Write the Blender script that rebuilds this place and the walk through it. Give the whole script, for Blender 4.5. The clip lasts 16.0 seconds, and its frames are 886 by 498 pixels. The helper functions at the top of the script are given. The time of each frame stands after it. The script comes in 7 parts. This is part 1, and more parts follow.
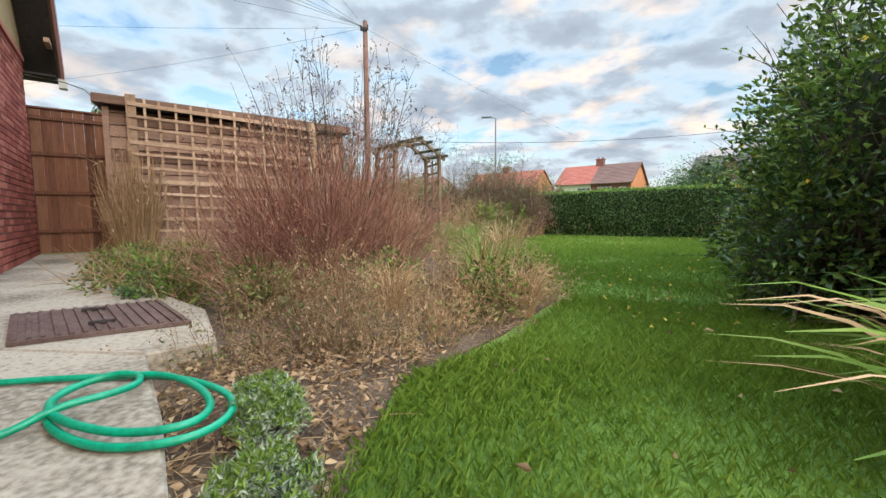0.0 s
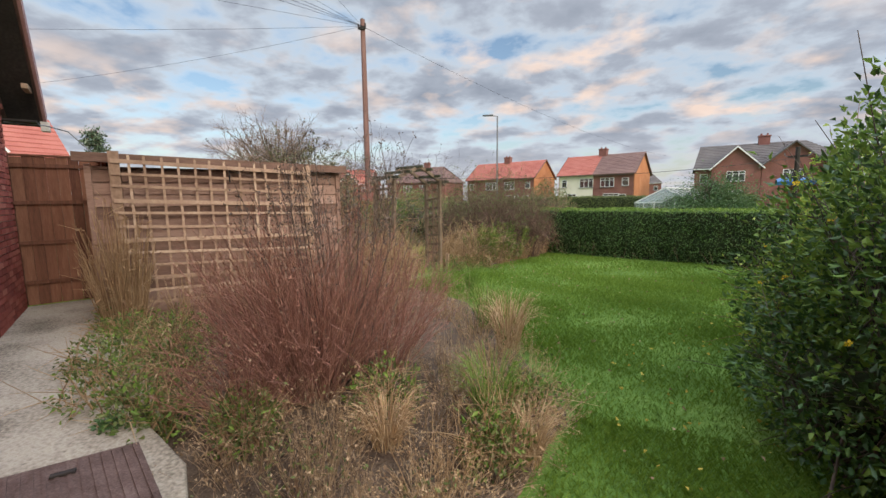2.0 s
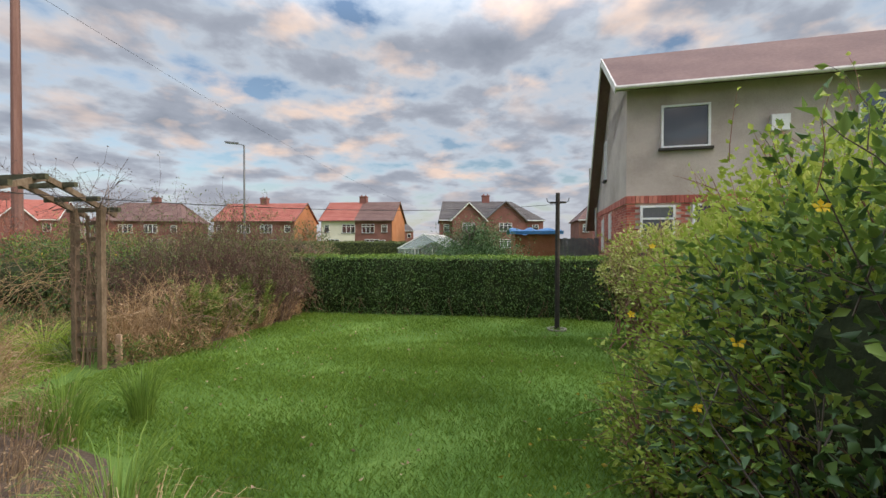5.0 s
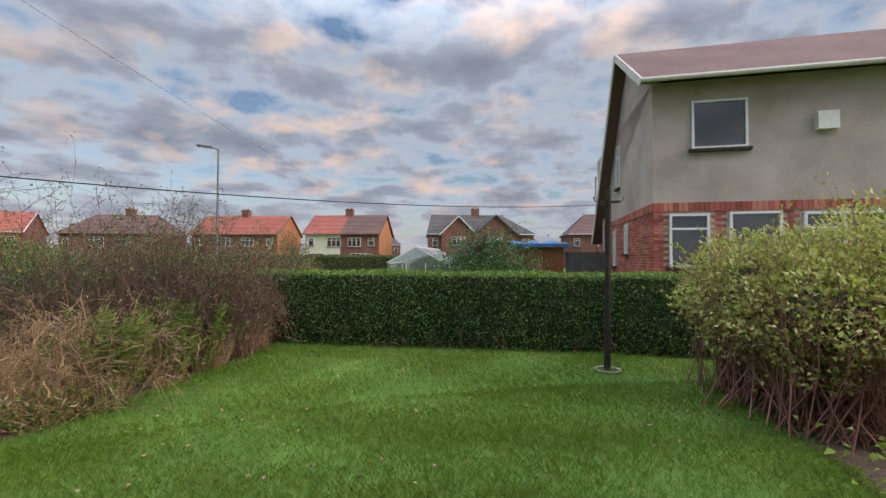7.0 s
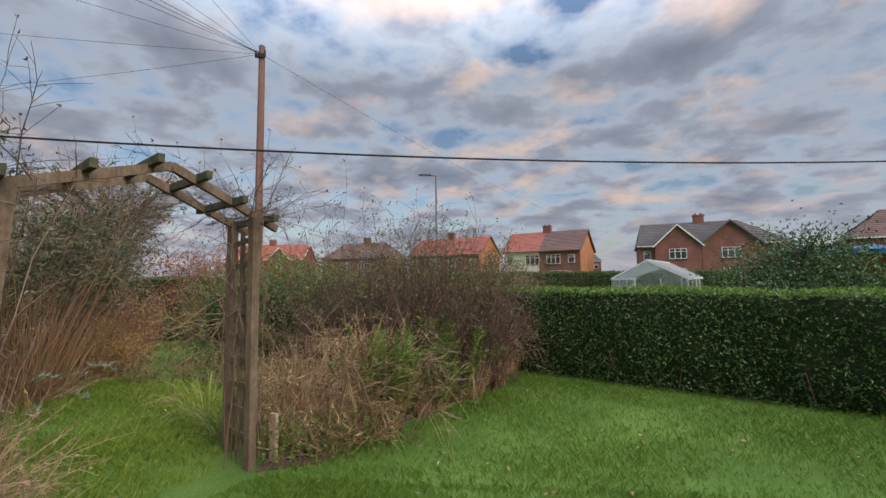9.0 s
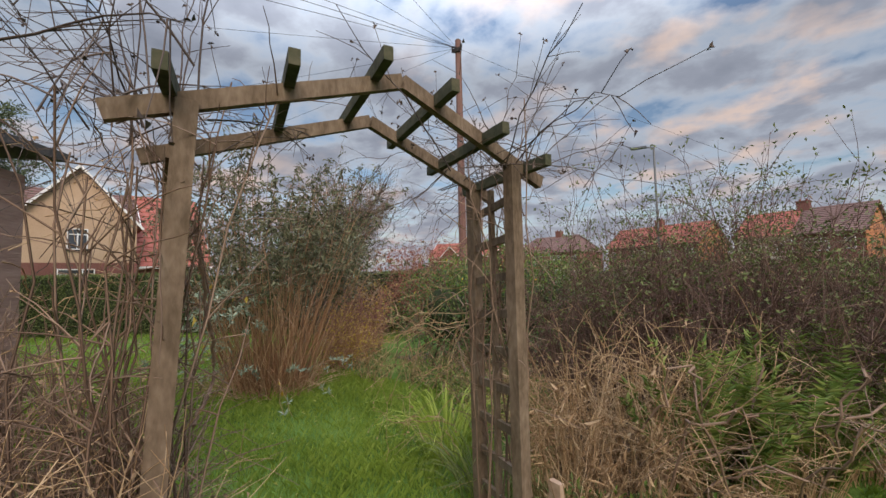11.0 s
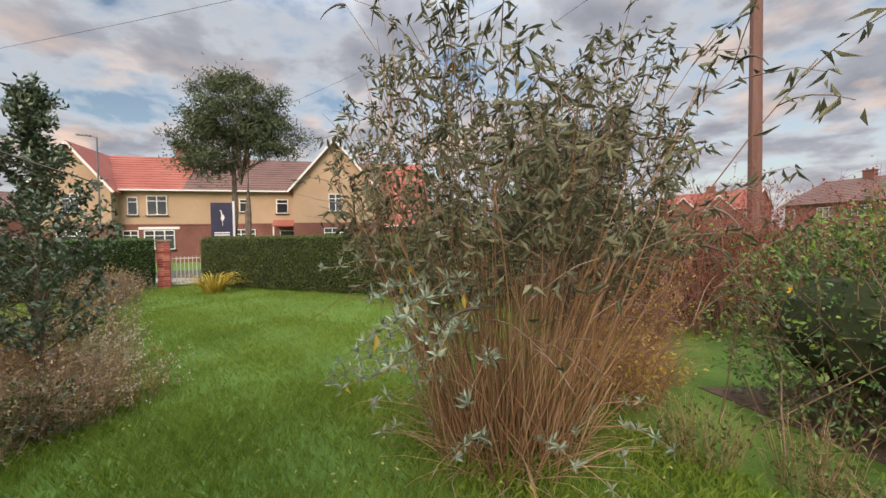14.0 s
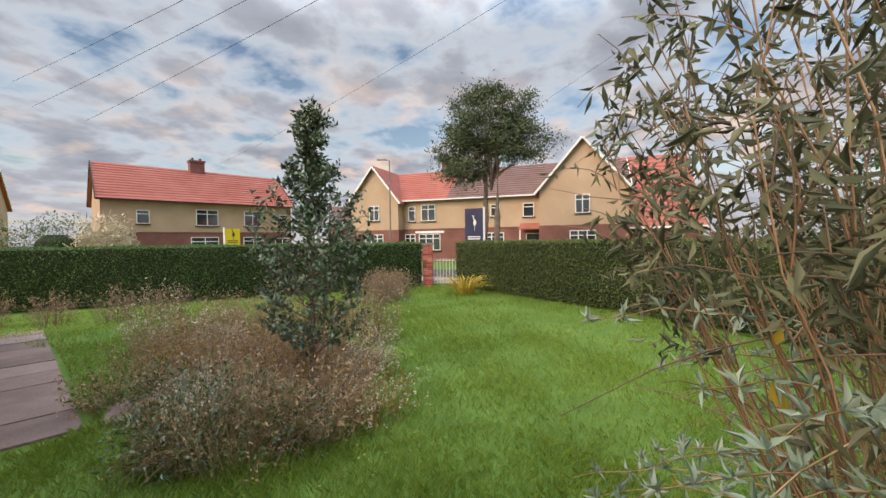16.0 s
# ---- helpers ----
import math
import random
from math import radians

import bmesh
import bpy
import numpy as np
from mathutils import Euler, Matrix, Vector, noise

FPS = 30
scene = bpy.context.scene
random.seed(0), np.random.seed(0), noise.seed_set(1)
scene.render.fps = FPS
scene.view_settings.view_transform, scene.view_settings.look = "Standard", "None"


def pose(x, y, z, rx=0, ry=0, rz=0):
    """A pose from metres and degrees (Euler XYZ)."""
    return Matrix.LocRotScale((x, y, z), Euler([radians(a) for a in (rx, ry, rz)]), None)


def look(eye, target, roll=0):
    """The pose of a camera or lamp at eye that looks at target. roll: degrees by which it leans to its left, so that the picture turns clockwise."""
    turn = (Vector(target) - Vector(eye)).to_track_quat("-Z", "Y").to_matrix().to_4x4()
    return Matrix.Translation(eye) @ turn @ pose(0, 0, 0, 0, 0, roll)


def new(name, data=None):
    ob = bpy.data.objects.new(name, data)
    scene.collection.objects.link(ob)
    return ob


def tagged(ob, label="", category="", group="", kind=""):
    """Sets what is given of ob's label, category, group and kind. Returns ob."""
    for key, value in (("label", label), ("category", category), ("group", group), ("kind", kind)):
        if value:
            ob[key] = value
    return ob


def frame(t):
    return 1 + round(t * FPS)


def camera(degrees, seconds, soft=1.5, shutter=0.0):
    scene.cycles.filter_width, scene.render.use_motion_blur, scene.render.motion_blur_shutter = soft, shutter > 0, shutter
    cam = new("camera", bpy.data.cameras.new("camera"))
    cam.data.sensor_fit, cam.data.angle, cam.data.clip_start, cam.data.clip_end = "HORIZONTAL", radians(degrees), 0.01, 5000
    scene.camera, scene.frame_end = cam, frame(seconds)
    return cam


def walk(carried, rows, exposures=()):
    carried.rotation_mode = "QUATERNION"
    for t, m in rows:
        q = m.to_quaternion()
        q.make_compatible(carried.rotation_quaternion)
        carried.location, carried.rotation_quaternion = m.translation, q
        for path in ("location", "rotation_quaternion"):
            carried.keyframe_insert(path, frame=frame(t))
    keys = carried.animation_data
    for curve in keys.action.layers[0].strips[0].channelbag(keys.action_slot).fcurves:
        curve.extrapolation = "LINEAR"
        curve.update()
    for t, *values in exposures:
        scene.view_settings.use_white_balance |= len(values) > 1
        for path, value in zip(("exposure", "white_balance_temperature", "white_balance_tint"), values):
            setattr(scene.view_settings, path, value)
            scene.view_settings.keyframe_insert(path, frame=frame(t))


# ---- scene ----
cam = camera(95.6, 16.0)
PATH = [
    (0, (1.218, 0.434, 0.698), (0.812, 2.385, 0.523), -0.3),
    (0.5, (1.232, 0.434, 0.979), (0.813, 2.381, 0.797), -0.6),
    (1, (1.224, 0.454, 1.303), (0.794, 2.397, 1.101), -0.9),
    (1.5, (1.207, 0.544, 1.496), (0.771, 2.484, 1.274), -0.8),
    (2, (1.175, 0.736, 1.542), (0.762, 2.678, 1.3), -0.7),
    (2.5, (1.162, 0.905, 1.578), (0.832, 2.864, 1.346), -0.7),
    (3, (1.157, 1.408, 1.588), (0.984, 3.392, 1.399), -0.1),
    (3.5, (1.174, 1.832, 1.573), (1.244, 3.826, 1.441), -0.3),
    (4, (1.264, 2.207, 1.564), (1.587, 4.179, 1.499), -0.1),
    (4.5, (1.339, 2.666, 1.542), (1.86, 4.597, 1.505), 0.1),
    (5, (1.466, 3.075, 1.516), (2.175, 4.945, 1.491), 0.1),
    (7.3, (1.733, 4.915, 1.49), (2.503, 6.759, 1.554), 0.1),
    (7.5, (1.682, 5.047, 1.489), (2.382, 6.919, 1.573), 0.2),
    (8, (1.46, 5.342, 1.488), (1.95, 7.277, 1.611), 0.1),
    (8.5, (1.272, 5.677, 1.476), (1.462, 7.663, 1.609), -0.4),
    (9, (1.068, 5.949, 1.448), (0.92, 7.939, 1.588), -0.6),
    (9.5, (0.821, 6.201, 1.425), (0.405, 8.152, 1.569), -0.6),
    (10, (0.594, 6.472, 1.404), (-0.037, 8.365, 1.549), -0.7),
    (10.2, (0.505, 6.582, 1.401), (-0.208, 8.445, 1.546), -0.7),
    (12.3, (-0.806, 7.847, 1.382), (-2.125, 9.35, 1.421), -1.1),
    (12.5, (-0.946, 7.929, 1.43), (-2.276, 9.423, 1.427), -0.6),
    (13, (-1.321, 8.21, 1.492), (-2.771, 9.587, 1.458), -0.7),
    (13.5, (-1.724, 8.395, 1.496), (-3.319, 9.601, 1.441), -0.7),
    (14, (-2.101, 8.515, 1.546), (-3.828, 9.522, 1.479), -0.9),
    (14.5, (-2.438, 8.619, 1.545), (-4.308, 9.326, 1.485), -0.7),
    (15, (-2.788, 8.701, 1.558), (-4.75, 9.088, 1.502), -0.8),
    (15.5, (-3.047, 8.723, 1.606), (-5.044, 8.825, 1.558), -0.8),
    (16, (-3.22, 8.702, 1.636), (-5.216, 8.579, 1.595), -0.8),
]
walk(cam, [(t, look(eye, target, roll)) for t, eye, target, roll in PATH],
     [(0, 0.92, 6500, 4), (1.5, 0.62, 6650, 9), (3.0, 0.45, 6700, 10), (5.0, 0.40, 6750, 11), (7.5, 0.12, 6500, 13), (10.2, -0.04, 6450, 13), (12.3, 0.34, 7100, 14), (14.0, 0.40, 7200, 14), (16.0, 0.48, 7050, 13)])

# ---- light ----
SUN_EL, SUN_AZ = radians(30), radians(136)

def make_world():
    w = bpy.data.worlds.new("sky_world")
    scene.world = w
    w.use_nodes = True
    nt = w.node_tree
    nt.nodes.clear()
    N = nt.nodes.new
    out, bg = N("ShaderNodeOutputWorld"), N("ShaderNodeBackground")
    sky = N("ShaderNodeTexSky")
    sky.sky_type = 'NISHITA'
    sky.sun_disc = False
    sky.sun_elevation, sky.sun_rotation = SUN_EL, SUN_AZ
    sky.air_density, sky.dust_density, sky.ozone_density = 1.2, 1.0, 2.0
    scl = N("ShaderNodeVectorMath"); scl.operation = 'SCALE'; scl.inputs['Scale'].default_value = 0.12
    nt.links.new(sky.outputs[0], scl.inputs[0])
    tc = N("ShaderNodeTexCoord")
    sep = N("ShaderNodeSeparateXYZ"); nt.links.new(tc.outputs['Generated'], sep.inputs[0])
    def m(op, a, b=None):
        n = N("ShaderNodeMath"); n.operation = op
        for i, v in enumerate((a, b)):
            if v is None: continue
            if isinstance(v, (int, float)): n.inputs[i].default_value = v
            else: nt.links.new(v, n.inputs[i])
        return n.outputs[0]
    zz = m('ADD', m('MAXIMUM', sep.outputs[2], 0.0), 0.20)
    cx, cy = m('DIVIDE', sep.outputs[0], zz), m('DIVIDE', sep.outputs[1], zz)
    comb = N("ShaderNodeCombineXYZ"); nt.links.new(cx, comb.inputs[0]); nt.links.new(cy, comb.inputs[1])
    def noise_at(scale, detail, rough, off, dist=0.0):
        mp = N("ShaderNodeMapping"); mp.inputs['Location'].default_value = off
        nt.links.new(comb.outputs[0], mp.inputs[0])
        n = N("ShaderNodeTexNoise"); n.inputs['Scale'].default_value = scale; n.inputs['Detail'].default_value = detail
        n.inputs['Roughness'].default_value = rough; n.inputs['Distortion'].default_value = dist
        nt.links.new(mp.outputs[0], n.inputs['Vector'])
        return n.outputs[0]
    def ramp(src, stops):
        r = N("ShaderNodeValToRGB"); nt.links.new(src, r.inputs[0])
        e = r.color_ramp.elements
        while len(e) < len(stops): e.new(0.5)
        for q, (p, c) in zip(e, stops): q.position, q.color = p, (*c, 1)
        return r.outputs[0]
    def mix(f, a, b):
        n = N("ShaderNodeMix"); n.data_type = 'RGBA'
        nt.links.new(f, n.inputs['Factor']); nt.links.new(a, n.inputs[6]); nt.links.new(b, n.inputs[7])
        return n.outputs[2]
    n1 = noise_at(2.5, 7, 0.54, (3.1, 1.7, 0), 0.1)
    n2 = noise_at(0.75, 5, 0.5, (9.0, 4.0, 2))
    n3 = noise_at(3.4, 5, 0.5, (1.0, 8.0, 5), 0.1)
    cover = ramp(n1, [(0.36, (0, 0, 0)), (0.49, (1, 1, 1))])
    body = ramp(n1, [(0.38, (0.66, 0.76, 0.87)), (0.46, (0.54, 0.62, 0.72)), (0.56, (0.36, 0.405, 0.49)), (0.70, (0.26, 0.30, 0.375))])
    warm = ramp(n3, [(0.50, (0, 0, 0)), (0.66, (1, 1, 1))])
    wc = N("ShaderNodeRGB"); wc.outputs[0].default_value = (0.90, 0.70, 0.59, 1)
    wf = m('MULTIPLY', m('MULTIPLY', warm, ramp(n2, [(0.40, (0, 0, 0)), (0.58, (1, 1, 1))])), 0.8)
    body = mix(wf, body, wc.outputs[0])
    c = mix(cover, scl.outputs[0], body)
    hz = ramp(sep.outputs[2], [(0.0, (1, 1, 1)), (0.16, (0, 0, 0))])
    hc = N("ShaderNodeRGB"); hc.outputs[0].default_value = (0.50, 0.51, 0.56, 1)
    c = mix(m('MULTIPLY', hz, 0.75), c, hc.outputs[0])
    zen = ramp(sep.outputs[2], [(0.45, (0, 0, 0)), (0.95, (1, 1, 1))])
    nt.links.new(m('ADD', m('MULTIPLY', zen, 3.4), 0.80), bg.inputs['Strength'])
    nt.links.new(c, bg.inputs['Color'])
    nt.links.new(bg.outputs[0], out.inputs[0])

make_world()
sun = bpy.data.lights.new("sun", 'SUN')
sun.energy, sun.angle, sun.color = 2.4, radians(34), (1.0, 0.86, 0.72)
sun_ob = new("sun", sun)
sd = Vector((math.sin(SUN_AZ) * math.cos(SUN_EL), math.cos(SUN_AZ) * math.cos(SUN_EL), math.sin(SUN_EL)))
sun_ob.rotation_euler = sd.to_track_quat('Z', 'Y').to_euler()
scene.view_settings.exposure = 0.4

# ---- materials ----
def mat(name, stops, scale=4.0, fine=40.0, rough=0.8, bump=0.3, island=0.0, random_ob=0.0, metal=0.0, mask=None, detail=5.0,
        translucent=0.0, stretch=(1, 1, 1), spec=0.3, bump_dist=0.01):
    """Colour stops along a two-scale noise; optional variation per island or per object."""
    mt = bpy.data.materials.new(name)
    mt.use_nodes = True
    nt = mt.node_tree
    N = nt.nodes.new
    b = nt.nodes["Principled BSDF"]
    tc = N("ShaderNodeTexCoord")
    mp = N("ShaderNodeMapping"); mp.inputs['Scale'].default_value = stretch
    geo = N("ShaderNodeNewGeometry")
    nt.links.new(geo.outputs['Position'], mp.inputs[0])
    n1, n2 = N("ShaderNodeTexNoise"), N("ShaderNodeTexNoise")
    for n, s in ((n1, scale), (n2, fine)):
        n.inputs['Scale'].default_value, n.inputs['Detail'].default_value = s, detail
        nt.links.new(mp.outputs[0], n.inputs['Vector'])
    def m(op, a, c):
        n = N("ShaderNodeMath"); n.operation = op
        for i, v in enumerate((a, c)):
            if isinstance(v, (int, float)): n.inputs[i].default_value = v
            else: nt.links.new(v, n.inputs[i])
        return n.outputs[0]
    f = m('ADD', m('MULTIPLY', n1.outputs[0], 0.55), m('MULTIPLY', n2.outputs[0], 0.45))
    if island:
        f = m('ADD', m('MULTIPLY', f, 1 - island), m('MULTIPLY', geo.outputs['Random Per Island'], island))
    if random_ob:
        oi = N("ShaderNodeObjectInfo")
        f = m('ADD', m('MULTIPLY', f, 1 - random_ob), m('MULTIPLY', oi.outputs['Random'], random_ob))
    r = N("ShaderNodeValToRGB")
    e = r.color_ramp.elements
    while len(e) < len(stops): e.new(0.5)
    for q, (p, c) in zip(e, stops): q.position, q.color = p, (*c, 1)
    nt.links.new(f, r.inputs[0])
    nt.links.new(r.outputs[0], b.inputs['Base Color'])
    b.inputs['Roughness'].default_value = rough
    b.inputs['Metallic'].default_value = metal
    b.inputs['Specular IOR Level'].default_value = spec
    if bump:
        bp = N("ShaderNodeBump"); bp.inputs['Strength'].default_value = bump; bp.inputs['Distance'].default_value = bump_dist
        nt.links.new(n2.outputs[0], bp.inputs['Height']); nt.links.new(bp.outputs[0], b.inputs['Normal'])
    if translucent:
        tr = N("ShaderNodeBsdfTranslucent"); mx = N("ShaderNodeMixShader"); mx.inputs[0].default_value = translucent
        nt.links.new(r.outputs[0], tr.inputs[0])
        o = nt.nodes["Material Output"]
        nt.links.new(b.outputs[0], mx.inputs[1]); nt.links.new(tr.outputs[0], mx.inputs[2]); nt.links.new(mx.outputs[0], o.inputs[0])
    return mt

def ramp3(a, b, c, lo=0.3, mid=0.5, hi=0.7):
    return [(lo, a), (mid, b), (hi, c)]

M = {}
M['lawn'] = mat("lawn_turf", [(0.32, (0.062, 0.115, 0.018)), (0.5, (0.098, 0.185, 0.030)), (0.66, (0.16, 0.245, 0.05))], 1.3, 60, 0.95, 0.6, bump_dist=0.03)
M['blade'] = mat("grass_blade", [(0.2, (0.092, 0.160, 0.020)), (0.5, (0.148, 0.250, 0.032)), (0.8, (0.235, 0.34, 0.06)), (0.985, (0.38, 0.42, 0.18))], 1.2, 8, 0.65, 0, island=0.40, translucent=0.4)
# yellower grass, with the front lawn's stronger light brightened into its colour
M['blade_front'] = mat("front_grass_blade", [(0.2, (0.125, 0.200, 0.026)), (0.5, (0.220, 0.320, 0.045)), (0.8, (0.34, 0.42, 0.09)), (0.985, (0.50, 0.48, 0.22))], 0.8, 8, 0.65, 0, island=0.40, translucent=0.4)
M['bramble'] = mat("dark_bramble_twig", [(0.1, (0.060, 0.036, 0.028)), (0.5, (0.125, 0.078, 0.060)), (0.9, (0.235, 0.160, 0.125))], 2, 20, 0.85, 0, island=0.5)
M['fern'] = mat("yellowing_fern", [(0.1, (0.070, 0.125, 0.022)), (0.5, (0.150, 0.225, 0.045)), (0.85, (0.30, 0.33, 0.09)), (0.98, (0.44, 0.36, 0.15))], 2, 12, 0.6, 0, island=0.5, translucent=0.35)
M['soil'] = mat("garden_soil", ramp3((0.052, 0.036, 0.026), (0.111, 0.078, 0.055), (0.208, 0.156, 0.111)), 6, 60, 0.95, 0.8, bump_dist=0.03)
M['asphalt'] = mat("road_asphalt", ramp3((0.05, 0.05, 0.05), (0.07, 0.07, 0.07), (0.1, 0.1, 0.1)), 2, 80, 0.9, 0.3)
M['concrete'] = mat("worn_concrete", [(0.32, (0.10, 0.09, 0.07)), (0.42, (0.22, 0.195, 0.155)), (0.5, (0.34, 0.30, 0.245)), (0.6, (0.44, 0.40, 0.33)), (0.70, (0.17, 0.16, 0.125))], 1.7, 45, 0.9, 0.6)
M['flag'] = mat("flagstone", ramp3((0.14, 0.10, 0.088), (0.23, 0.17, 0.148), (0.32, 0.25, 0.22)), 3, 50, 0.9, 0.4, random_ob=0.25)
M['cover'] = mat("rusty_cover", ramp3((0.07, 0.045, 0.04), (0.13, 0.085, 0.075), (0.20, 0.14, 0.125)), 9, 70, 0.75, 0.5, metal=0.2)
M['hose'] = mat("green_hose", ramp3((0.0, 0.16, 0.09), (0.0, 0.30, 0.17), (0.03, 0.40, 0.25)), 5, 60, 0.4, 0.15, spec=0.5)
M['brick'] = mat("red_brick", ramp3((0.25, 0.065, 0.05), (0.40, 0.11, 0.085), (0.52, 0.20, 0.15)), 3, 60, 0.85, 0.4, random_ob=0.45)
M['brickj'] = mat("red_brick_course", ramp3((0.25, 0.065, 0.05), (0.40, 0.11, 0.085), (0.52, 0.20, 0.15)), 3, 60, 0.85, 0.4, island=0.45)
M['mortar'] = mat("mortar", ramp3((0.40, 0.32, 0.28), (0.52, 0.43, 0.38), (0.60, 0.52, 0.46)), 4, 90, 0.95, 0.4)
M['render_tan'] = mat("tan_render", ramp3((0.36, 0.26, 0.14), (0.46, 0.34, 0.19), (0.52, 0.40, 0.24)), 2, 70, 0.95, 0.5)
M['pebbledash'] = mat("grey_pebbledash", ramp3((0.30, 0.25, 0.22), (0.44, 0.375, 0.34), (0.56, 0.49, 0.45)), 1.2, 55, 0.95, 0.9, bump_dist=0.015)
M['render_cream'] = mat("cream_render", ramp3((0.37, 0.255, 0.175), (0.46, 0.325, 0.225), (0.52, 0.385, 0.275)), 0.6, 20, 0.95, 0.2)
M['render_white'] = mat("pale_render", ramp3((0.55, 0.50, 0.42), (0.66, 0.61, 0.52), (0.72, 0.67, 0.58)), 0.5, 20, 0.95, 0.1)
M['fence'] = mat("brown_fence_board", ramp3((0.085, 0.036, 0.022), (0.170, 0.076, 0.046), (0.26, 0.13, 0.08)), 3, 20, 0.8, 0.4, random_ob=0.3, stretch=(6, 6, 0.6))
M['shed'] = mat("weathered_shed_board", ramp3((0.15, 0.092, 0.07), (0.25, 0.158, 0.122), (0.37, 0.25, 0.20)), 2, 14, 0.85, 0.5, random_ob=0.35, stretch=(1, 1, 9))
M['trellis'] = mat("pale_trellis_wood", ramp3((0.24, 0.16, 0.11), (0.40, 0.28, 0.20), (0.55, 0.42, 0.31)), 4, 30, 0.85, 0.3, random_ob=0.3)
M['archwood'] = mat("weathered_arch_wood", ramp3((0.09, 0.065, 0.04), (0.17, 0.125, 0.085), (0.27, 0.21, 0.15)), 5, 30, 0.9, 0.5, stretch=(2, 2, 0.8))
M['archdark'] = mat("mossy_arch_wood", ramp3((0.03, 0.035, 0.02), (0.07, 0.075, 0.045), (0.12, 0.11, 0.07)), 8, 30, 0.95, 0.5)
M['pole'] = mat("pole_wood", ramp3((0.12, 0.062, 0.050), (0.19, 0.105, 0.088), (0.27, 0.165, 0.14)), 1, 20, 0.85, 0.3, stretch=(8, 8, 0.4))
M['darkwood'] = mat("dark_post_wood", ramp3((0.02, 0.018, 0.015), (0.045, 0.04, 0.035), (0.08, 0.07, 0.06)), 4, 30, 0.9, 0.3)
M['felt'] = mat("shed_roof_felt", ramp3((0.05, 0.05, 0.05), (0.09, 0.085, 0.08), (0.15, 0.14, 0.12)), 3, 50, 0.95, 0.5)
M['soffit'] = mat("dark_soffit", ramp3((0.02, 0.018, 0.016), (0.035, 0.03, 0.028), (0.06, 0.05, 0.045)), 3, 30, 0.8, 0.2)
M['fascia'] = mat("faded_red_fascia", ramp3((0.30, 0.15, 0.15), (0.42, 0.23, 0.23), (0.50, 0.31, 0.30)), 3, 40, 0.6, 0.1)
M['white'] = mat("white_paint", ramp3((0.62, 0.62, 0.62), (0.74, 0.74, 0.74), (0.8, 0.8, 0.8)), 2, 30, 0.45, 0.05)
M['offwhite'] = mat("dirty_white_paint", ramp3((0.45, 0.43, 0.40), (0.60, 0.58, 0.54), (0.70, 0.68, 0.64)), 4, 30, 0.6, 0.1)
M['grey'] = mat("grey_metal", ramp3((0.10, 0.11, 0.12), (0.16, 0.17, 0.18), (0.22, 0.23, 0.24)), 4, 30, 0.5, 0.1, metal=0.4)
M['black'] = mat("black_cable", ramp3((0.010, 0.010, 0.012), (0.016, 0.016, 0.018), (0.035, 0.035, 0.035)), 4, 30, 0.6, 0)
M['tile_red'] = mat("red_roof_tile", ramp3((0.24, 0.065, 0.050), (0.33, 0.105, 0.080), (0.41, 0.16, 0.125)), 0.7, 12, 0.8, 0.3, island=0.3)
M['tile_orange'] = mat("orange_roof_tile", ramp3((0.36, 0.10, 0.045), (0.48, 0.14, 0.06), (0.55, 0.20, 0.10)), 0.7, 12, 0.8, 0.3, island=0.3)
M['tile_brown'] = mat("brown_roof_tile", ramp3((0.09, 0.055, 0.05), (0.15, 0.09, 0.08), (0.22, 0.14, 0.12)), 0.7, 12, 0.8, 0.3, island=0.3)
M['tile_grey'] = mat("grey_roof_tile", ramp3((0.06, 0.055, 0.055), (0.10, 0.09, 0.088), (0.16, 0.145, 0.14)), 0.7, 12, 0.8, 0.3, island=0.3)
M['brickfar'] = mat("far_red_brick", ramp3((0.13, 0.058, 0.050), (0.20, 0.088, 0.074), (0.28, 0.13, 0.11)), 0.8, 14, 0.9, 0.3)
# gable-end brick, brighter than the fronts: low sun painted into the colour
M['bricksunlit'] = mat("far_sunlit_brick", ramp3((0.33, 0.13, 0.06), (0.42, 0.18, 0.085), (0.50, 0.24, 0.13)), 0.8, 14, 0.9, 0.3)
M['twig_red'] = mat("red_brown_twig", [(0.1, (0.125, 0.060, 0.047)), (0.5, (0.285, 0.138, 0.105)), (0.9, (0.50, 0.29, 0.225))], 2, 20, 0.8, 0, island=0.5)
M['twig_brown'] = mat("brown_twig", [(0.1, (0.102, 0.070, 0.051)), (0.5, (0.217, 0.145, 0.102)), (0.9, (0.392, 0.290, 0.217))], 2, 20, 0.85, 0, island=0.5)
M['twig_dark'] = mat("dark_twig", [(0.1, (0.058, 0.046, 0.039)), (0.5, (0.117, 0.091, 0.078)), (0.9, (0.208, 0.169, 0.143))], 2, 20, 0.85, 0, island=0.5)
M['straw'] = mat("dry_straw", [(0.1, (0.240, 0.150, 0.078)), (0.5, (0.444, 0.300, 0.168)), (0.9, (0.672, 0.516, 0.324))], 2, 20, 0.85, 0, island=0.55, translucent=0.15)
M['dryleaf'] = mat("dry_brown_leaf", [(0.1, (0.138, 0.095, 0.059)), (0.5, (0.310, 0.213, 0.130)), (0.9, (0.575, 0.437, 0.281))], 2, 20, 0.9, 0, island=0.55, translucent=0.15)
M['cane'] = mat("orange_brown_cane", [(0.1, (0.19, 0.105, 0.055)), (0.5, (0.36, 0.205, 0.11)), (0.9, (0.56, 0.39, 0.24))], 2, 20, 0.8, 0, island=0.5)
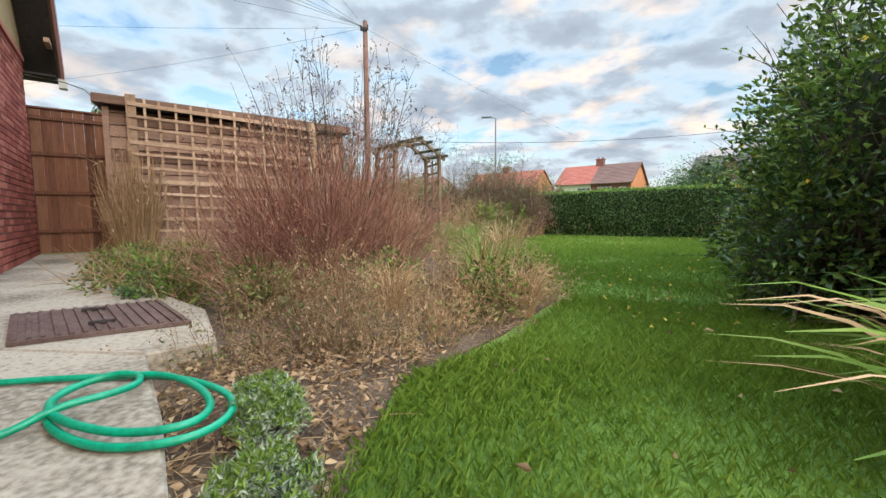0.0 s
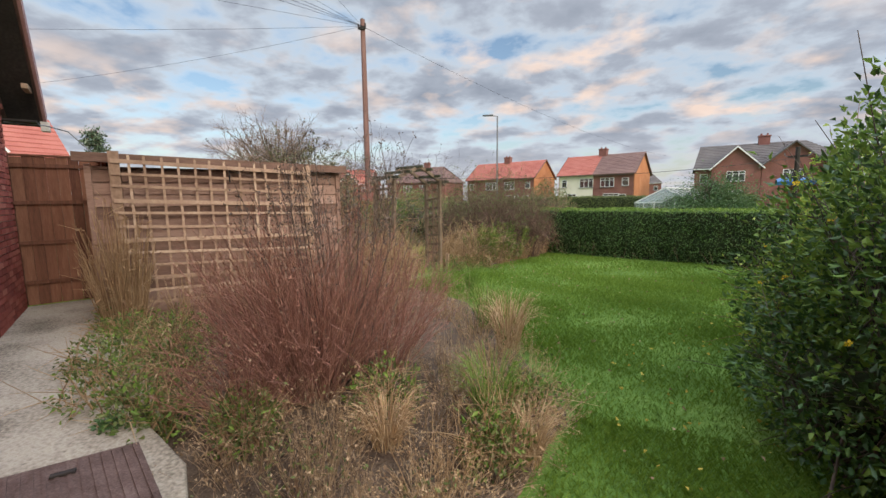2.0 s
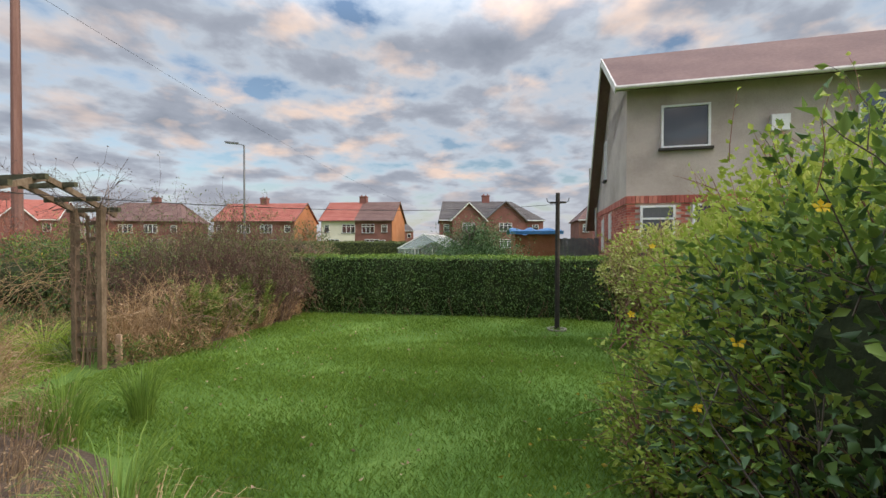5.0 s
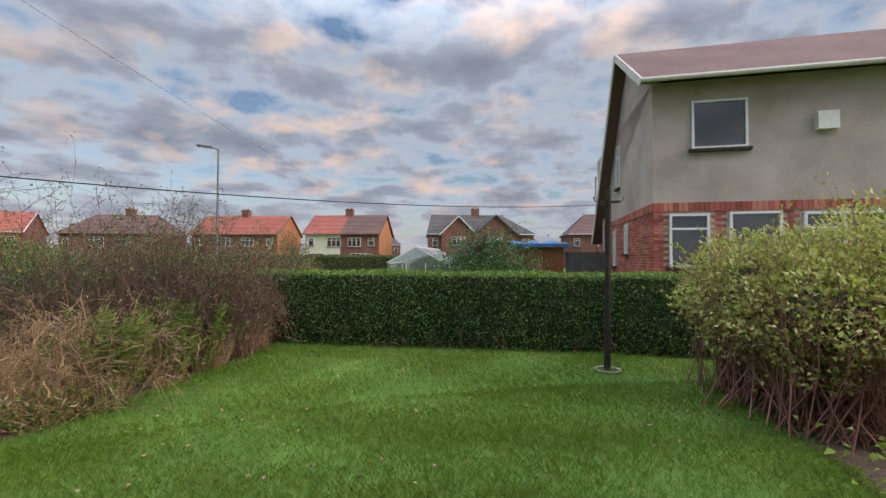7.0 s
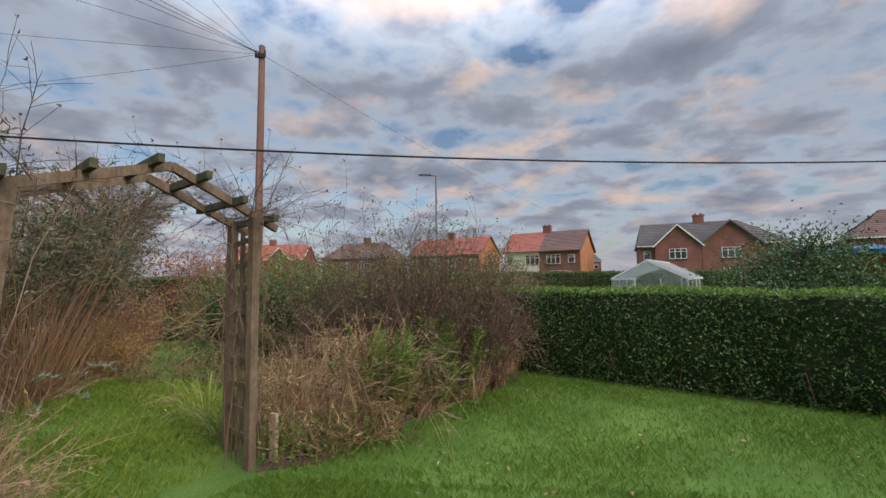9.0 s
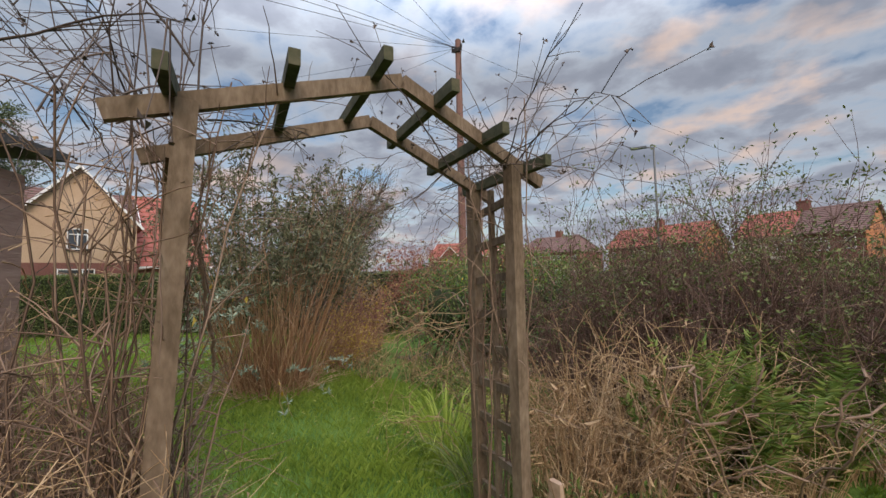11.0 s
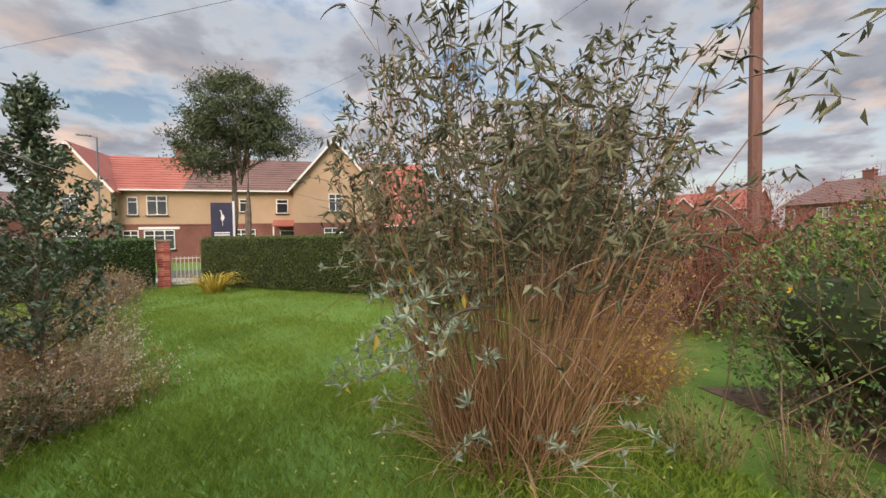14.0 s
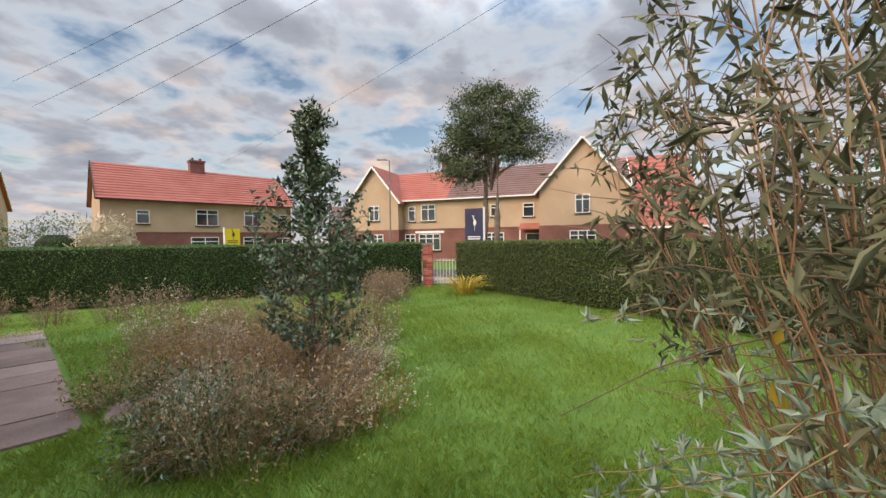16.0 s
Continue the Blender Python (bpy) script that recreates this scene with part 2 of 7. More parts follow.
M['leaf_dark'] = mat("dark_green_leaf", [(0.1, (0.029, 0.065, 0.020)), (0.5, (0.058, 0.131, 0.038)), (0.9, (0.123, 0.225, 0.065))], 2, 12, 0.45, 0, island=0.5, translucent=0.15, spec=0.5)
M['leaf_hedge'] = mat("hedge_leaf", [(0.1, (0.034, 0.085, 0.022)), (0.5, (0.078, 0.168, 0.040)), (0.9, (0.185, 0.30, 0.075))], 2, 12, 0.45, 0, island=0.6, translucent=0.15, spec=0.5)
M['leaf_front'] = mat("front_hedge_leaf", [(0.1, (0.062, 0.088, 0.027)), (0.5, (0.125, 0.163, 0.050)), (0.9, (0.213, 0.250, 0.088))], 2, 12, 0.55, 0, island=0.6, translucent=0.15)
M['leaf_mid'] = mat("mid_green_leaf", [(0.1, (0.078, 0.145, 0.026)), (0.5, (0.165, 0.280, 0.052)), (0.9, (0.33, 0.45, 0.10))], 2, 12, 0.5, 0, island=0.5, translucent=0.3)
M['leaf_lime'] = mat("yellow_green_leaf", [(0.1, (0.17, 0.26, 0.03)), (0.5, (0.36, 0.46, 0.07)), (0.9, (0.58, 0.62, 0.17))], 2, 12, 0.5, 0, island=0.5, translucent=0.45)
M['leaf_cream'] = mat("variegated_leaf", [(0.1, (0.208, 0.256, 0.048)), (0.5, (0.494, 0.512, 0.156)), (0.9, (0.806, 0.742, 0.360))], 2, 12, 0.5, 0, island=0.6, translucent=0.25)
M['leaf_silver'] = mat("silver_grey_leaf", [(0.1, (0.144, 0.204, 0.156)), (0.5, (0.300, 0.384, 0.288)), (0.9, (0.552, 0.624, 0.504))], 2, 12, 0.7, 0, island=0.5, translucent=0.2)
M['leaf_bud'] = mat("buddleia_leaf", [(0.1, (0.062, 0.068, 0.038)), (0.5, (0.134, 0.145, 0.081)), (0.85, (0.258, 0.260, 0.153)), (1, (0.504, 0.470, 0.306))], 2, 12, 0.7, 0, island=0.6, translucent=0.25)
M['leaf_yellow'] = mat("yellow_autumn_leaf", [(0.1, (0.30, 0.20, 0.03)), (0.5, (0.52, 0.38, 0.06)), (0.9, (0.68, 0.55, 0.14))], 2, 12, 0.7, 0, island=0.5, translucent=0.3)
M['leaf_gold'] = mat("golden_brown_leaf", [(0.1, (0.24, 0.13, 0.04)), (0.5, (0.44, 0.27, 0.08)), (0.9, (0.62, 0.44, 0.16))], 2, 12, 0.7, 0, island=0.5, translucent=0.3)
M['leaf_red'] = mat("red_autumn_leaf", [(0.1, (0.16, 0.035, 0.025)), (0.5, (0.28, 0.075, 0.05)), (0.9, (0.42, 0.17, 0.09))], 2, 12, 0.7, 0, island=0.5, translucent=0.25)
M['leaf_holly'] = mat("holly_leaf", [(0.1, (0.039, 0.072, 0.039)), (0.5, (0.091, 0.143, 0.078)), (0.9, (0.221, 0.286, 0.169))], 2, 12, 0.35, 0, island=0.5, spec=0.6)
M['leaf_pine'] = mat("pine_needles", [(0.1, (0.046, 0.072, 0.039)), (0.5, (0.098, 0.130, 0.065)), (0.9, (0.182, 0.208, 0.117))], 2, 12, 0.7, 0, island=0.5)
M['petal'] = mat("yellow_petal", ramp3((0.75, 0.42, 0.01), (0.85, 0.58, 0.02), (0.9, 0.68, 0.05)), 10, 40, 0.5, 0, translucent=0.2)
M['bark'] = mat("grey_bark", ramp3((0.08, 0.065, 0.05), (0.16, 0.13, 0.10), (0.26, 0.22, 0.18)), 4, 30, 0.95, 0.6)
# near-black filler colour: the shade between leaves painted on solid cores
M['core'] = mat("inner_shade_fill", ramp3((0.018, 0.024, 0.012), (0.030, 0.042, 0.018), (0.053, 0.060, 0.030)), 6, 40, 1.0, 0.5)
M['tarp'] = mat("blue_tarpaulin", ramp3((0.03, 0.13, 0.30), (0.06, 0.20, 0.42), (0.12, 0.30, 0.52)), 3, 30, 0.5, 0.4)
M['orangewood'] = mat("orange_timber", ramp3((0.18, 0.07, 0.035), (0.28, 0.11, 0.055), (0.36, 0.16, 0.09)), 2, 30, 0.8, 0.3)
M['navy'] = mat("navy_sign", ramp3((0.02, 0.022, 0.05), (0.028, 0.03, 0.07), (0.04, 0.042, 0.09)), 2, 20, 0.5, 0)
M['yellow'] = mat("yellow_sign", ramp3((0.68, 0.52, 0.01), (0.75, 0.60, 0.02), (0.8, 0.65, 0.03)), 2, 20, 0.5, 0)
M['pampas'] = mat("pampas_plume", ramp3((0.45, 0.38, 0.26), (0.6, 0.52, 0.38), (0.7, 0.62, 0.48)), 2, 20, 0.9, 0)

def glass_mat(name, tint, rough=0.05):
    mt = bpy.data.materials.new(name)
    mt.use_nodes = True
    b = mt.node_tree.nodes["Principled BSDF"]
    b.inputs['Base Color'].default_value = (*tint, 1)
    b.inputs['Roughness'].default_value = rough
    b.inputs['Specular IOR Level'].default_value = 1.0
    b.inputs['IOR'].default_value = 1.6
    return mt
M['pane'] = glass_mat("window_pane", (0.03, 0.035, 0.04))
M['frost'] = glass_mat("greenhouse_glass", (0.72, 0.78, 0.76), 0.12)
M['frost'].node_tree.nodes["Principled BSDF"].inputs['Transmission Weight'].default_value = 0.8
M['frost'].node_tree.nodes["Principled BSDF"].inputs['IOR'].default_value = 1.1

# ---- mesh tools ----
class MB:
    """Vertices and faces gathered for one mesh."""
    def __init__(self):
        self.v, self.f = [], []
    def poly(self, pts):
        n = len(self.v)
        self.v += [tuple(p) for p in pts]
        self.f.append(tuple(range(n, n + len(pts))))
        return self
    def hexa(self, p):
        n = len(self.v)
        self.v += [tuple(q) for q in p]
        self.f += [tuple(n + i for i in f) for f in ((3, 2, 1, 0), (4, 5, 6, 7), (0, 1, 5, 4), (1, 2, 6, 5), (2, 3, 7, 6), (3, 0, 4, 7))]
        return self
    def box(self, lo, hi, fr=None):
        x0, y0, z0 = lo; x1, y1, z1 = hi
        p = [(x0, y0, z0), (x1, y0, z0), (x1, y1, z0), (x0, y1, z0), (x0, y0, z1), (x1, y0, z1), (x1, y1, z1), (x0, y1, z1)]
        return self.hexa([fr(q) for q in p] if fr else p)
    def beam(self, a, b, w, h, up=(0, 0, 1)):
        a, b = Vector(a), Vector(b)
        d = (b - a).normalized()
        s = d.cross(Vector(up))
        if s.length < 1e-4: s = d.cross(Vector((1, 0, 0)))
        s.normalize()
        u = s.cross(d).normalized()
        s, u = s * w / 2, u * h / 2
        return self.hexa([a - s - u, a + s - u, a + s + u, a - s + u, b - s - u, b + s - u, b + s + u, b - s + u])
    def tube(self, pts, radii, n=6, cap=True):
        pts = [Vector(p) for p in pts]
        if isinstance(radii, (int, float)): radii = [radii] * len(pts)
        base = len(self.v)
        prev = None
        for i, p in enumerate(pts):
            d = (pts[min(i + 1, len(pts) - 1)] - pts[max(i - 1, 0)]).normalized()
            s = d.cross(prev) if prev is not None else d.cross(Vector((0, 0, 1)))
            if s.length < 1e-3: s = d.cross(Vector((1, 0, 0)))
            s.normalize(); u = s.cross(d)
            prev = Vector((0, 0, 1)) if prev is None else prev
            for k in range(n):
                a = 2 * math.pi * k / n
                self.v.append(tuple(p + (s * math.cos(a) + u * math.sin(a)) * radii[i]))
        for i in range(len(pts) - 1):
            for k in range(n):
                a, b = base + i * n + k, base + i * n + (k + 1) % n
                self.f.append((a, b, b + n, a + n))
        if cap:
            self.f.append(tuple(base + k for k in reversed(range(n))))
            self.f.append(tuple(base + (len(pts) - 1) * n + k for k in range(n)))
        return self
    def mesh(self, name):
        me = bpy.data.meshes.new(name)
        me.from_pydata(self.v, [], self.f)
        me.update()
        return me

def part(name, mb, material, parent=None, label="", kind=""):
    me = mb if isinstance(mb, bpy.types.Mesh) else mb.mesh(name)
    if material is not None and not me.materials: me.materials.append(material)
    ob = new(name, me)
    if parent is not None: ob.parent = parent
    return tagged(ob, label=label, kind=kind)

def thing(name, at, label, category, group="", kind=""):
    ob = new(name)
    ob.location = at
    ob.empty_display_size = 0.1
    bpy.context.view_layer.update()
    return tagged(ob, label, category, group, kind)

def put(name, mb, material, parent, label="", kind=""):
    """A part given in world coordinates under a thing whose empty stands elsewhere."""
    ob = part(name, mb, material, parent, label, kind)
    root = parent
    off = Vector()
    while root is not None:
        off += root.location
        root = root.parent
    ob.data.transform(Matrix.Translation(-off))
    return ob

def fast_mesh(name, verts, faces_n, nper):
    """Mesh from numpy: verts (F*nper, 3), faces of nper corners, none shared."""
    me = bpy.data.meshes.new(name)
    me.vertices.add(len(verts)); me.loops.add(len(verts)); me.polygons.add(faces_n)
    me.vertices.foreach_set("co", verts.astype(np.float32).ravel())
    me.loops.foreach_set("vertex_index", np.arange(len(verts), dtype=np.int32))
    me.polygons.foreach_set("loop_start", np.arange(faces_n, dtype=np.int32) * nper)
    me.update(calc_edges=True)
    return me

def unit(a):
    return a / np.maximum(np.linalg.norm(a, axis=1, keepdims=True), 1e-9)

def leaves(name, rng, pos, way, length, width, bend=0.25):
    """Pointed leaves, each two triangles folded along the midrib and joined at it: 4 verts, 2 faces."""
    n = len(pos)
    way = unit(way)
    side = unit(np.cross(way, rng.normal(size=(n, 3))))
    up = np.cross(side, way)
    L = (length * rng.uniform(0.6, 1.3, (n, 1)))
    W = (width * rng.uniform(0.7, 1.2, (n, 1)))
    tip = pos + way * L - up * L * bend
    mid = pos + way * L * 0.45 + up * W * 0.12
    a, b = mid + side * W * 0.5 + up * W * 0.15, mid - side * W * 0.5 + up * W * 0.15
    verts = np.stack([pos, a, tip, b], 1).reshape(-1, 3)
    me = bpy.data.meshes.new(name)
    me.vertices.add(4 * n); me.loops.add(6 * n); me.polygons.add(2 * n)
    me.vertices.foreach_set("co", verts.astype(np.float32).ravel())
    k = np.arange(n)[:, None] * 4
    idx = (k + np.array([0, 1, 2, 0, 2, 3])[None]).astype(np.int32).ravel()
    me.loops.foreach_set("vertex_index", idx)
    me.polygons.foreach_set("loop_start", np.arange(2 * n, dtype=np.int32) * 3)
    me.update(calc_edges=True)
    return me

def sticks(name, chains, r0, r1):
    """Many thin three-sided stalks. chains: (N, K, 3) points; radii from r0 (N or scalar) to r1."""
    N, K, _ = chains.shape
    r0 = np.broadcast_to(np.asarray(r0, float), (N,)); r1 = np.broadcast_to(np.asarray(r1, float), (N,))
    d = unit((chains[:, -1] - chains[:, 0]))
    ref = np.where(np.abs(d[:, 2:3]) > 0.8, np.array([[1.0, 0.2, 0]]), np.array([[0, 0.1, 1.0]]))
    s = unit(np.cross(d, ref)); u = np.cross(s, d)
    rings = []
    for k in range(3):
        a = 2 * math.pi * k / 3
        rings.append(s * math.cos(a) + u * math.sin(a))
    ring = np.stack(rings, 1)
    t = np.linspace(0, 1, K)[None, :, None, None]
    rad = (r0[:, None, None, None] * (1 - t) + r1[:, None, None, None] * t)
    V = chains[:, :, None, :] + ring[:, None] * rad
    V = V.reshape(-1, 3)
    base = (np.arange(N) * K * 3)[:, None, None]
    kk = (np.arange(K - 1) * 3)[None, :, None]
    quads = []
    for k in range(3):
        a = base + kk + k; b = base + kk + (k + 1) % 3
        quads.append(np.concatenate([a, b, b + 3, a + 3], 2))
    q = np.stack(quads, 2).reshape(-1, 4).astype(np.int32)
    me = bpy.data.meshes.new(name)
    me.vertices.add(len(V)); me.loops.add(q.size); me.polygons.add(len(q))
    me.vertices.foreach_set("co", V.astype(np.float32).ravel())
    me.loops.foreach_set("vertex_index", q.ravel())
    me.polygons.foreach_set("loop_start", np.arange(len(q), dtype=np.int32) * 4)
    me.update(calc_edges=True)
    return me

def arcs(rng, base, way, length, K=5, droop=0.15, jitter=0.04):
    """Curving chains from base along way, drooping with length."""
    N = len(base)
    t = np.linspace(0, 1, K)[None, :, None]
    L = np.broadcast_to(np.asarray(length, float).reshape(-1, 1), (N, 1))[:, None]
    way = unit(way)[:, None]
    p = base[:, None] + way * L * t
    p[:, :, 2:3] -= droop * L * t ** 2 * np.linalg.norm(way[:, :, :2], axis=2, keepdims=True) ** 0.5
    wob = rng.normal(size=(N, K, 3)) * jitter * L * t
    return p + np.cumsum(wob, 1) * 0.5

def sub_arcs(rng, chains, per, length, spread=0.7, K=4, lo=0.3, droop=0.1):
    """Side shoots from points along given chains."""
    N, KK, _ = chains.shape
    idx = rng.integers(0, N, N * per)
    f = rng.uniform(lo, 1.0, N * per) * (KK - 1)
    i = np.minimum(f.astype(int), KK - 2); fr = (f - i)[:, None]
    a, b = chains[idx, i], chains[idx, i + 1]
    p = a * (1 - fr) + b * fr
    d = unit(b - a) + rng.normal(size=p.shape) * spread
    return arcs(rng, p, d, rng.uniform(0.5, 1.2, len(p)) * length, K, droop)

def fan(rng, n, centre, r_base, r_top, h, h_var=0.25, K=5, droop=0.1, jitter=0.03):
    """Stalks that rise from a clump and open outwards."""
    a = rng.uniform(0, 2 * math.pi, n); q = np.sqrt(rng.uniform(0, 1, n))
    base = np.stack([centre[0] + np.cos(a) * q * r_base, centre[1] + np.sin(a) * q * r_base, np.full(n, centre[2])], 1)
    a2 = a + rng.normal(size=n) * 0.35
    hh = h * (1 - h_var * rng.uniform(0, 1, n)) * (1 - 0.22 * q ** 2)
    top = np.stack([centre[0] + np.cos(a2) * q * r_top, centre[1] + np.sin(a2) * q * r_top, centre[2] + hh], 1)
    return arcs(rng, base, top - base, np.linalg.norm(top - base, axis=1), K, droop, jitter)

# ---- ground ----
def gz(x):
    return 0.02 + 0.02 * min(max(x + 1, 0), 6)

def make_ground():
    xs, ys = [-400, -60, -20, -1, 5, 20, 60, 400], [-300, -30, 0, 30, 80, 500]
    mb = MB()
    mb.v = [(x, y, gz(x)) for y in ys for x in xs]
    w = len(xs)
    mb.f = [(j * w + i, j * w + i + 1, (j + 1) * w + i + 1, (j + 1) * w + i) for j in range(len(ys) - 1) for i in range(w - 1)]
    ob = part("ground", mb, M['lawn'])
    tagged(ob, "green turf lawn ground of the gardens", "lawn", kind="structure")
make_ground()

def patch(name, pts, material, label, category, lift=0.012, kind="structure", thick=None):
    mb = MB()
    top = [(x, y, gz(x) + lift) for x, y in pts]
    n = len(pts)
    mb.v = top + [(x, y, gz(x) - 0.03) for x, y in pts]
    mb.f = [tuple(range(n))] + [(i, i + n, (i + 1) % n + n, (i + 1) % n) for i in range(n)]
    ob = part(name, mb, material)
    return tagged(ob, label, category, kind=kind)

patch("soil_bed", [(-0.45, 1.75), (0.15, 1.25), (0.52, 0.85), (0.85, 1.05), (0.75, 1.8), (1.1, 2.5), (1.45, 3.45), (1.0, 4.8), (0.3, 6.4), (-0.6, 7.3), (-1.9, 7.2), (-2.0, 6.3),
                   (-3.8, 4.4), (-3.0, 3.6), (-1.4, 2.7)], M['soil'], "bare dark soil of an overgrown flower bed", "flower bed")
patch("soil_border", [(-0.55, 8.9), (-0.1, 9.05), (0.3, 9.8), (0.8, 10.5), (1.6, 11.5), (1.9, 12.6), (-3, 14.5), (-4.2, 12.6), (-2.3, 12.1), (-.9, 10.6)], M['soil'], "leaf-littered soil under the shrubs", "soil")
patch("soil_under_bushes", [(2.9, 1.6), (3.15, 3.0), (3.7, 4.5), (4.95, 5.9), (6.1, 7.4), (7.6, 7.2), (7.6, 1.0)], M['soil'], "reddish mulch under the bushes", "soil")
patch("soil_front", [(-6.6, 6.1), (-6.4, 7.0), (-7.1, 7.6), (-8.8, 7.5), (-10.3, 6.0), (-9.3, 4.2), (-8.2, 4.6), (-7.4, 5.5)], M['soil'], "weedy soil of the front bed", "flower bed")
patch("road", [(-32, -60), (-24.5, -60), (-21.0, 5.5), (-16.0, 16), (0, 34), (60, 34), (60, 41), (-4, 41), (-21, 20), (-26.0, 6)], M['asphalt'], "grey asphalt road", "road", lift=0.02)
patch("pavement", [(-24.4, -60), (-22.8, -60), (-19.3, 5.2), (-14.5, 15), (1, 32.2), (60, 32.2), (60, 33.9), (0.1, 33.9), (-15.9, 16), (-20.9, 5.5)], M['concrete'], "grey concrete pavement beside the road", "pavement", lift=0.10)

# ---- house with the brick gable wall ----
WA, WD, WN = Vector((-3.22, 2.9, 0)), Vector((-0.7705, 0.6374, 0)), Vector((0.6374, 0.7705, 0))
def wf(p):
    """Wall frame: along the wall, out from it, up."""
    return WA + WD * p[0] + WN * p[1] + Vector((0, 0, p[2]))

BRICKS = []
def own_house():
    h = thing("own_house", (-4.5, -0.5, 0), "red brick house with a tan rendered gable and red fascia", "house", kind="structure")
    b = MB()
    b.box((-9, -6.0, 0), (2.97, -0.012, 2.78), wf)
    put("wall", b, M['mortar'], h, "mortar-jointed brick wall")
    g = MB()
    xs = [(-9, 2.84), (2.97, 2.84), (2.97, 3.05), (-1.6, 7.4), (-9, 7.4)]
    n = len(xs)
    g.v = [wf((s, 0.004, z)) for s, z in xs] + [wf((s, -6.0, z)) for s, z in xs]
    g.f = [tuple(range(n)), tuple(reversed(range(n, 2 * n)))] + [(i, (i + 1) % n, (i + 1) % n + n, i + n) for i in range(n)]
    put("gable", g, M['render_tan'], h, "tan rendered gable above the brick")
    c = MB().box((-9, -0.01, 2.78), (2.99, 0.03, 2.84), wf)
    put("string_course", c, M['brick'], h)
    r = MB()
    e0, e1, off = (3.40, 2.70), (-1.6, 7.6), 0.36
    for t in (0,):
        r.hexa([wf((e0[0], off, e0[1])), wf((e0[0], -6.3, e0[1])), wf((e1[0], -6.3, e1[1])), wf((e1[0], off + .08, e1[1])),
                wf((e0[0], off, e0[1] + .16)), wf((e0[0], -6.3, e0[1] + .16)), wf((e1[0], -6.3, e1[1] + .16)), wf((e1[0], off + .08, e1[1] + .16))])
    put("roof", r, M['tile_brown'], h, "brown tiled roof")
    s = MB()
    s.hexa([wf((e0[0] - .02, off - .03, e0[1] - .03)), wf((e0[0] - .02, 0.01, e0[1] - .03)), wf((e1[0], 0.01, e1[1] - .03)), wf((e1[0], off + .05, e1[1] - .03)),
            wf((e0[0] - .02, off - .03, e0[1] - .005)), wf((e0[0] - .02, 0.01, e0[1] - .005)), wf((e1[0], 0.01, e1[1] - .005)), wf((e1[0], off + .05, e1[1] - .005))])
    s.box((2.975, -6.0, 2.64), (3.38, off - .03, 2.67), wf)
    put("soffit", s, M['soffit'], h, "dark underside of the eaves")
    f = MB().beam(wf((e0[0] + .02, off + .02, e0[1] + .05)), wf((e1[0], off + .10, e1[1] + .05)), 0.035, 0.20)
    f.beam(wf((e0[0] + .02, off, e0[1] + .03)), wf((e0[0] + .02, -6.2, e0[1] + .03)), 0.03, 0.14)
    put("fascia", f, M['fascia'], h, "faded red painted bargeboard")
    k = MB().box((2.70, off - .10, 3.02), (3.02, off - .04, 3.08), wf)
    put("rafter_end", k, M['trellis'], h, "bare timber noggin under the eaves")
    t = MB().box((3.32, off - .03, 2.58), (3.45, off + .06, 2.71), wf)
    put("bargeboard_end", t, M['offwhite'], h)
    # far gable of the neighbouring roof seen above the fence
    return h
OWN = own_house()

# ---- back garden: fence, shed, trellis ----
def fence():
    f = thing("garden_fence", tuple(wf((3.0, 0.5, 0))), "tall dark brown close-boarded timber fence with algae at its foot", "fence", kind="structure")
    s0, s1 = 3.06, 3.12
    n, w = 11, 0.115
    rails = MB()
    for z in (0.45, 1.0, 1.55, 2.05):
        rails.box((s0 - .03, -0.25, z), (s0, 1.05, z + .05), wf)
    put("rail", rails, M['fence'], f)
    for i in range(n):
        y = -0.22 + i * w
        b = MB().box((s0 + .002, y, 0.16), (s1 - .03 + (i % 2) * .012, y + w - .004, 2.2 - (i % 3) * .006), wf)
        put("fence_board", b, M['fence'], f)
    put("capping", MB().box((s0 - .02, -0.25, 2.20), (s1 + .01, 1.08, 2.225), wf), M['fence'], f)
    put("fence_post", MB().box((s0 - .05, 1.0, 0.1), (s0 + .04, 1.10, 2.25), wf), M['darkwood'], f, "nearly black fence post")
fence()

SA, SB = Vector((-3.78, 4.44, 0)), Vector((-1.68, 6.53, 0))
SD = (SB - SA).normalized()
SNRM = Vector((SD.y, -SD.x, 0))
SL = (SB - SA).length
def sf(p):
    """Shed frame: along its front, out from it, up."""
    return SA + SD * p[0] + SNRM * p[1] + Vector((0, 0, p[2]))

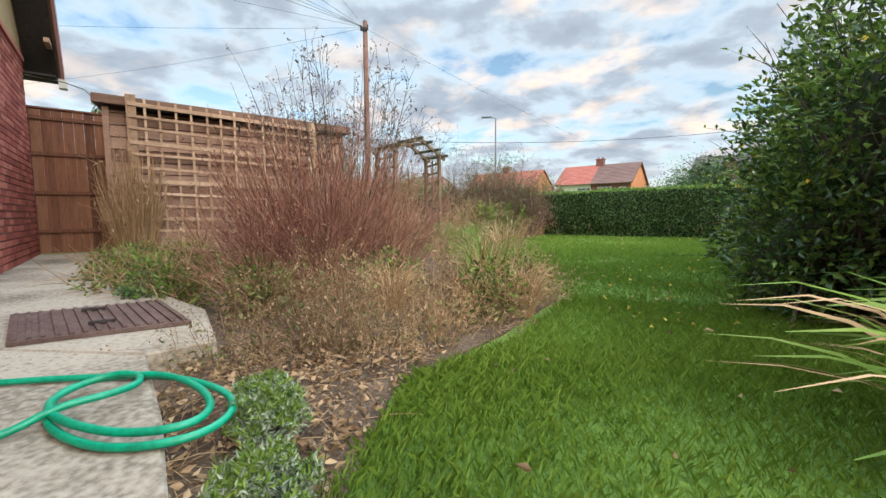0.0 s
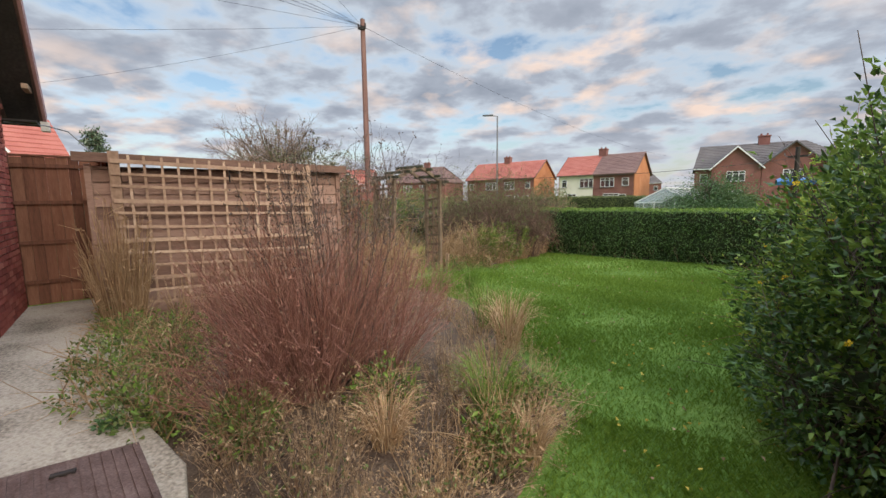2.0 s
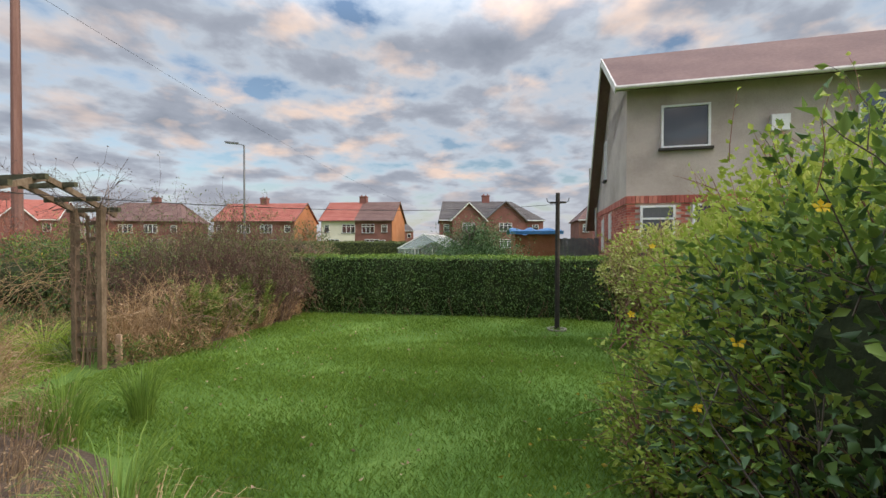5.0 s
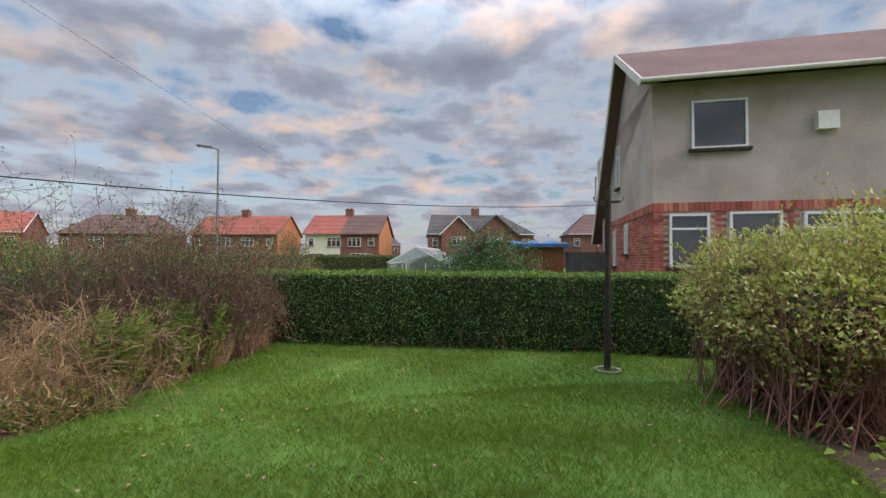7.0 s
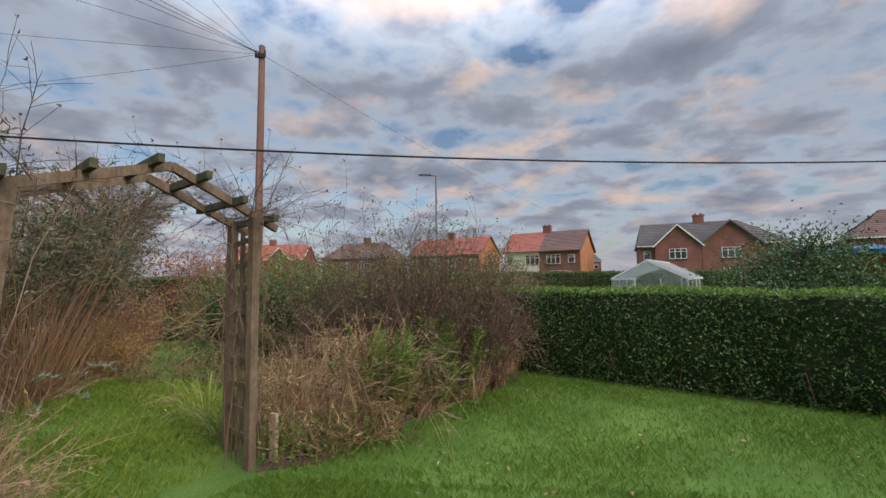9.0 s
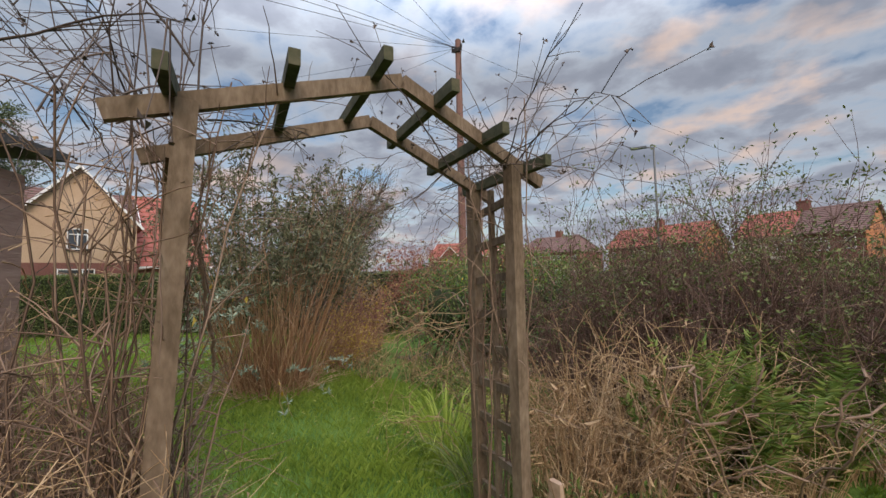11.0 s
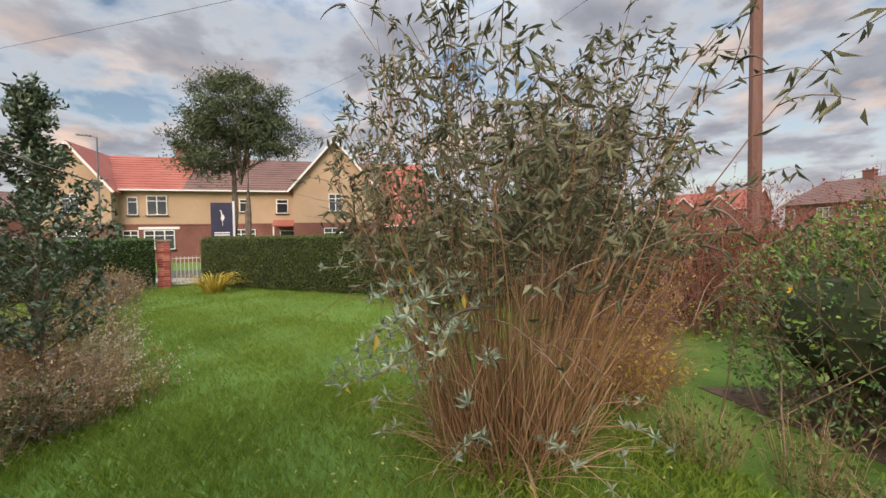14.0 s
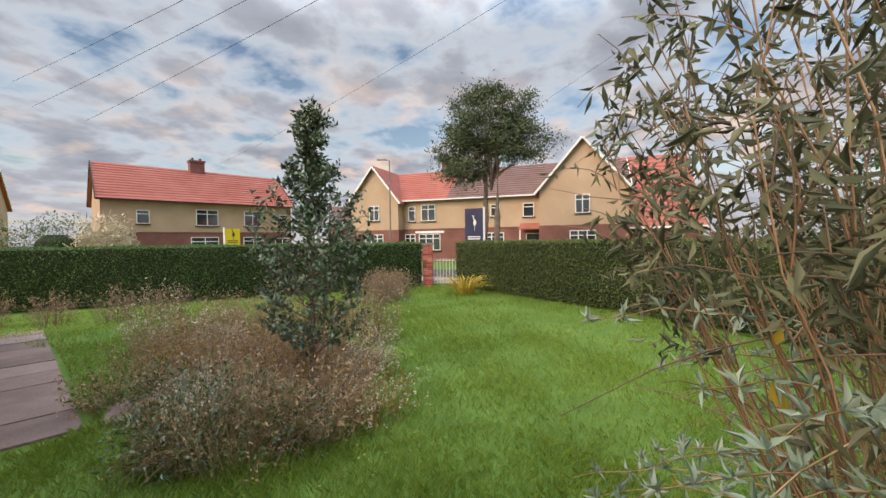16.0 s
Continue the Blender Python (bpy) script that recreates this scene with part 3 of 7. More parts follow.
def shed():
    s = thing("garden_shed", tuple(sf((1.5, -0.8, 0.02))), "weathered brown shiplap timber shed with a felt roof", "shed")
    put("back_wall", MB().box((0.03, -1.8, 0.03), (SL - .03, -0.03, 1.98), sf), M['shed'], s)
    z, i = 0.06, 0
    while z < 1.95:
        h = min(0.145, 1.98 - z)
        b = MB().hexa([sf(p) for p in ((0.04, -0.03, z), (0.04, 0.012, z), (SL - .04, 0.012, z), (SL - .04, -0.03, z),
                                       (0.04, -0.03, z + h - .006), (0.04, -0.006, z + h - .006), (SL - .04, -0.006, z + h - .006), (SL - .04, -0.03, z + h - .006))])
        put("cladding_board", b, M['shed'], s)
        z += h
    for a in (0.0, SL - 0.06):
        put("corner_post", MB().box((a, -0.03, 0.03), (a + .06, 0.03, 2.0), sf), M['shed'], s)
    r = MB().hexa([sf(p) for p in ((-.08, -1.95, 2.22), (-.08, 0.10, 2.02), (SL + .08, 0.10, 1.96), (SL + .08, -1.95, 2.10),
                                   (-.08, -1.95, 2.27), (-.08, 0.10, 2.07), (SL + .08, 0.10, 2.01), (SL + .08, -1.95, 2.15))])
    put("roof", r, M['felt'], s, "grey felt shed roof")
    put("roof_edge", MB().beam(sf((-.08, 0.12, 2.075)), sf((SL + .08, 0.12, 2.015)), 0.02, 0.10), M['shed'], s, "weathered grey roof board")
shed()

def trellis():
    t = thing("trellis_panel", tuple(sf((1.2, 0.16, 0.02))), "pale weathered square trellis leaning on the shed front", "trellis")
    o = 0.16
    for k, x in enumerate((0.24, 2.42)):
        put("upright", MB().box((x, o - .02, 0.1), (x + (.10 if k == 0 else .07), o + .03, 2.14 - .09 * k), sf), M['trellis'], t)
    rng = np.random.default_rng(5)
    for i in range(12):
        z = 2.04 - i * 0.152
        sag = rng.normal() * .012
        b = MB().beam(sf((0.26, o + .04, z + sag)), sf((2.46, o + .04, z - .07 - .012 * (i == 0) + rng.normal() * .012)), 0.018, 0.030 if i % 3 else 0.045)
        put("batten", b, M['trellis'], t)
    for i in range(13):
        x = 0.42 + i * 0.165
        b = MB().beam(sf((x + rng.normal() * .01, o + .022, 2.10 - .035 * i / 12 * 2)), sf((x + rng.normal() * .015, o + .022, 0.34)), 0.026, 0.016, up=SNRM)
        put("slat", b, M['trellis'], t)
    put("hook", MB().beam(sf((1.45, o + .05, 1.95)), sf((1.45, o + .05, 1.80)), .012, .012), M['black'], t)
trellis()

def patio():
    rng = np.random.default_rng(2)
    # slabs of old concrete along the wall
    def slab(poly):
        mb = MB(); n = len(poly)
        c = Vector((sum(p[0] for p in poly) / n, sum(p[1] for p in poly) / n, 0))
        ins = [Vector((p[0], p[1], 0)) + (c - Vector((p[0], p[1], 0))).normalized() * .012 for p in poly]
        mb.v = [(p.x, p.y, .150) for p in ins] + [(p[0], p[1], .140) for p in poly] + [(p[0], p[1], -.02) for p in poly]
        mb.f = [tuple(range(n))] + [(i, i + n, (i + 1) % n + n, (i + 1) % n) for i in range(n)] + [(i + n, i + 2 * n, (i + 1) % n + 2 * n, (i + 1) % n + n) for i in range(n)]
        ob = part("concrete_slab", mb, M['concrete'])
        return tagged(ob, "worn cream-grey concrete path slab with cracks and lichen", "path", "concrete path slabs", kind="structure")
    def w2(s, o): p = wf((s, o, 0)); return (p.x, p.y)
    slab([w2(3.05, 0.0), w2(1.2, 0.0), w2(1.2, 1.05), w2(3.05, 1.1)])
    slab([w2(1.19, 0.0), w2(-0.9, 0.0), w2(-0.9, 0.98), (-1.1, 2.75), w2(1.19, 1.05)])
    slab([w2(-0.91, 0.0), w2(-2.1, 0.0), (-0.26, 1.72), (-0.12, 1.93), (-0.62, 2.42), w2(-0.91, 0.97)])
    slab([w2(-2.11, 0.0), w2(-4.2, 0.0), w2(-4.2, 1.0), (0.56, 1.03), (0.26, 1.30), (-0.25, 1.71)])
    slab([w2(-4.21, 0.0), w2(-8.0, 0.0), w2(-8.0, 1.0), w2(-4.21, 1.0)])
patio()

def manhole():
    m = thing("inspection_cover", (-0.98, 2.06, 0.15), "rusty brown ribbed steel inspection cover in the path", "manhole cover")
    a, b, c, d = Vector((-0.90, 1.66, .152)), Vector((-0.42, 2.11, .152)), Vector((-1.02, 2.50, .152)), Vector((-1.50, 2.04, .152))
    base = MB()
    base.v = [tuple(p) for p in (a, b, c, d)] + [tuple(p + Vector((0, 0, .018))) for p in (a, b, c, d)]
    base.f = [(4, 5, 6, 7)] + [(i, (i + 1) % 4, (i + 1) % 4 + 4, i + 4) for i in range(4)]
    put("plate", base, M['cover'], m)
    for i in range(14):
        t = (i + .5) / 14
        p, q = a.lerp(b, t), d.lerp(c, t)
        r = MB().beam(p.lerp(q, .03) + Vector((0, 0, .022)), p.lerp(q, .97) + Vector((0, 0, .022)), 0.016, 0.010)
        put("rib", r, M['cover'], m)
    for u, v in ((.5, .25), (.5, .78)):
        p = a.lerp(b, u).lerp(d.lerp(c, u), v) + Vector((0, 0, .03))
        put("lifting_handle", MB().beam(p - (b - a).normalized() * .05, p + (b - a).normalized() * .05, .03, .012), M['soffit'], m, "dark recessed lifting handle")
manhole()

def hose():
    P = [(-1.3, 0.75), (-0.75, 1.22), (-0.44, 1.37), (-0.14, 1.48), (0.08, 1.52), (0.30, 1.47), (0.43, 1.38), (0.46, 1.26), (0.40, 1.18), (0.28, 1.135), (0.14, 1.15), (0.0, 1.20),
         (-0.10, 1.29), (-0.12, 1.39), (-0.04, 1.46), (0.08, 1.49), (0.26, 1.43), (0.40, 1.33), (0.42, 1.23), (0.30, 1.165), (0.12, 1.175), (-0.05, 1.23), (-0.11, 1.33), (-0.06, 1.43), (0.03, 1.44), (0.10, 1.38),
         (0.08, 1.30), (0.02, 1.22), (-0.02, 1.12), (-0.12, 0.98), (-0.5, 0.6)]
    cu = bpy.data.curves.new("hose_curve", 'CURVE'); cu.dimensions = '3D'; cu.bevel_depth = 0.0105; cu.bevel_resolution = 3; cu.resolution_u = 8
    sp = cu.splines.new('NURBS'); sp.points.add(len(P) - 1); sp.use_endpoint_u = True; sp.order_u = 3
    for i, (x, y) in enumerate(P):
        lift = 0.014 if i < 12 else (0.034 if i < 23 else 0.050)
        if i > 27: lift = 0.014
        sp.points[i].co = (x, y, .150 + lift, 1)
    ob = new("tmp_hose", cu)
    dg = bpy.context.evaluated_depsgraph_get()
    me = bpy.data.meshes.new_from_object(ob.evaluated_get(dg))
    bpy.data.objects.remove(ob)
    me.name = "garden_hose"; me.materials.clear()
    h = part("garden_hose", me, M['hose'])
    tagged(h, "coiled green garden hose lying on the path edge", "hose")
    for p in me.polygons: p.use_smooth = True
hose()

# ---- arch ----
AR, AL = Vector((-0.63, 8.95, 0)), Vector((-1.21, 7.68, 0))
AD = (AR - AL).normalized()
AB = Vector((-0.39, 0.25, 0))
def garden_arch():
    a = thing("garden_arch", tuple((AR + AL + AB) / 2), "weathered timber garden arch with mossy crossbars, overgrown by climbers", "garden arch")
    ABL, ABR = AB - AD * .07, AB + AD * .06
    for k, p in enumerate((AL, AR, AL + ABL, AR + ABR)):
        put("post", MB().beam(p - (AD * .06 if k in (0, 2) else Vector()) + Vector((0, 0, -.02)), p + (AD * .04 if k in (0, 2) else Vector()) + Vector((0, 0, 1.93)), 0.062, 0.062, up=AD), M['archwood'], a)
    mid = (AL + AR) / 2 + Vector((0, 0, 2.26))
    apexL, apexR = AL.lerp(AR, .56) + Vector((0, 0, 2.19)), AL.lerp(AR, .56) + Vector((0, 0, 2.19))
    for off in (Vector((0, 0, 0)), AB):
        e0, e1 = AL - AD * .16 + Vector((0, 0, 1.86)), AR + AD * .20 + Vector((0, 0, 1.86))
        put("top_beam", MB().beam(e0 + off, apexL + off, 0.035, 0.058), M['archwood'], a)
        put("top_beam", MB().beam(apexR + off, e1 + off, 0.035, 0.058), M['archwood'], a)
    for f, up in ((.0, 1.97), (.24, 2.08), (.47, 2.19), (.68, 2.15), (.87, 2.03), (1.06, 1.93)):
        c = AL.lerp(AR, f) + Vector((0, 0, up - .01))
        put("crossbar", MB().beam(c - AB * .40, c + AB * 1.3, 0.036, 0.052), M['archdark'], a, "mossy black-green crossbar")
    for side, P, AB2 in (("r", AR, ABR), ("l", AL, ABL)):
        for u in (.5,):
            put("ladder_stile", MB().beam(P + AB2 * u + Vector((0, 0, .05)), P + AB2 * u + Vector((0, 0, 1.85)), .022, .03, up=AD), M['archwood'], a)
        for i in range(9):
            z = 0.22 + i * 0.19
            put("rung", MB().beam(P + AB2 * -.03 + Vector((0, 0, z + .03)), P + AB2 * 1.03 + Vector((0, 0, z - .01)), .02, .04), M['archwood'], a)
    put("stub", MB().beam(Vector((-.50, 9.06, 0)), Vector((-.50, 9.06, .40)), .07, .03, up=AD), M['trellis'], a, "pale cut-off timber stub")
garden_arch()

# ---- clothes post and line ----
def clothes_post():
    p = thing("clothes_post", (5.46, 8.42, gz(5)), "dark timber clothes post with hooks in a concrete collar", "clothes post")
    put("post", MB().tube([(5.49, 8.48, .1), (5.43, 8.40, 1.2), (5.38, 8.33, 2.32)], [.040, .036, .032], 8), M['darkwood'], p)
    put("crossbar", MB().beam((5.29, 8.41, 2.17), (5.49, 8.27, 2.17), .03, .03), M['darkwood'], p)
    put("hook", MB().tube([(5.49, 8.27, 2.17), (5.52, 8.25, 2.19), (5.53, 8.245, 2.24)], .008, 5), M['grey'], p)
    put("hook", MB().tube([(5.29, 8.41, 2.17), (5.26, 8.43, 2.19), (5.25, 8.435, 2.24)], .008, 5), M['grey'], p)
    r = MB()
    for i in range(24):
        a0, a1 = 2 * math.pi * i / 24, 2 * math.pi * (i + 1) / 24
        q = lambda a, rr, z: (5.44 + math.cos(a) * rr, 8.42 + math.sin(a) * rr, z)
        r.hexa([q(a0, .12, .11), q(a1, .12, .11), q(a1, .155, .11), q(a0, .155, .11), q(a0, .12, .17), q(a1, .12, .17), q(a1, .155, .17), q(a0, .155, .17)])
    put("collar", r, M['concrete'], p, "pale round concrete collar")
clothes_post()

def cable(name, pts, r, label, category, sag=0.0, material='black', n=20):
    a = [Vector(p) for p in pts]
    out = []
    for i in range(len(a) - 1):
        for k in range(n + (i == len(a) - 2)):
            t = k / n
            p = a[i].lerp(a[i + 1], t); p.z -= sag * 4 * t * (1 - t); out.append(p)
    ob = part(name, MB().tube(out, r, 5), M[material])
    return tagged(ob, label, category)
cable("washing_line", [(5.42, 8.38, 2.15), (-1.66, 6.73, 1.95)], .0035, "black washing line stretched across the lawn", "washing line", .165, n=40)
cable("wall_cable", [tuple(wf((2.99, .02, 2.62))), tuple(wf((3.15, .40, 2.63))), tuple(wf((3.22, .62, 2.58))), tuple(wf((3.1, .85, 2.30))), tuple(wf((3.05, .95, 2.18)))], .009, "thick grey cable from the eaves down to the fence", "cable", .0, 'grey')
cable("hanging_cord", [tuple(wf((3.02, .95, 2.2))), tuple(wf((3.0, .92, 1.6))), tuple(wf((2.95, .95, 1.1))), tuple(wf((2.8, 1.05, .6)))], .005, "thin white cord hanging beside the fence", "cord", .0, 'white')

# ---- utility pole, street lamps ----
def utility_pole():
    p = thing("telegraph_pole", (-6.72, 19.96, 0), "tall reddish-brown wooden telegraph pole", "telegraph pole")
    put("pole", MB().tube([(-6.72, 19.96, -.02), (-6.72, 19.96, 5), (-6.72, 19.96, 10.17)], [.155, .135, .11], 10), M['pole'], p)
    put("bracket", MB().beam((-6.86, 19.84, 9.75), (-6.58, 19.84, 9.75), .08, .14), M['soffit'], p)
    put("cap", MB().tube([(-6.72, 19.96, 10.17), (-6.72, 19.96, 10.23)], [.12, .06], 10), M['grey'], p)
    put("insulator", MB().tube([(-6.90, 19.84, 9.7), (-6.90, 19.84, 9.95)], .035, 8), M['soffit'], p)
    put("insulator", MB().tube([(-6.54, 19.84, 9.7), (-6.54, 19.84, 9.95)], .035, 8), M['soffit'], p)
utility_pole()
PT = (-6.72, 19.9, 9.85)
for q, s in (((-40, 6, 8.5), .5), ((-38, -14, 8.5), .5), ((-9, -12, 7.5), .6), ((-2, -14, 7.6), .6), ((-35, 18, 8.0), .5), ((19, 60, 7.0), .9)):
    cable("overhead_wire", [PT, q], .006, "thin black overhead telephone wire", "overhead wire", s)
for q1 in ((-24.2, -16.4, 10.8), (-23.7, -14.7, 9.2), (-23.9, -11.9, 8.4)):
    cable("overhead_wire", [PT, q1], .008, "thin black overhead telephone wire", "overhead wire", .25)

def street_lamp(x, y, h, arm):
    p = thing("street_lamp", (x, y, gz(x)), "grey steel street lamp with a flat lantern", "street lamp", "street lamps")
    put("column", MB().tube([(x, y, 0), (x, y, 1.2), (x, y, 1.25), (x, y, h)], [.075, .075, .05, .038], 8), M['grey'], p)
    a = Vector(arm).normalized()
    e = Vector((x, y, h)) + a * .35 + Vector((0, 0, .06))
    put("arm", MB().beam((x, y, h - .02), e, .04, .04), M['grey'], p)
    put("lantern", MB().beam(e - a * .1, e + a * .5 + Vector((0, 0, .03)), .2, .07), M['grey'], p)
street_lamp(-0.67, 25.17, 6.38, (-1, .1, 0))
street_lamp(-29.4, 3.64, 6.95, (-.2, -1, 0))

# ---- houses ----
def window(parent, fr, u0, u1, z0, z1, bars=1, sill=True, top=True, depth=.06, reveal=0.0):
    """A window on the plane of a frame function fr((along, out, up))."""
    t = .055
    w = MB()
    for y in (0, depth):
        for a, b in ((0, 0), (t, t)):
            w.v += [tuple(fr(p)) for p in ((u0 + a, y, z0 + b), (u1 - a, y, z0 + b), (u1 - a, y, z1 - b), (u0 + a, y, z1 - b))]
    for k in range(4):
        n = (k + 1) % 4
        w.f += [(k, n, n + 4, k + 4), (8 + k, 12 + k, 12 + n, 8 + n), (k, 8 + k, 8 + n, n), (4 + k, 4 + n, 12 + n, 12 + k)]
    win = put("window", w, M['white'], parent, "white plastic window frame")
    for i in range(1, bars + 1):
        x = u0 + (u1 - u0) * i / (bars + 1)
        put("mullion", MB().box((x - .03, 0, z0 + t), (x + .03, depth - .004, z1 - t), fr), M['white'], win)
    zt = z0 + (z1 - z0) * .72
    if top: put("transom", MB().box((u0 + t, 0, zt - .025), (u1 - t, depth - .008, zt + .025), fr), M['white'], win)
    put("pane", MB().box((u0 + t, .008, z0 + t), (u1 - t, .022, z1 - t), fr), M['pane'], win)
    if sill: put("sill", MB().box((u0 - .06, 0.0, z0 - .07), (u1 + .06, depth + .06, z0 - .004), fr), M['soffit'], win)

def stepped(at3, l0, r0, l1, r1, v0, v1, z0, z1, rows):
    """A roof slope in overlapping courses, as one closed sheet."""
    mb = MB()
    prof = []
    for i in range(rows):
        t0, t1 = i / rows, (i + 1) / rows
        prof += [(t0, .09), (t1, .03)]
    for t, d in prof:
        for u in (l0 + (l1 - l0) * t, r0 + (r1 - r0) * t):
            mb.v.append(tuple(at3(u, v0 + (v1 - v0) * t, z0 + (z1 - z0) * t + d)))
    n = len(prof)
    for t in (1.0, 0.0):
        for u in (l0 + (l1 - l0) * t, r0 + (r1 - r0) * t):
            mb.v.append(tuple(at3(u, v0 + (v1 - v0) * t, z0 + (z1 - z0) * t - .08)))
    m = n + 2
    for i in range(m):
        a, b = i, (i + 1) % m
        mb.f.append((2 * a, 2 * a + 1, 2 * b + 1, 2 * b))
    mb.f.append(tuple(2 * i for i in range(m))); mb.f.append(tuple(2 * i + 1 for i in reversed(range(m))))
    return mb

NC, NU, NV = Vector((10.15, 11.67, 0)), Vector((.82, -.572, 0)), Vector((.572, .82, 0))
def nf(p):
    return NC + NU * p[0] - NV * p[1] + Vector((0, 0, p[2]))
def ns(p):
    return NC + NV * p[0] - NU * p[1] + Vector((0, 0, p[2]))

def neighbour_house():
    h = thing("neighbour_house", tuple(NC + NU * 4 + NV * 4), "semi-detached house, red brick below and grey pebbledash above, with white windows", "house", kind="structure")
    b = MB().hexa([NC + NU * u + NV * v + Vector((0, 0, z)) for z in (0, 2.84) for u, v in ((0.01, .01), (11, .01), (11, 8), (0.01, 8))])
    put("brick_base", b, M['mortar'], h, "mortar of the brick storey")
    # brick courses as real pieces
    nbw = MB()
    rng = np.random.default_rng(3)
    holes = [(.30, 1.25, 1.26, 2.60), (1.58, 2.72, .3, 2.62), (3.05, 4.7, 1.26, 2.60)]
    for fr, L, hs in ((nf, 6.5, holes), (ns, 7.8, [(2.5, 2.9, 1.6, 2.6), (4.2, 4.6, 1.2, 2.5)])):
        z, row = .15, 0
        while z < 2.62:
            u = -.11 * (row % 2) if row % 2 else 0.0
            while u < L:
                u0, u1 = max(u, 0), min(u + .215, L)
                if u1 - u0 > .03 and not any(a - .02 < (u0 + u1) / 2 < b2 + .02 and c - .03 < z + .03 < d2 + .03 for a, b2, c, d2 in hs):
                    nbw.box((u0, -.004, z), (u1, .008 + rng.uniform(0, .004), z + .062), fr)
                u += .225
            z += .075; row += 1
    put("brickwork", nbw, M['brickj'], h, "red brick courses", kind="stuff")
    sb = MB()
    for i in range(60):
        sb.box((i * .11, -.004, 2.635), (i * .11 + .10, .03, 2.84), nf)
    for i in range(70):
        sb.box((i * .11, -.004, 2.635), (i * .11 + .10, .03, 2.84), ns)
    put("brick_band", sb, M['brickj'], h, "projecting band of upright bricks", kind="stuff")
    up = MB().hexa([NC + NU * u + NV * v + Vector((0, 0, z)) for z in (2.841, 5.75) for u, v in ((-.015, -.015), (11, -.015), (11, 8), (-.015, 8))])
    put("upper_wall", up, M['pebbledash'], h, "grey pebbledash upper storey")
    g = MB()
    prof = [(-.015, 5.75), (8, 4.2), (2.6, 7.75)]
    g.v = [ns((v, .015, z)) for v, z in ((-.015, 5.75), (6.9, 2.9), (2.4, 7.45))] + [ns((v, -.2, z)) for v, z in ((-.015, 5.75), (6.9, 2.9), (2.4, 7.45))]
    g.f = [(0, 1, 2), (5, 4, 3), (0, 2, 5, 3), (2, 1, 4, 5), (1, 0, 3, 4)]
    put("gable", g, M['pebbledash'], h)
    def slab(e0, e1, th=.12, over=.38):
        return MB().hexa([NC + NU * u + NV * v + Vector((0, 0, z + t)) for t in (0, th) for u, (v, z) in ((-over, e0), (11, e0), (11, e1), (-over, e1))])
    put("roof", slab((-.45, 5.62), (2.4, 7.60)), M['tile_brown'], h, "brown tiled roof")
    put("roof", slab((7.1, 2.1), (2.4, 7.60)), M['tile_brown'], h, "brown tiled roof")
    f = MB()
    o = .38
    P = lambda v, z: NC - NU * o + NV * v + Vector((0, 0, z))
    f.beam(P(-.5, 5.62), P(2.4, 7.63), .04, .20).beam(P(2.4, 7.63), P(7.15, 2.12), .04, .20)
    put("bargeboard", f, M['offwhite'], h, "white painted bargeboard")
    sf2 = MB()
    sf2.hexa([NC + NU * u + NV * v + Vector((0, 0, z)) for u, v, z in ((-.36, -.4, 5.60), (-.01, -.4, 5.60), (-.01, 2.4, 7.55), (-.36, 2.4, 7.55), (-.36, -.4, 5.62), (-.01, -.4, 5.62), (-.01, 2.4, 7.57), (-.36, 2.4, 7.57))])
    put("soffit", sf2, M['offwhite'], h)
    gt = MB().tube([NC - NU * .4 - NV * .52 + Vector((0, 0, 5.66)), NC + NU * 11 - NV * .52 + Vector((0, 0, 5.66))], .06, 8)
    put("gutter", gt, M['offwhite'], h, "white plastic gutter")
    dp = MB().tube([ns((7.0, .25, 4.9)), ns((7.0, .25, 3.9)), ns((6.5, .12, 3.7)), ns((6.3, .06, 3.5)), ns((6.3, .06, .1))], .05, 8)
    put("downpipe", dp, M['offwhite'], h, "dirty white downpipe")
    window(h, nf, .34, 1.20, 1.30, 2.57, 0)
    window(h, nf, 1.62, 2.68, .35, 2.60, 0, sill=False, top=False)
    window(h, nf, 3.10, 4.65, 1.30, 2.57, 1)
    window(h, nf, .84, 2.02, 4.10, 5.25, 0, top=False)
    window(h, nf, 5.2, 6.6, 4.10, 5.25, 1, top=False)
    window(h, ns, 3.55, 3.95, 3.85, 5.25, 0)
    window(h, ns, 2.55, 2.85, 1.65, 2.55, 0)
    window(h, ns, 4.25, 4.55, 1.25, 2.45, 0)
    put("alarm_box", MB().box((3.35, .012, 4.40), (3.75, .14, 4.80), nf), M['white'], h, "white burglar alarm box")
neighbour_house()

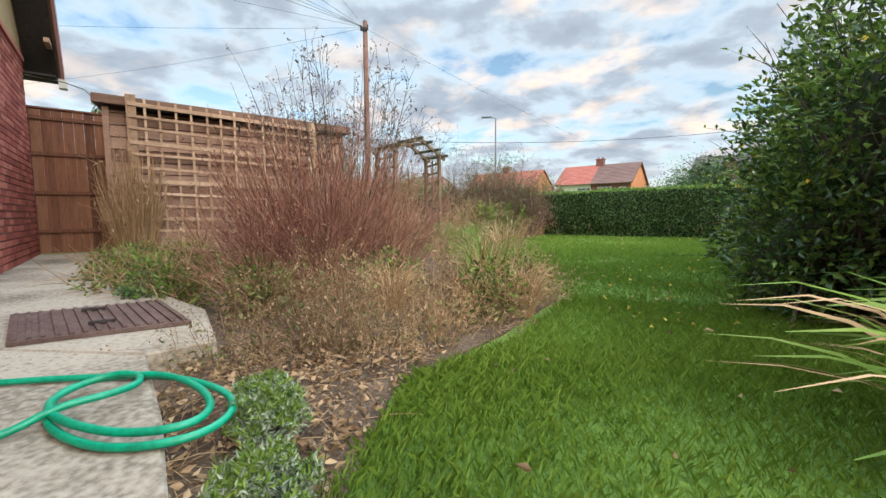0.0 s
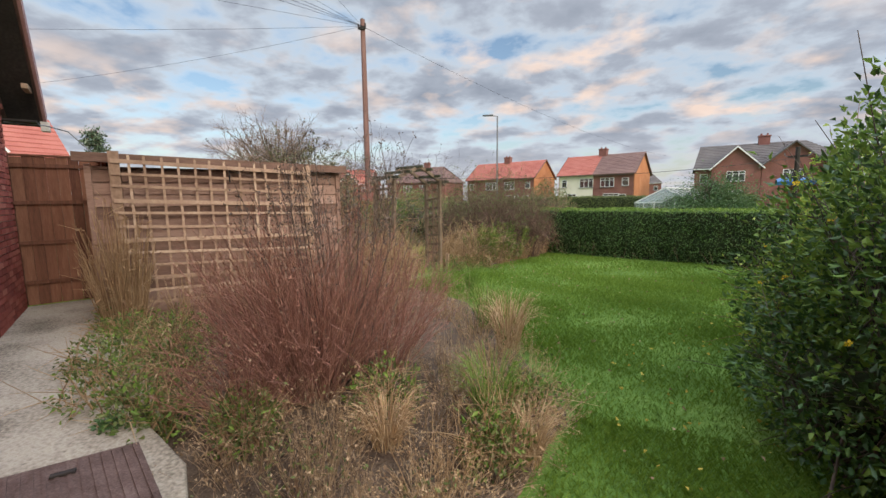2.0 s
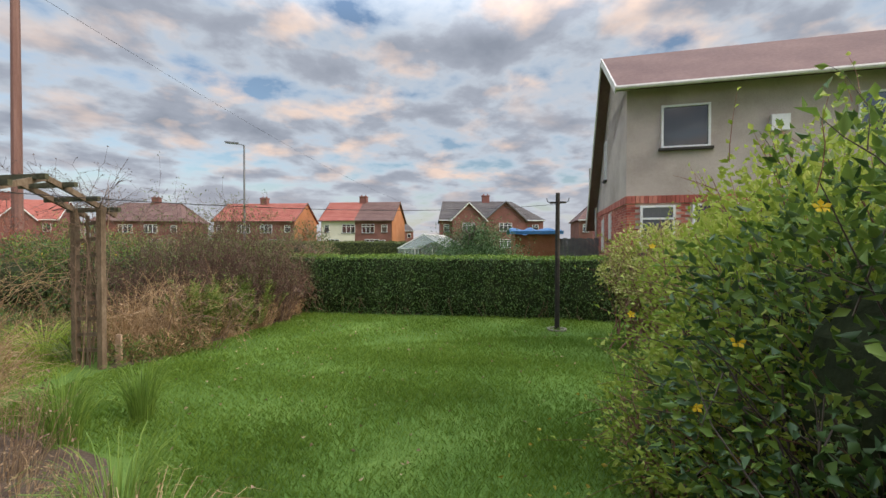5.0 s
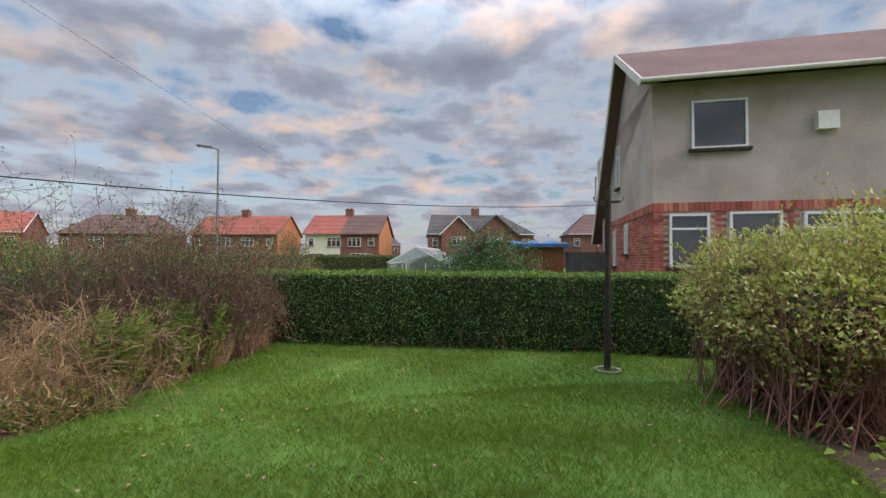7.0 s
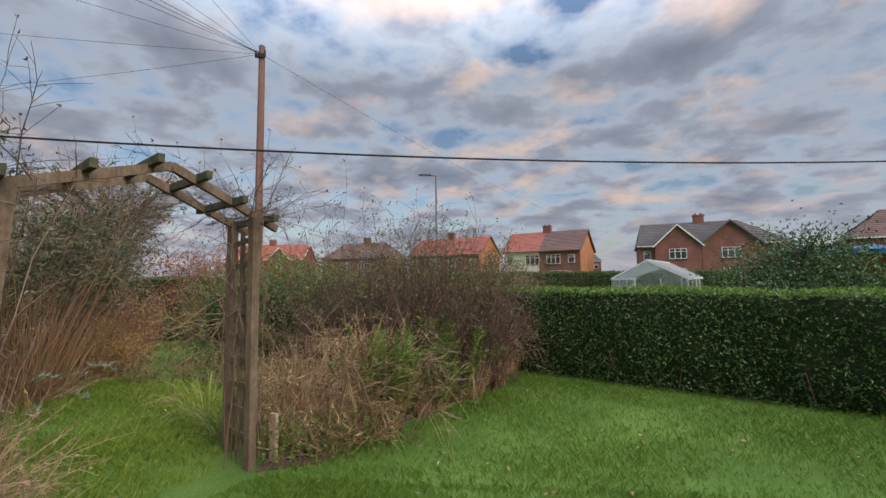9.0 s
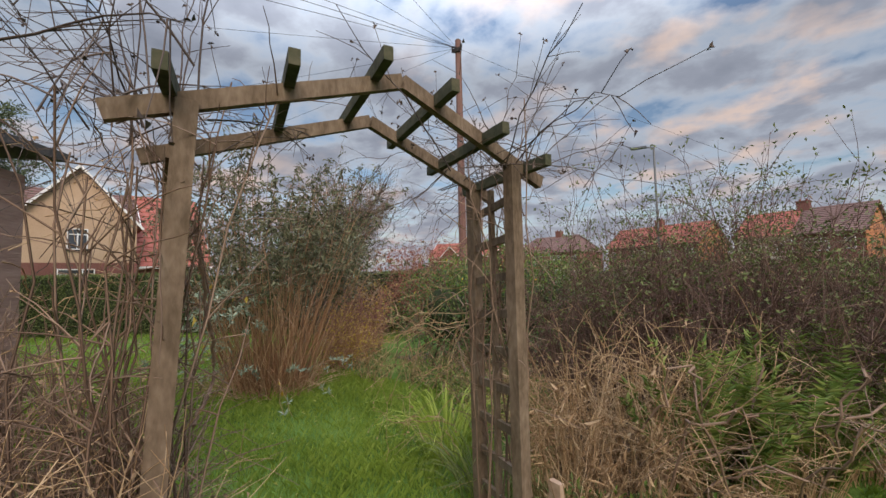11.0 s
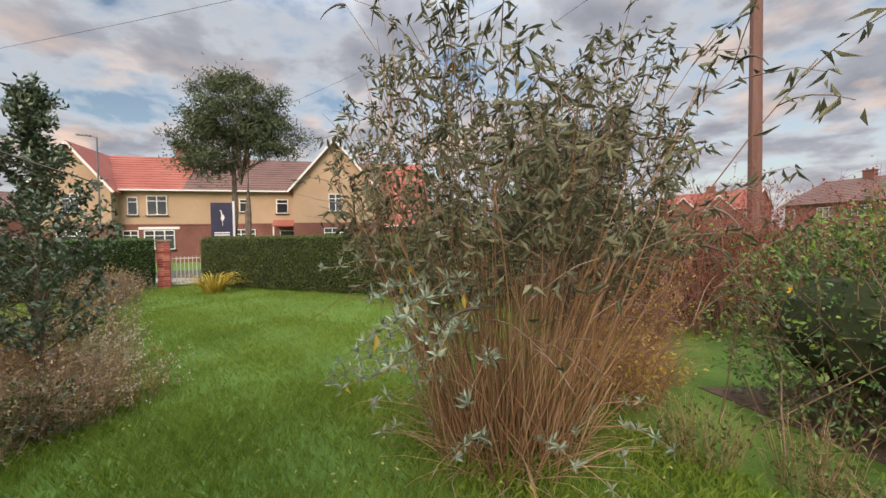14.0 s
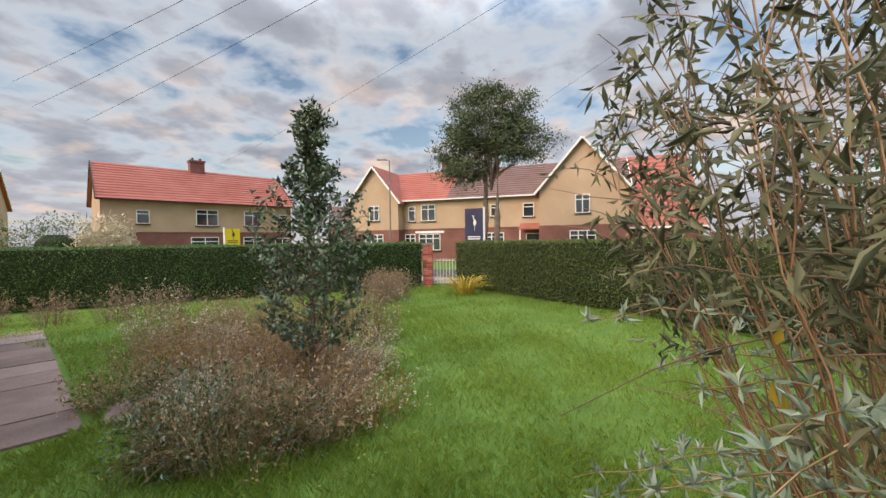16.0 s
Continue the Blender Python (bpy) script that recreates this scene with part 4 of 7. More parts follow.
def far_house(at, right, width, depth, wall, roof, side=None, wins=(), label="", eave=5.0, ridge=8.0, chim=None, split=None, hip=0.0, band=None, gables=(), low=None, name="house", trim='white'):
    """A house in the street: at = front-left corner, right = way along its front. wins: (u0, u1, z0, z1, bars)."""
    A = Vector((at[0], at[1], 0)); U = Vector((right[0], right[1], 0)).normalized(); V = Vector((-U.y, U.x, 0))
    fr = lambda p: A + U * p[0] - V * p[1] + Vector((0, 0, p[2]))
    at3 = lambda u, v, z: A + U * u + V * v + Vector((0, 0, z))
    h = thing(name, tuple(A + U * width / 2 + V * depth / 2), label, "house", kind="")
    segs = split or [(0, width, wall, roof)]
    for a, b, wl, rf in segs:
        put("wall", MB().hexa([at3(u, v, z) for z in (0, eave) for u, v in ((a, 0), (b, 0), (b, depth), (a, depth))]), M[wl], h)
        hl, hr = hip if isinstance(hip, tuple) else (hip, hip)
        ha, hb = (hl if a == 0 else 0), (hr if b == width else 0)
        oa, ob = (.25 if a == 0 else 0), (.25 if b == width else 0)
        for sgn, v0, v1 in ((1, -.35, depth / 2), (-1, depth + .35, depth / 2)):
            r = stepped(at3, a - oa, b + ob, a - oa + ha, b + ob - hb, v0, v1, eave - .12, ridge, 14)
            put("roof", r, M[rf], h, "tiled roof slope")
        if hip:
            for u0, u1 in (((a - oa, a + hl),) if a == 0 else ()) + (((b + ob, b - hr),) if b == width else ()):
                r = MB().poly([at3(u0, -.35, eave - .1), at3(u0, depth + .35, eave - .1), at3(u1, depth / 2, ridge)])
                r.poly([at3(u0, depth + .35, eave - .16), at3(u0, -.35, eave - .16), at3(u1, depth / 2, ridge - .06)])
                put("roof_hip", r, M[rf], h)
    if not hip:
        for u, s in ((0, -1), (width, 1)):
            wl = side or wall
            g = MB()
            g.v = [tuple(at3(u + s * .006, v, z)) for v, z in ((0, 0), (depth, 0), (depth, eave), (depth / 2, ridge - .05), (0, eave))]
            g.v += [tuple(at3(u - s * .1, v, z)) for v, z in ((0, 0), (depth, 0), (depth, eave), (depth / 2, ridge - .05), (0, eave))]
            g.f = [(0, 1, 2, 3, 4), (9, 8, 7, 6, 5)] + [(i, i + 5, (i + 1) % 5 + 5, (i + 1) % 5) for i in range(5)]
            put("gable_wall", g, M[wl], h)
            b = MB().beam(at3(u + s * .27, -.38, eave - .10), at3(u + s * .27, depth / 2, ridge + .02), .05, .16).beam(at3(u + s * .27, depth / 2, ridge + .02), at3(u + s * .27, depth + .38, eave - .10), .05, .16)
            put("bargeboard", b, M[trim], h)
    put("gutter", MB().beam(at3(-.2, -.42, eave - .12), at3(width + .2, -.42, eave - .12), .09, .10), M[trim], h)
    if band: put("brick_band", MB().box((-.02, 0.0, 0), (width + .02, .03, 2.55), fr).box((-.02, .03, 2.5), (width + .02, .06, 2.6), fr), M[band], h, "red brick ground floor")
    for (u0, u1, z0, z1, bars) in wins:
        f2 = (lambda p: fr((p[0], p[1] + .035, p[2]))) if band and z1 < 2.6 else fr
        window(h, f2, u0, u1, z0, z1, bars)
    for gu0, gu1, out, gz1, wl, gr, *gt in gables:
        mid = (gu0 + gu1) / 2
        pk = gz1
        put("gable_block", MB().hexa([at3(u, v, z) for z in (0, eave) for u, v in ((gu0, -out), (gu1, -out), (gu1, depth / 2), (gu0, depth / 2))]), M[wl], h)
        g = MB()
        g.v = [tuple(at3(u, v, z)) for v in (-out, depth / 2) for u, z in ((gu0, eave), (gu1, eave), (mid, pk))]
        g.f = [(0, 1, 2), (5, 4, 3), (0, 2, 5, 3), (2, 1, 4, 5)]
        put("gable_front", g, M[wl], h)
        for s0, sx in ((gu0, -.3), (gu1, .3)):
            slope = (pk - eave) / (mid - gu0)
            r = MB().hexa([at3(*p) for p in ((s0 + sx, -out - .3, eave - .3 * slope), (mid, -out - .3, pk), (mid, depth / 2, pk), (s0 + sx, depth / 2, eave - .3 * slope),
                                             (s0 + sx, -out - .3, eave + .1 - .3 * slope), (mid, -out - .3, pk + .1), (mid, depth / 2, pk + .1), (s0 + sx, depth / 2, eave + .1 - .3 * slope))])
            put("gable_roof", r, M[gr], h)
            put("bargeboard", MB().beam(at3(s0 + sx, -out - .33, eave - .3 * slope), at3(mid, -out - .33, pk), .05, .13), M[gt[0] if gt else trim], h)
        if band:
            put("brick_band", MB().hexa([at3(u, v, z) for z in (0, 2.55) for u, v in ((gu0 - .03, -out - .03), (gu1 + .03, -out - .03), (gu1 + .03, 0), (gu0 - .03, 0))]), M[band], h, "red brick ground floor")
        fg = lambda p: fr((p[0], p[1] + out, p[2]))
        window(h, fg, mid - (.9 if gt else .45), mid + (.9 if gt else .45), 3.3, 4.5, 2 if gt else 1)
        window(h, lambda p: fr((p[0], p[1] + out + .035, p[2])), mid - .8, mid + .8, 1.0, 2.2, 2)
    for cu in (chim or ()):
        c = MB().hexa([at3(u, v, z) for z in (ridge - .9, ridge + .75) for u, v in ((cu - .55, depth / 2 - .4), (cu + .55, depth / 2 - .4), (cu + .55, depth / 2 + .4), (cu - .55, depth / 2 + .4))])
        put("chimney", c, M['brickfar'], h)
        c2 = MB().hexa([at3(u, v, z) for z in (ridge + .75, ridge + .9) for u, v in ((cu - .62, depth / 2 - .47), (cu + .62, depth / 2 - .47), (cu + .62, depth / 2 + .47), (cu - .62, depth / 2 + .47))])
        put("chimney_cap", c2, M['brickfar'], h)
        for k in (-.3, .3):
            put("chimney_pot", MB().tube([at3(cu + k, depth / 2, ridge + .88), at3(cu + k, depth / 2, ridge + 1.15)], [.13, .1], 8), M['brickfar'], h)
    return h, at3, fr

W6 = lambda w: ((.5, 1.3, 3.2, 4.3, 0), (w * .30, w * .30 + 2.0, 3.1, 4.4, 2), (w * .58, w * .58 + 1.9, 3.1, 4.4, 2), (w - 1.6, w - .7, 3.2, 4.3, 0),
                (.8, 2.8, 1.0, 2.2, 2), (w * .62, w * .62 + 2.2, 1.0, 2.2, 2), (w - 2.0, w - 1.0, .1, 2.1, 0))
far_house((5.7, 65.3), (.880, -.474), 10.8, 8, 'brickfar', 'tile_brown', side='bricksunlit', wins=W6(10.8), chim=(5.2,),
          split=[(0, 5.2, 'render_white', 'tile_red'), (5.2, 10.8, 'brickfar', 'tile_brown')], label="pair of houses, one pale with red roof, one brown-roofed brick", trim='tile_brown')
far_house((-9.6, 73.5), (12.0, -6.0), 13.0, 8, 'brickfar', 'tile_red', side='bricksunlit', wins=W6(13), chim=(6.0,), trim='tile_brown', label="red-roofed brick house pair, brick gable wall coloured sunlit orange")
far_house((21.4, 56.8), (14, -4.9), 14.8, 8, 'brickfar', 'tile_grey', wins=W6(14.8), chim=(7.0,), hip=(.7, 4.2),
          gables=((1.7, 6.4, .8, 7.3, 'brickfar', 'tile_grey', 'white'), (6.45, 12.0, .8, 7.5, 'brickfar', 'tile_grey', 'tile_grey')), label="grey-roofed dark brick house pair with two front gables")
far_house((39.1, 48.8), (12, -7), 12, 8, 'brickfar', 'tile_brown', wins=W6(12), chim=(6,), hip=3.0, label="brick house with a brown hipped roof")
far_house((-26.5, 78), (12.0, -3.5), 13.0, 8, 'brickfar', 'tile_brown', wins=W6(13), chim=(7.0,), hip=2.5, trim='tile_brown', label="brown-roofed brick house pair")
far_house((-44, 76), (12.0, 1.0), 14.0, 8, 'brickfar', 'tile_red', wins=W6(14), chim=(7.0,), gables=((3.0, 7.0, .8, 7.0, 'brickfar', 'tile_red'), (8.2, 12.0, .8, 7.0, 'brickfar', 'tile_red')), label="red-roofed brick house pair with front gables")
far_house((14, 108), (18, -3), 18, 8, 'brickfar', 'tile_grey', wins=W6(18), hip=2.5, label="long low brick house far behind")

# street opposite the front gate
def long_house():
    A = Vector((-35.6, 1.6, 0)); U = Vector((6.9, 12.6, 0)).normalized()
    wins = ((2.9, 3.5, 3.2, 4.4, 0), (4.0, 5.2, 3.2, 4.5, 1), (9.6, 10.3, 3.4, 4.3, 0), (12.0, 12.8, 3.3, 4.3, 0),
            (2.6, 3.5, 1.0, 2.2, 1), (3.8, 5.6, .9, 2.2, 2), (9.2, 10.6, 1.0, 2.2, 2), (12.2, 13.2, .1, 2.1, 0))
    h, at3, fr = far_house((-36.1, 1.2), (.268, .963), 19.0, 7.5, 'render_cream', 'tile_brown', wins=wins, chim=(5.2,), band='brickfar',
        split=[(0, 6.2, 'render_cream', 'tile_red'), (6.2, 19.0, 'render_cream', 'tile_brown')],
        gables=((-1.8, 2.4, .9, 7.6, 'render_cream', 'tile_red'), (13.4, 18.8, 2.4, 8.1, 'render_cream', 'tile_red')), eave=4.95, ridge=7.7,
        label="cream rendered terrace with red and brown roofs above red brick", name="terraced_house")
    r = stepped(at3, 18.85, 23.2, 18.85, 23.2, -1.6, 3.6, 2.3, 7.7, 16)
    put("lean_to_roof", r, M['tile_red'], h, "long red cat-slide roof")
    put("lean_to_wall", MB().hexa([at3(u, v, z) for z in (0, 2.35) for u, v in ((18.9, -1.3), (23.0, -1.3), (23.0, 3.4), (18.9, 3.4))]), M['brickfar'], h)
    put("lean_to_gutter", MB().beam(at3(18.8, -1.66, 2.3), at3(23.3, -1.66, 2.3), .08, .14), M['white'], h)
    put("porch_roof", MB().hexa([at3(u, v, z) for u, v, z in ((11.8, -1.0, 2.35), (14.0, -1.0, 2.35), (14.0, .0, 2.75), (11.8, 0, 2.75), (11.8, -1.0, 2.43), (14.0, -1.0, 2.43), (14.0, 0, 2.83), (11.8, 0, 2.83))]), M['tile_red'], h)
    for u in (11.9, 13.9): put("porch_post", MB().box((u - .04, .9, 0.0), (u + .04, .98, 2.36), fr), M['white'], h)
    put("white_lintel", MB().box((3.5, .03, 2.25), (5.9, .08, 2.42), fr), M['white'], h)
long_house()

wD = ((2.0, 2.8, 3.2, 4.2, 0), (5.8, 7.4, 3.1, 4.4, 1), (9.4, 10.8, 3.1, 4.4, 1), (12.4, 13.1, 3.2, 4.2, 0), (5.4, 7.4, .9, 2.2, 1), (9.3, 11.0, .9, 2.2, 1), (12.0, 13.3, .1, 2.1, 1))
far_house((-29.6, -16.7), (-9.95, 8.97), 13.5, 7.5, 'render_cream', 'tile_red', wins=wD, chim=(6.8,), band='brickfar', label="cream rendered house pair with a plain red roof", trim='soffit')
far_house((-22, -38), (-8.5, 9.5), 14, 7.5, 'render_cream', 'tile_orange', wins=wD, chim=(11.5,), band='brickfar', label="cream rendered house with an orange roof farther along the street")
far_house((-58, -2), (3.2, 8), 13, 8, 'render_cream', 'tile_red', wins=W6(13), label="cream house with a red roof in the side street")
far_house((-70, -14), (-5, 12), 16, 8, 'brickfar', 'tile_brown', wins=W6(16), label="distant brick houses with brown roofs")

# ---- allotment side beyond the far hedge ----
def greenhouse():
    g = thing("greenhouse", (7.4, 21.5, .14), "old aluminium greenhouse with dull glass", "greenhouse")
    A = Vector((6.0, 20.9, 0)); U = Vector((.83, -.35, 0)).normalized(); V = Vector((.55, .83, 0)).normalized()
    P = lambda u, v, z: A + U * u + V * v + Vector((0, 0, z))
    w, L = 2.4, 4.6
    U2, V2 = U, V
    for (a, b) in (((0, 0), (w, 0)), ((w, 0), (w, L)), ((0, L), (w, L)), ((0, 0), (0, L))):
        n = 4 if a[0] == b[0] else 3
        for i in range(n):
            t0, t1 = i / n, (i + 1) / n
            p0 = (a[0] + (b[0] - a[0]) * t0, a[1] + (b[1] - a[1]) * t0); p1 = (a[0] + (b[0] - a[0]) * t1, a[1] + (b[1] - a[1]) * t1)
            put("pane", MB().poly([P(*p0, .15), P(*p1, .15), P(*p1, 1.3), P(*p0, 1.3)]), M['frost'], g)
            put("glazing_bar", MB().beam(P(*p0, .1), P(*p0, 1.32), .04, .04), M['offwhite'], g)
    for v in (0, L):
        put("pane", MB().poly([P(0, v, 1.3), P(w, v, 1.3), P(w / 2, v, 1.95)]), M['frost'], g)
    for s in (0, w):
        for i in range(6):
            v0, v1 = L * i / 6, L * (i + 1) / 6
            put("roof_pane", MB().poly([P(s, v0, 1.3), P(s, v1, 1.3), P(w / 2, v1, 1.95), P(w / 2, v0, 1.95)]), M['frost'], g)
            put("glazing_bar", MB().beam(P(s, v0, 1.31), P(w / 2, v0, 1.96), .05, .04), M['white'], g)
        put("eave_bar", MB().beam(P(s, 0, 1.3), P(s, L, 1.3), .06, .06), M['white'], g)
        for v in (0, L): put("verge_bar", MB().beam(P(s, v, 1.31), P(w / 2, v, 1.96), .06, .05), M['white'], g)
    put("ridge_bar", MB().beam(P(w / 2, 0, 1.97), P(w / 2, L, 1.97), .06, .06), M['white'], g)
greenhouse()

def tarp_shed():
    s = thing("tarpaulined_shed", (11.4, 17.9, .14), "orange-brown timber shed under a bright blue tarpaulin", "shed")
    A = Vector((10.25, 17.75, 0)); U = Vector((2.6, -1.25, 0)).normalized(); V = Vector((-U.y, U.x, 0))
    P = lambda u, v, z: A + U * u + V * v + Vector((0, 0, z))
    put("wall", MB().hexa([P(u, v, z) for z in (.05, 2.0) for u, v in ((0, 0), (1.75, 0), (1.75, 2), (0, 2))]), M['orangewood'], s)
    for i in range(12):
        put("board", MB().hexa([P(u, v, z) for z in (.1 + i * .155, .1 + i * .155 + .148) for u, v in ((0, -.02), (1.75, -.02), (1.75, -.002), (0, -.002))]), M['orangewood'], s)
    rng = np.random.default_rng(8)
    t = MB(); nx, ny = 14, 6
    for j in range(ny + 1):
        for i in range(nx + 1):
            edge = j == 0 or j == ny
            t.v.append(tuple(P(-.2 + 2.15 * i / nx, -.2 + 2.4 * j / ny, 2.08 + .05 * math.sin(i * 1.3) + rng.normal() * .015 + .1 * math.sin(math.pi * j / ny) - .12 * edge)))
    t.f = [(j * (nx + 1) + i, j * (nx + 1) + i + 1, (j + 1) * (nx + 1) + i + 1, (j + 1) * (nx + 1) + i) for j in range(ny) for i in range(nx)]
    put("tarpaulin", t, M['tarp'], s, "rumpled blue tarpaulin")
    put("tarpaulin_hem", MB().beam(P(-.2, -.21, 1.99), P(1.95, -.21, 2.0), .02, .13), M['tarp'], s)
    f = thing("side_gate", tuple(P(3.1, 0.3, .14)), "dark grey weathered close-boarded gates", "fence")
    for i in range(16):
        put("board", MB().hexa([P(u, v, z) for z in (.1, 1.75 + .03 * (i % 2)) for u, v in ((1.85 + i * .16, .1), (2.00 + i * .16, .1), (2.00 + i * .16, .13), (1.85 + i * .16, .13))]), M['grey'], f)
    put("brace", MB().beam(P(2.0, .08, .3), P(4.2, .08, 1.6), .04, .09), M['grey'], f)
tarp_shed()

# ---- front: gate, pier, signs, flagstones ----
def gate():
    g = thing("gate_pier", (-17.45, 7.3, 0), "red brick gate pier", "gate pier")
    for r in range(20):
        z = r * .075
        for a in range(2):
            if r % 2: lo, hi = (-17.6 + a * .17, 7.12), (-17.6 + a * .17 + .16, 7.45)
            else: lo, hi = (-17.6, 7.12 + a * .17), (-17.27, 7.12 + a * .17 + .16)
            put("brick", MB().box((lo[0], lo[1], z), (hi[0], hi[1], z + .066)), M['brick'], g)
    put("mortar_core", MB().box((-17.59, 7.13, 0), (-17.28, 7.44, 1.49)), M['mortar'], g)
    put("coping", MB().box((-17.64, 7.08, 1.5), (-17.23, 7.49, 1.56)), M['concrete'], g)
    i = thing("garden_gate", (-17.4, 7.95, 0), "white painted metal garden gate", "gate")
    for k in range(9):
        put("bar", MB().tube([(-17.4, 7.5 + k * .11, .12), (-17.4, 7.5 + k * .11, 1.02)], .012, 5), M['offwhite'], i)
    for z in (.15, .95): put("rail", MB().beam((-17.4, 7.48, z), (-17.4, 8.42, z), .02, .035), M['offwhite'], i)
gate()

def sign(x, y, z0, z1, w, way, m1, label, bird=None):
    s = thing("estate_agent_sign", (x, y, 0), label, "sign")
    U = Vector((way[0], way[1], 0)).normalized(); V = Vector((U.y, -U.x, 0))
    P = lambda u, v, z: Vector((x, y, 0)) + U * u + V * v + Vector((0, 0, z))
    put("post", MB().beam(P(w / 2 + .04, 0, 0), P(w / 2 + .04, 0, z1 + .05), .07, .05), M['white'], s)
    put("board", MB().hexa([P(u, v, z) for z in (z0, z1) for u, v in ((-w / 2, -.01), (w / 2, -.01), (w / 2, .01), (-w / 2, .01))]), M[m1], s)
    if bird:
        for q in ([(.0, .12), (.07, .10), (.10, -.02), (.03, -.16), (-.03, -.05)], [(-.02, .10), (.02, .12), (.0, .25), (-.05, .27), (-.06, .24), (-.02, .22)], [(.02, -.14), (.035, -.14), (.03, -.32), (.02, -.32)]):
            zc = (z0 + z1) / 2 + .12
            put("motif", MB().poly([P(a, .013, zc + b) for a, b in q]), M[bird], s)
            put("motif", MB().poly([P(-a, -.013, zc + b) for a, b in q]), M[bird], s)
        for k in range(2):
            zc = z0 + .20 - k * .08
            put("lettering_bar", MB().hexa([P(u, v, z) for z in (zc, zc + .04) for u, v in ((-w * .35, -.014), (w * .35, -.014), (w * .35, .014), (-w * .35, .014))]), M[bird], s)
sign(-18.6, 8.95, 1.55, 2.85, .72, (.35, 1), 'navy', "navy blue estate agent board with a white bird motif", 'white')
sign(-21.6, -2.4, 1.55, 2.35, .66, (.6, -.5), 'yellow', "plain yellow estate agent board", 'navy')

def flagstones():
    f = thing("flagstone_path", (-7.5, 3.8, .03), "path of weathered pinkish stone slabs in the lawn", "path", kind="structure")
    o, a, b = Vector((-6.51, 5.32, 0)), Vector((-2.9, -3.6, 0)), Vector((1.0, -1.1, 0))
    a1 = Vector((-.62, -.76, 0)).normalized(); b1 = Vector((.75, -.62, 0)).normalized()
    rng = np.random.default_rng(4)
    for i in range(10):
        for j in range(3):
            p = o + a1 * (i * .62) + b1 * (j * .62)
            q = [p, p + a1 * .6, p + a1 * .6 + b1 * .6, p + b1 * .6]
            z = .045 + rng.normal() * .004
            put("flagstone", MB().hexa([Vector((v.x, v.y, .0)) for v in q] + [Vector((v.x, v.y, z)) for v in q]), M['flag'], f)
    for i in range(3):
        p = Vector((-6.55, 5.45, 0)) + Vector((-.95, .1, 0)) * (i * .72) * .8
        q = [p, p + Vector((-.45, -.35, 0)), p + Vector((-.85, .1, 0)), p + Vector((-.35, .45, 0))]
        put("flagstone", MB().hexa([Vector((v.x, v.y, .0)) for v in q] + [Vector((v.x, v.y, .05)) for v in q]), M['flag'], f)
flagstones()

# ---- planting ----
def inside(P, poly):
    x, y = P[:, 0], P[:, 1]
    c = np.zeros(len(P), bool)
    n = len(poly)
    for i in range(n):
        (x0, y0), (x1, y1) = poly[i], poly[(i + 1) % n]
        if y0 == y1: continue
        c ^= ((y0 > y) != (y1 > y)) & (x < (x1 - x0) * (y - y0) / (y1 - y0) + x0)
    return c

def blob_points(rng, n, lobes, shell=0.45):
    """Points in the outer part of a union of ellipsoids: (cx, cy, cz, rx, ry, rz)."""
    lobes = np.array(lobes, float)
    vol = (lobes[:, 3] * lobes[:, 4] * lobes[:, 5]) ** (2 / 3)
    k = rng.choice(len(lobes), n, p=vol / vol.sum())
    d = unit(rng.normal(size=(n, 3)))
    r = 1 - shell * rng.uniform(0, 1, (n, 1)) ** 1.6
    # lumpy outline
    lump = 1 + 0.13 * np.sin(d[:, :1] * 7 + k[:, None]) * np.cos(d[:, 1:2] * 6 + 2 * k[:, None]) + 0.10 * np.sin(d[:, 2:3] * 9 + d[:, :1] * 5)
    p = lobes[k, :3] + d * lobes[k, 3:] * r * lump
    keep = p[:, 2] > 0.04
    return p[keep], d[keep]

def core(lobes, shrink=0.62):
    mb = MB()
    for cx, cy, cz, rx, ry, rz in lobes:
        n0 = len(mb.v)
        for j in range(1, 6):
            for i in range(8):
                a, b = 2 * math.pi * i / 8, math.pi * j / 6
                mb.v.append((cx + math.cos(a) * math.sin(b) * rx * shrink, cy + math.sin(a) * math.sin(b) * ry * shrink, max(.02, cz + math.cos(b) * rz * shrink)))
        for j in range(4):
            for i in range(8):
                mb.f.append((n0 + j * 8 + i, n0 + (j + 1) * 8 + i, n0 + (j + 1) * 8 + (i + 1) % 8, n0 + j * 8 + (i + 1) % 8))
        mb.f.append(tuple(n0 + i for i in range(8))); mb.f.append(tuple(n0 + 32 + i for i in reversed(range(8))))
    return mb

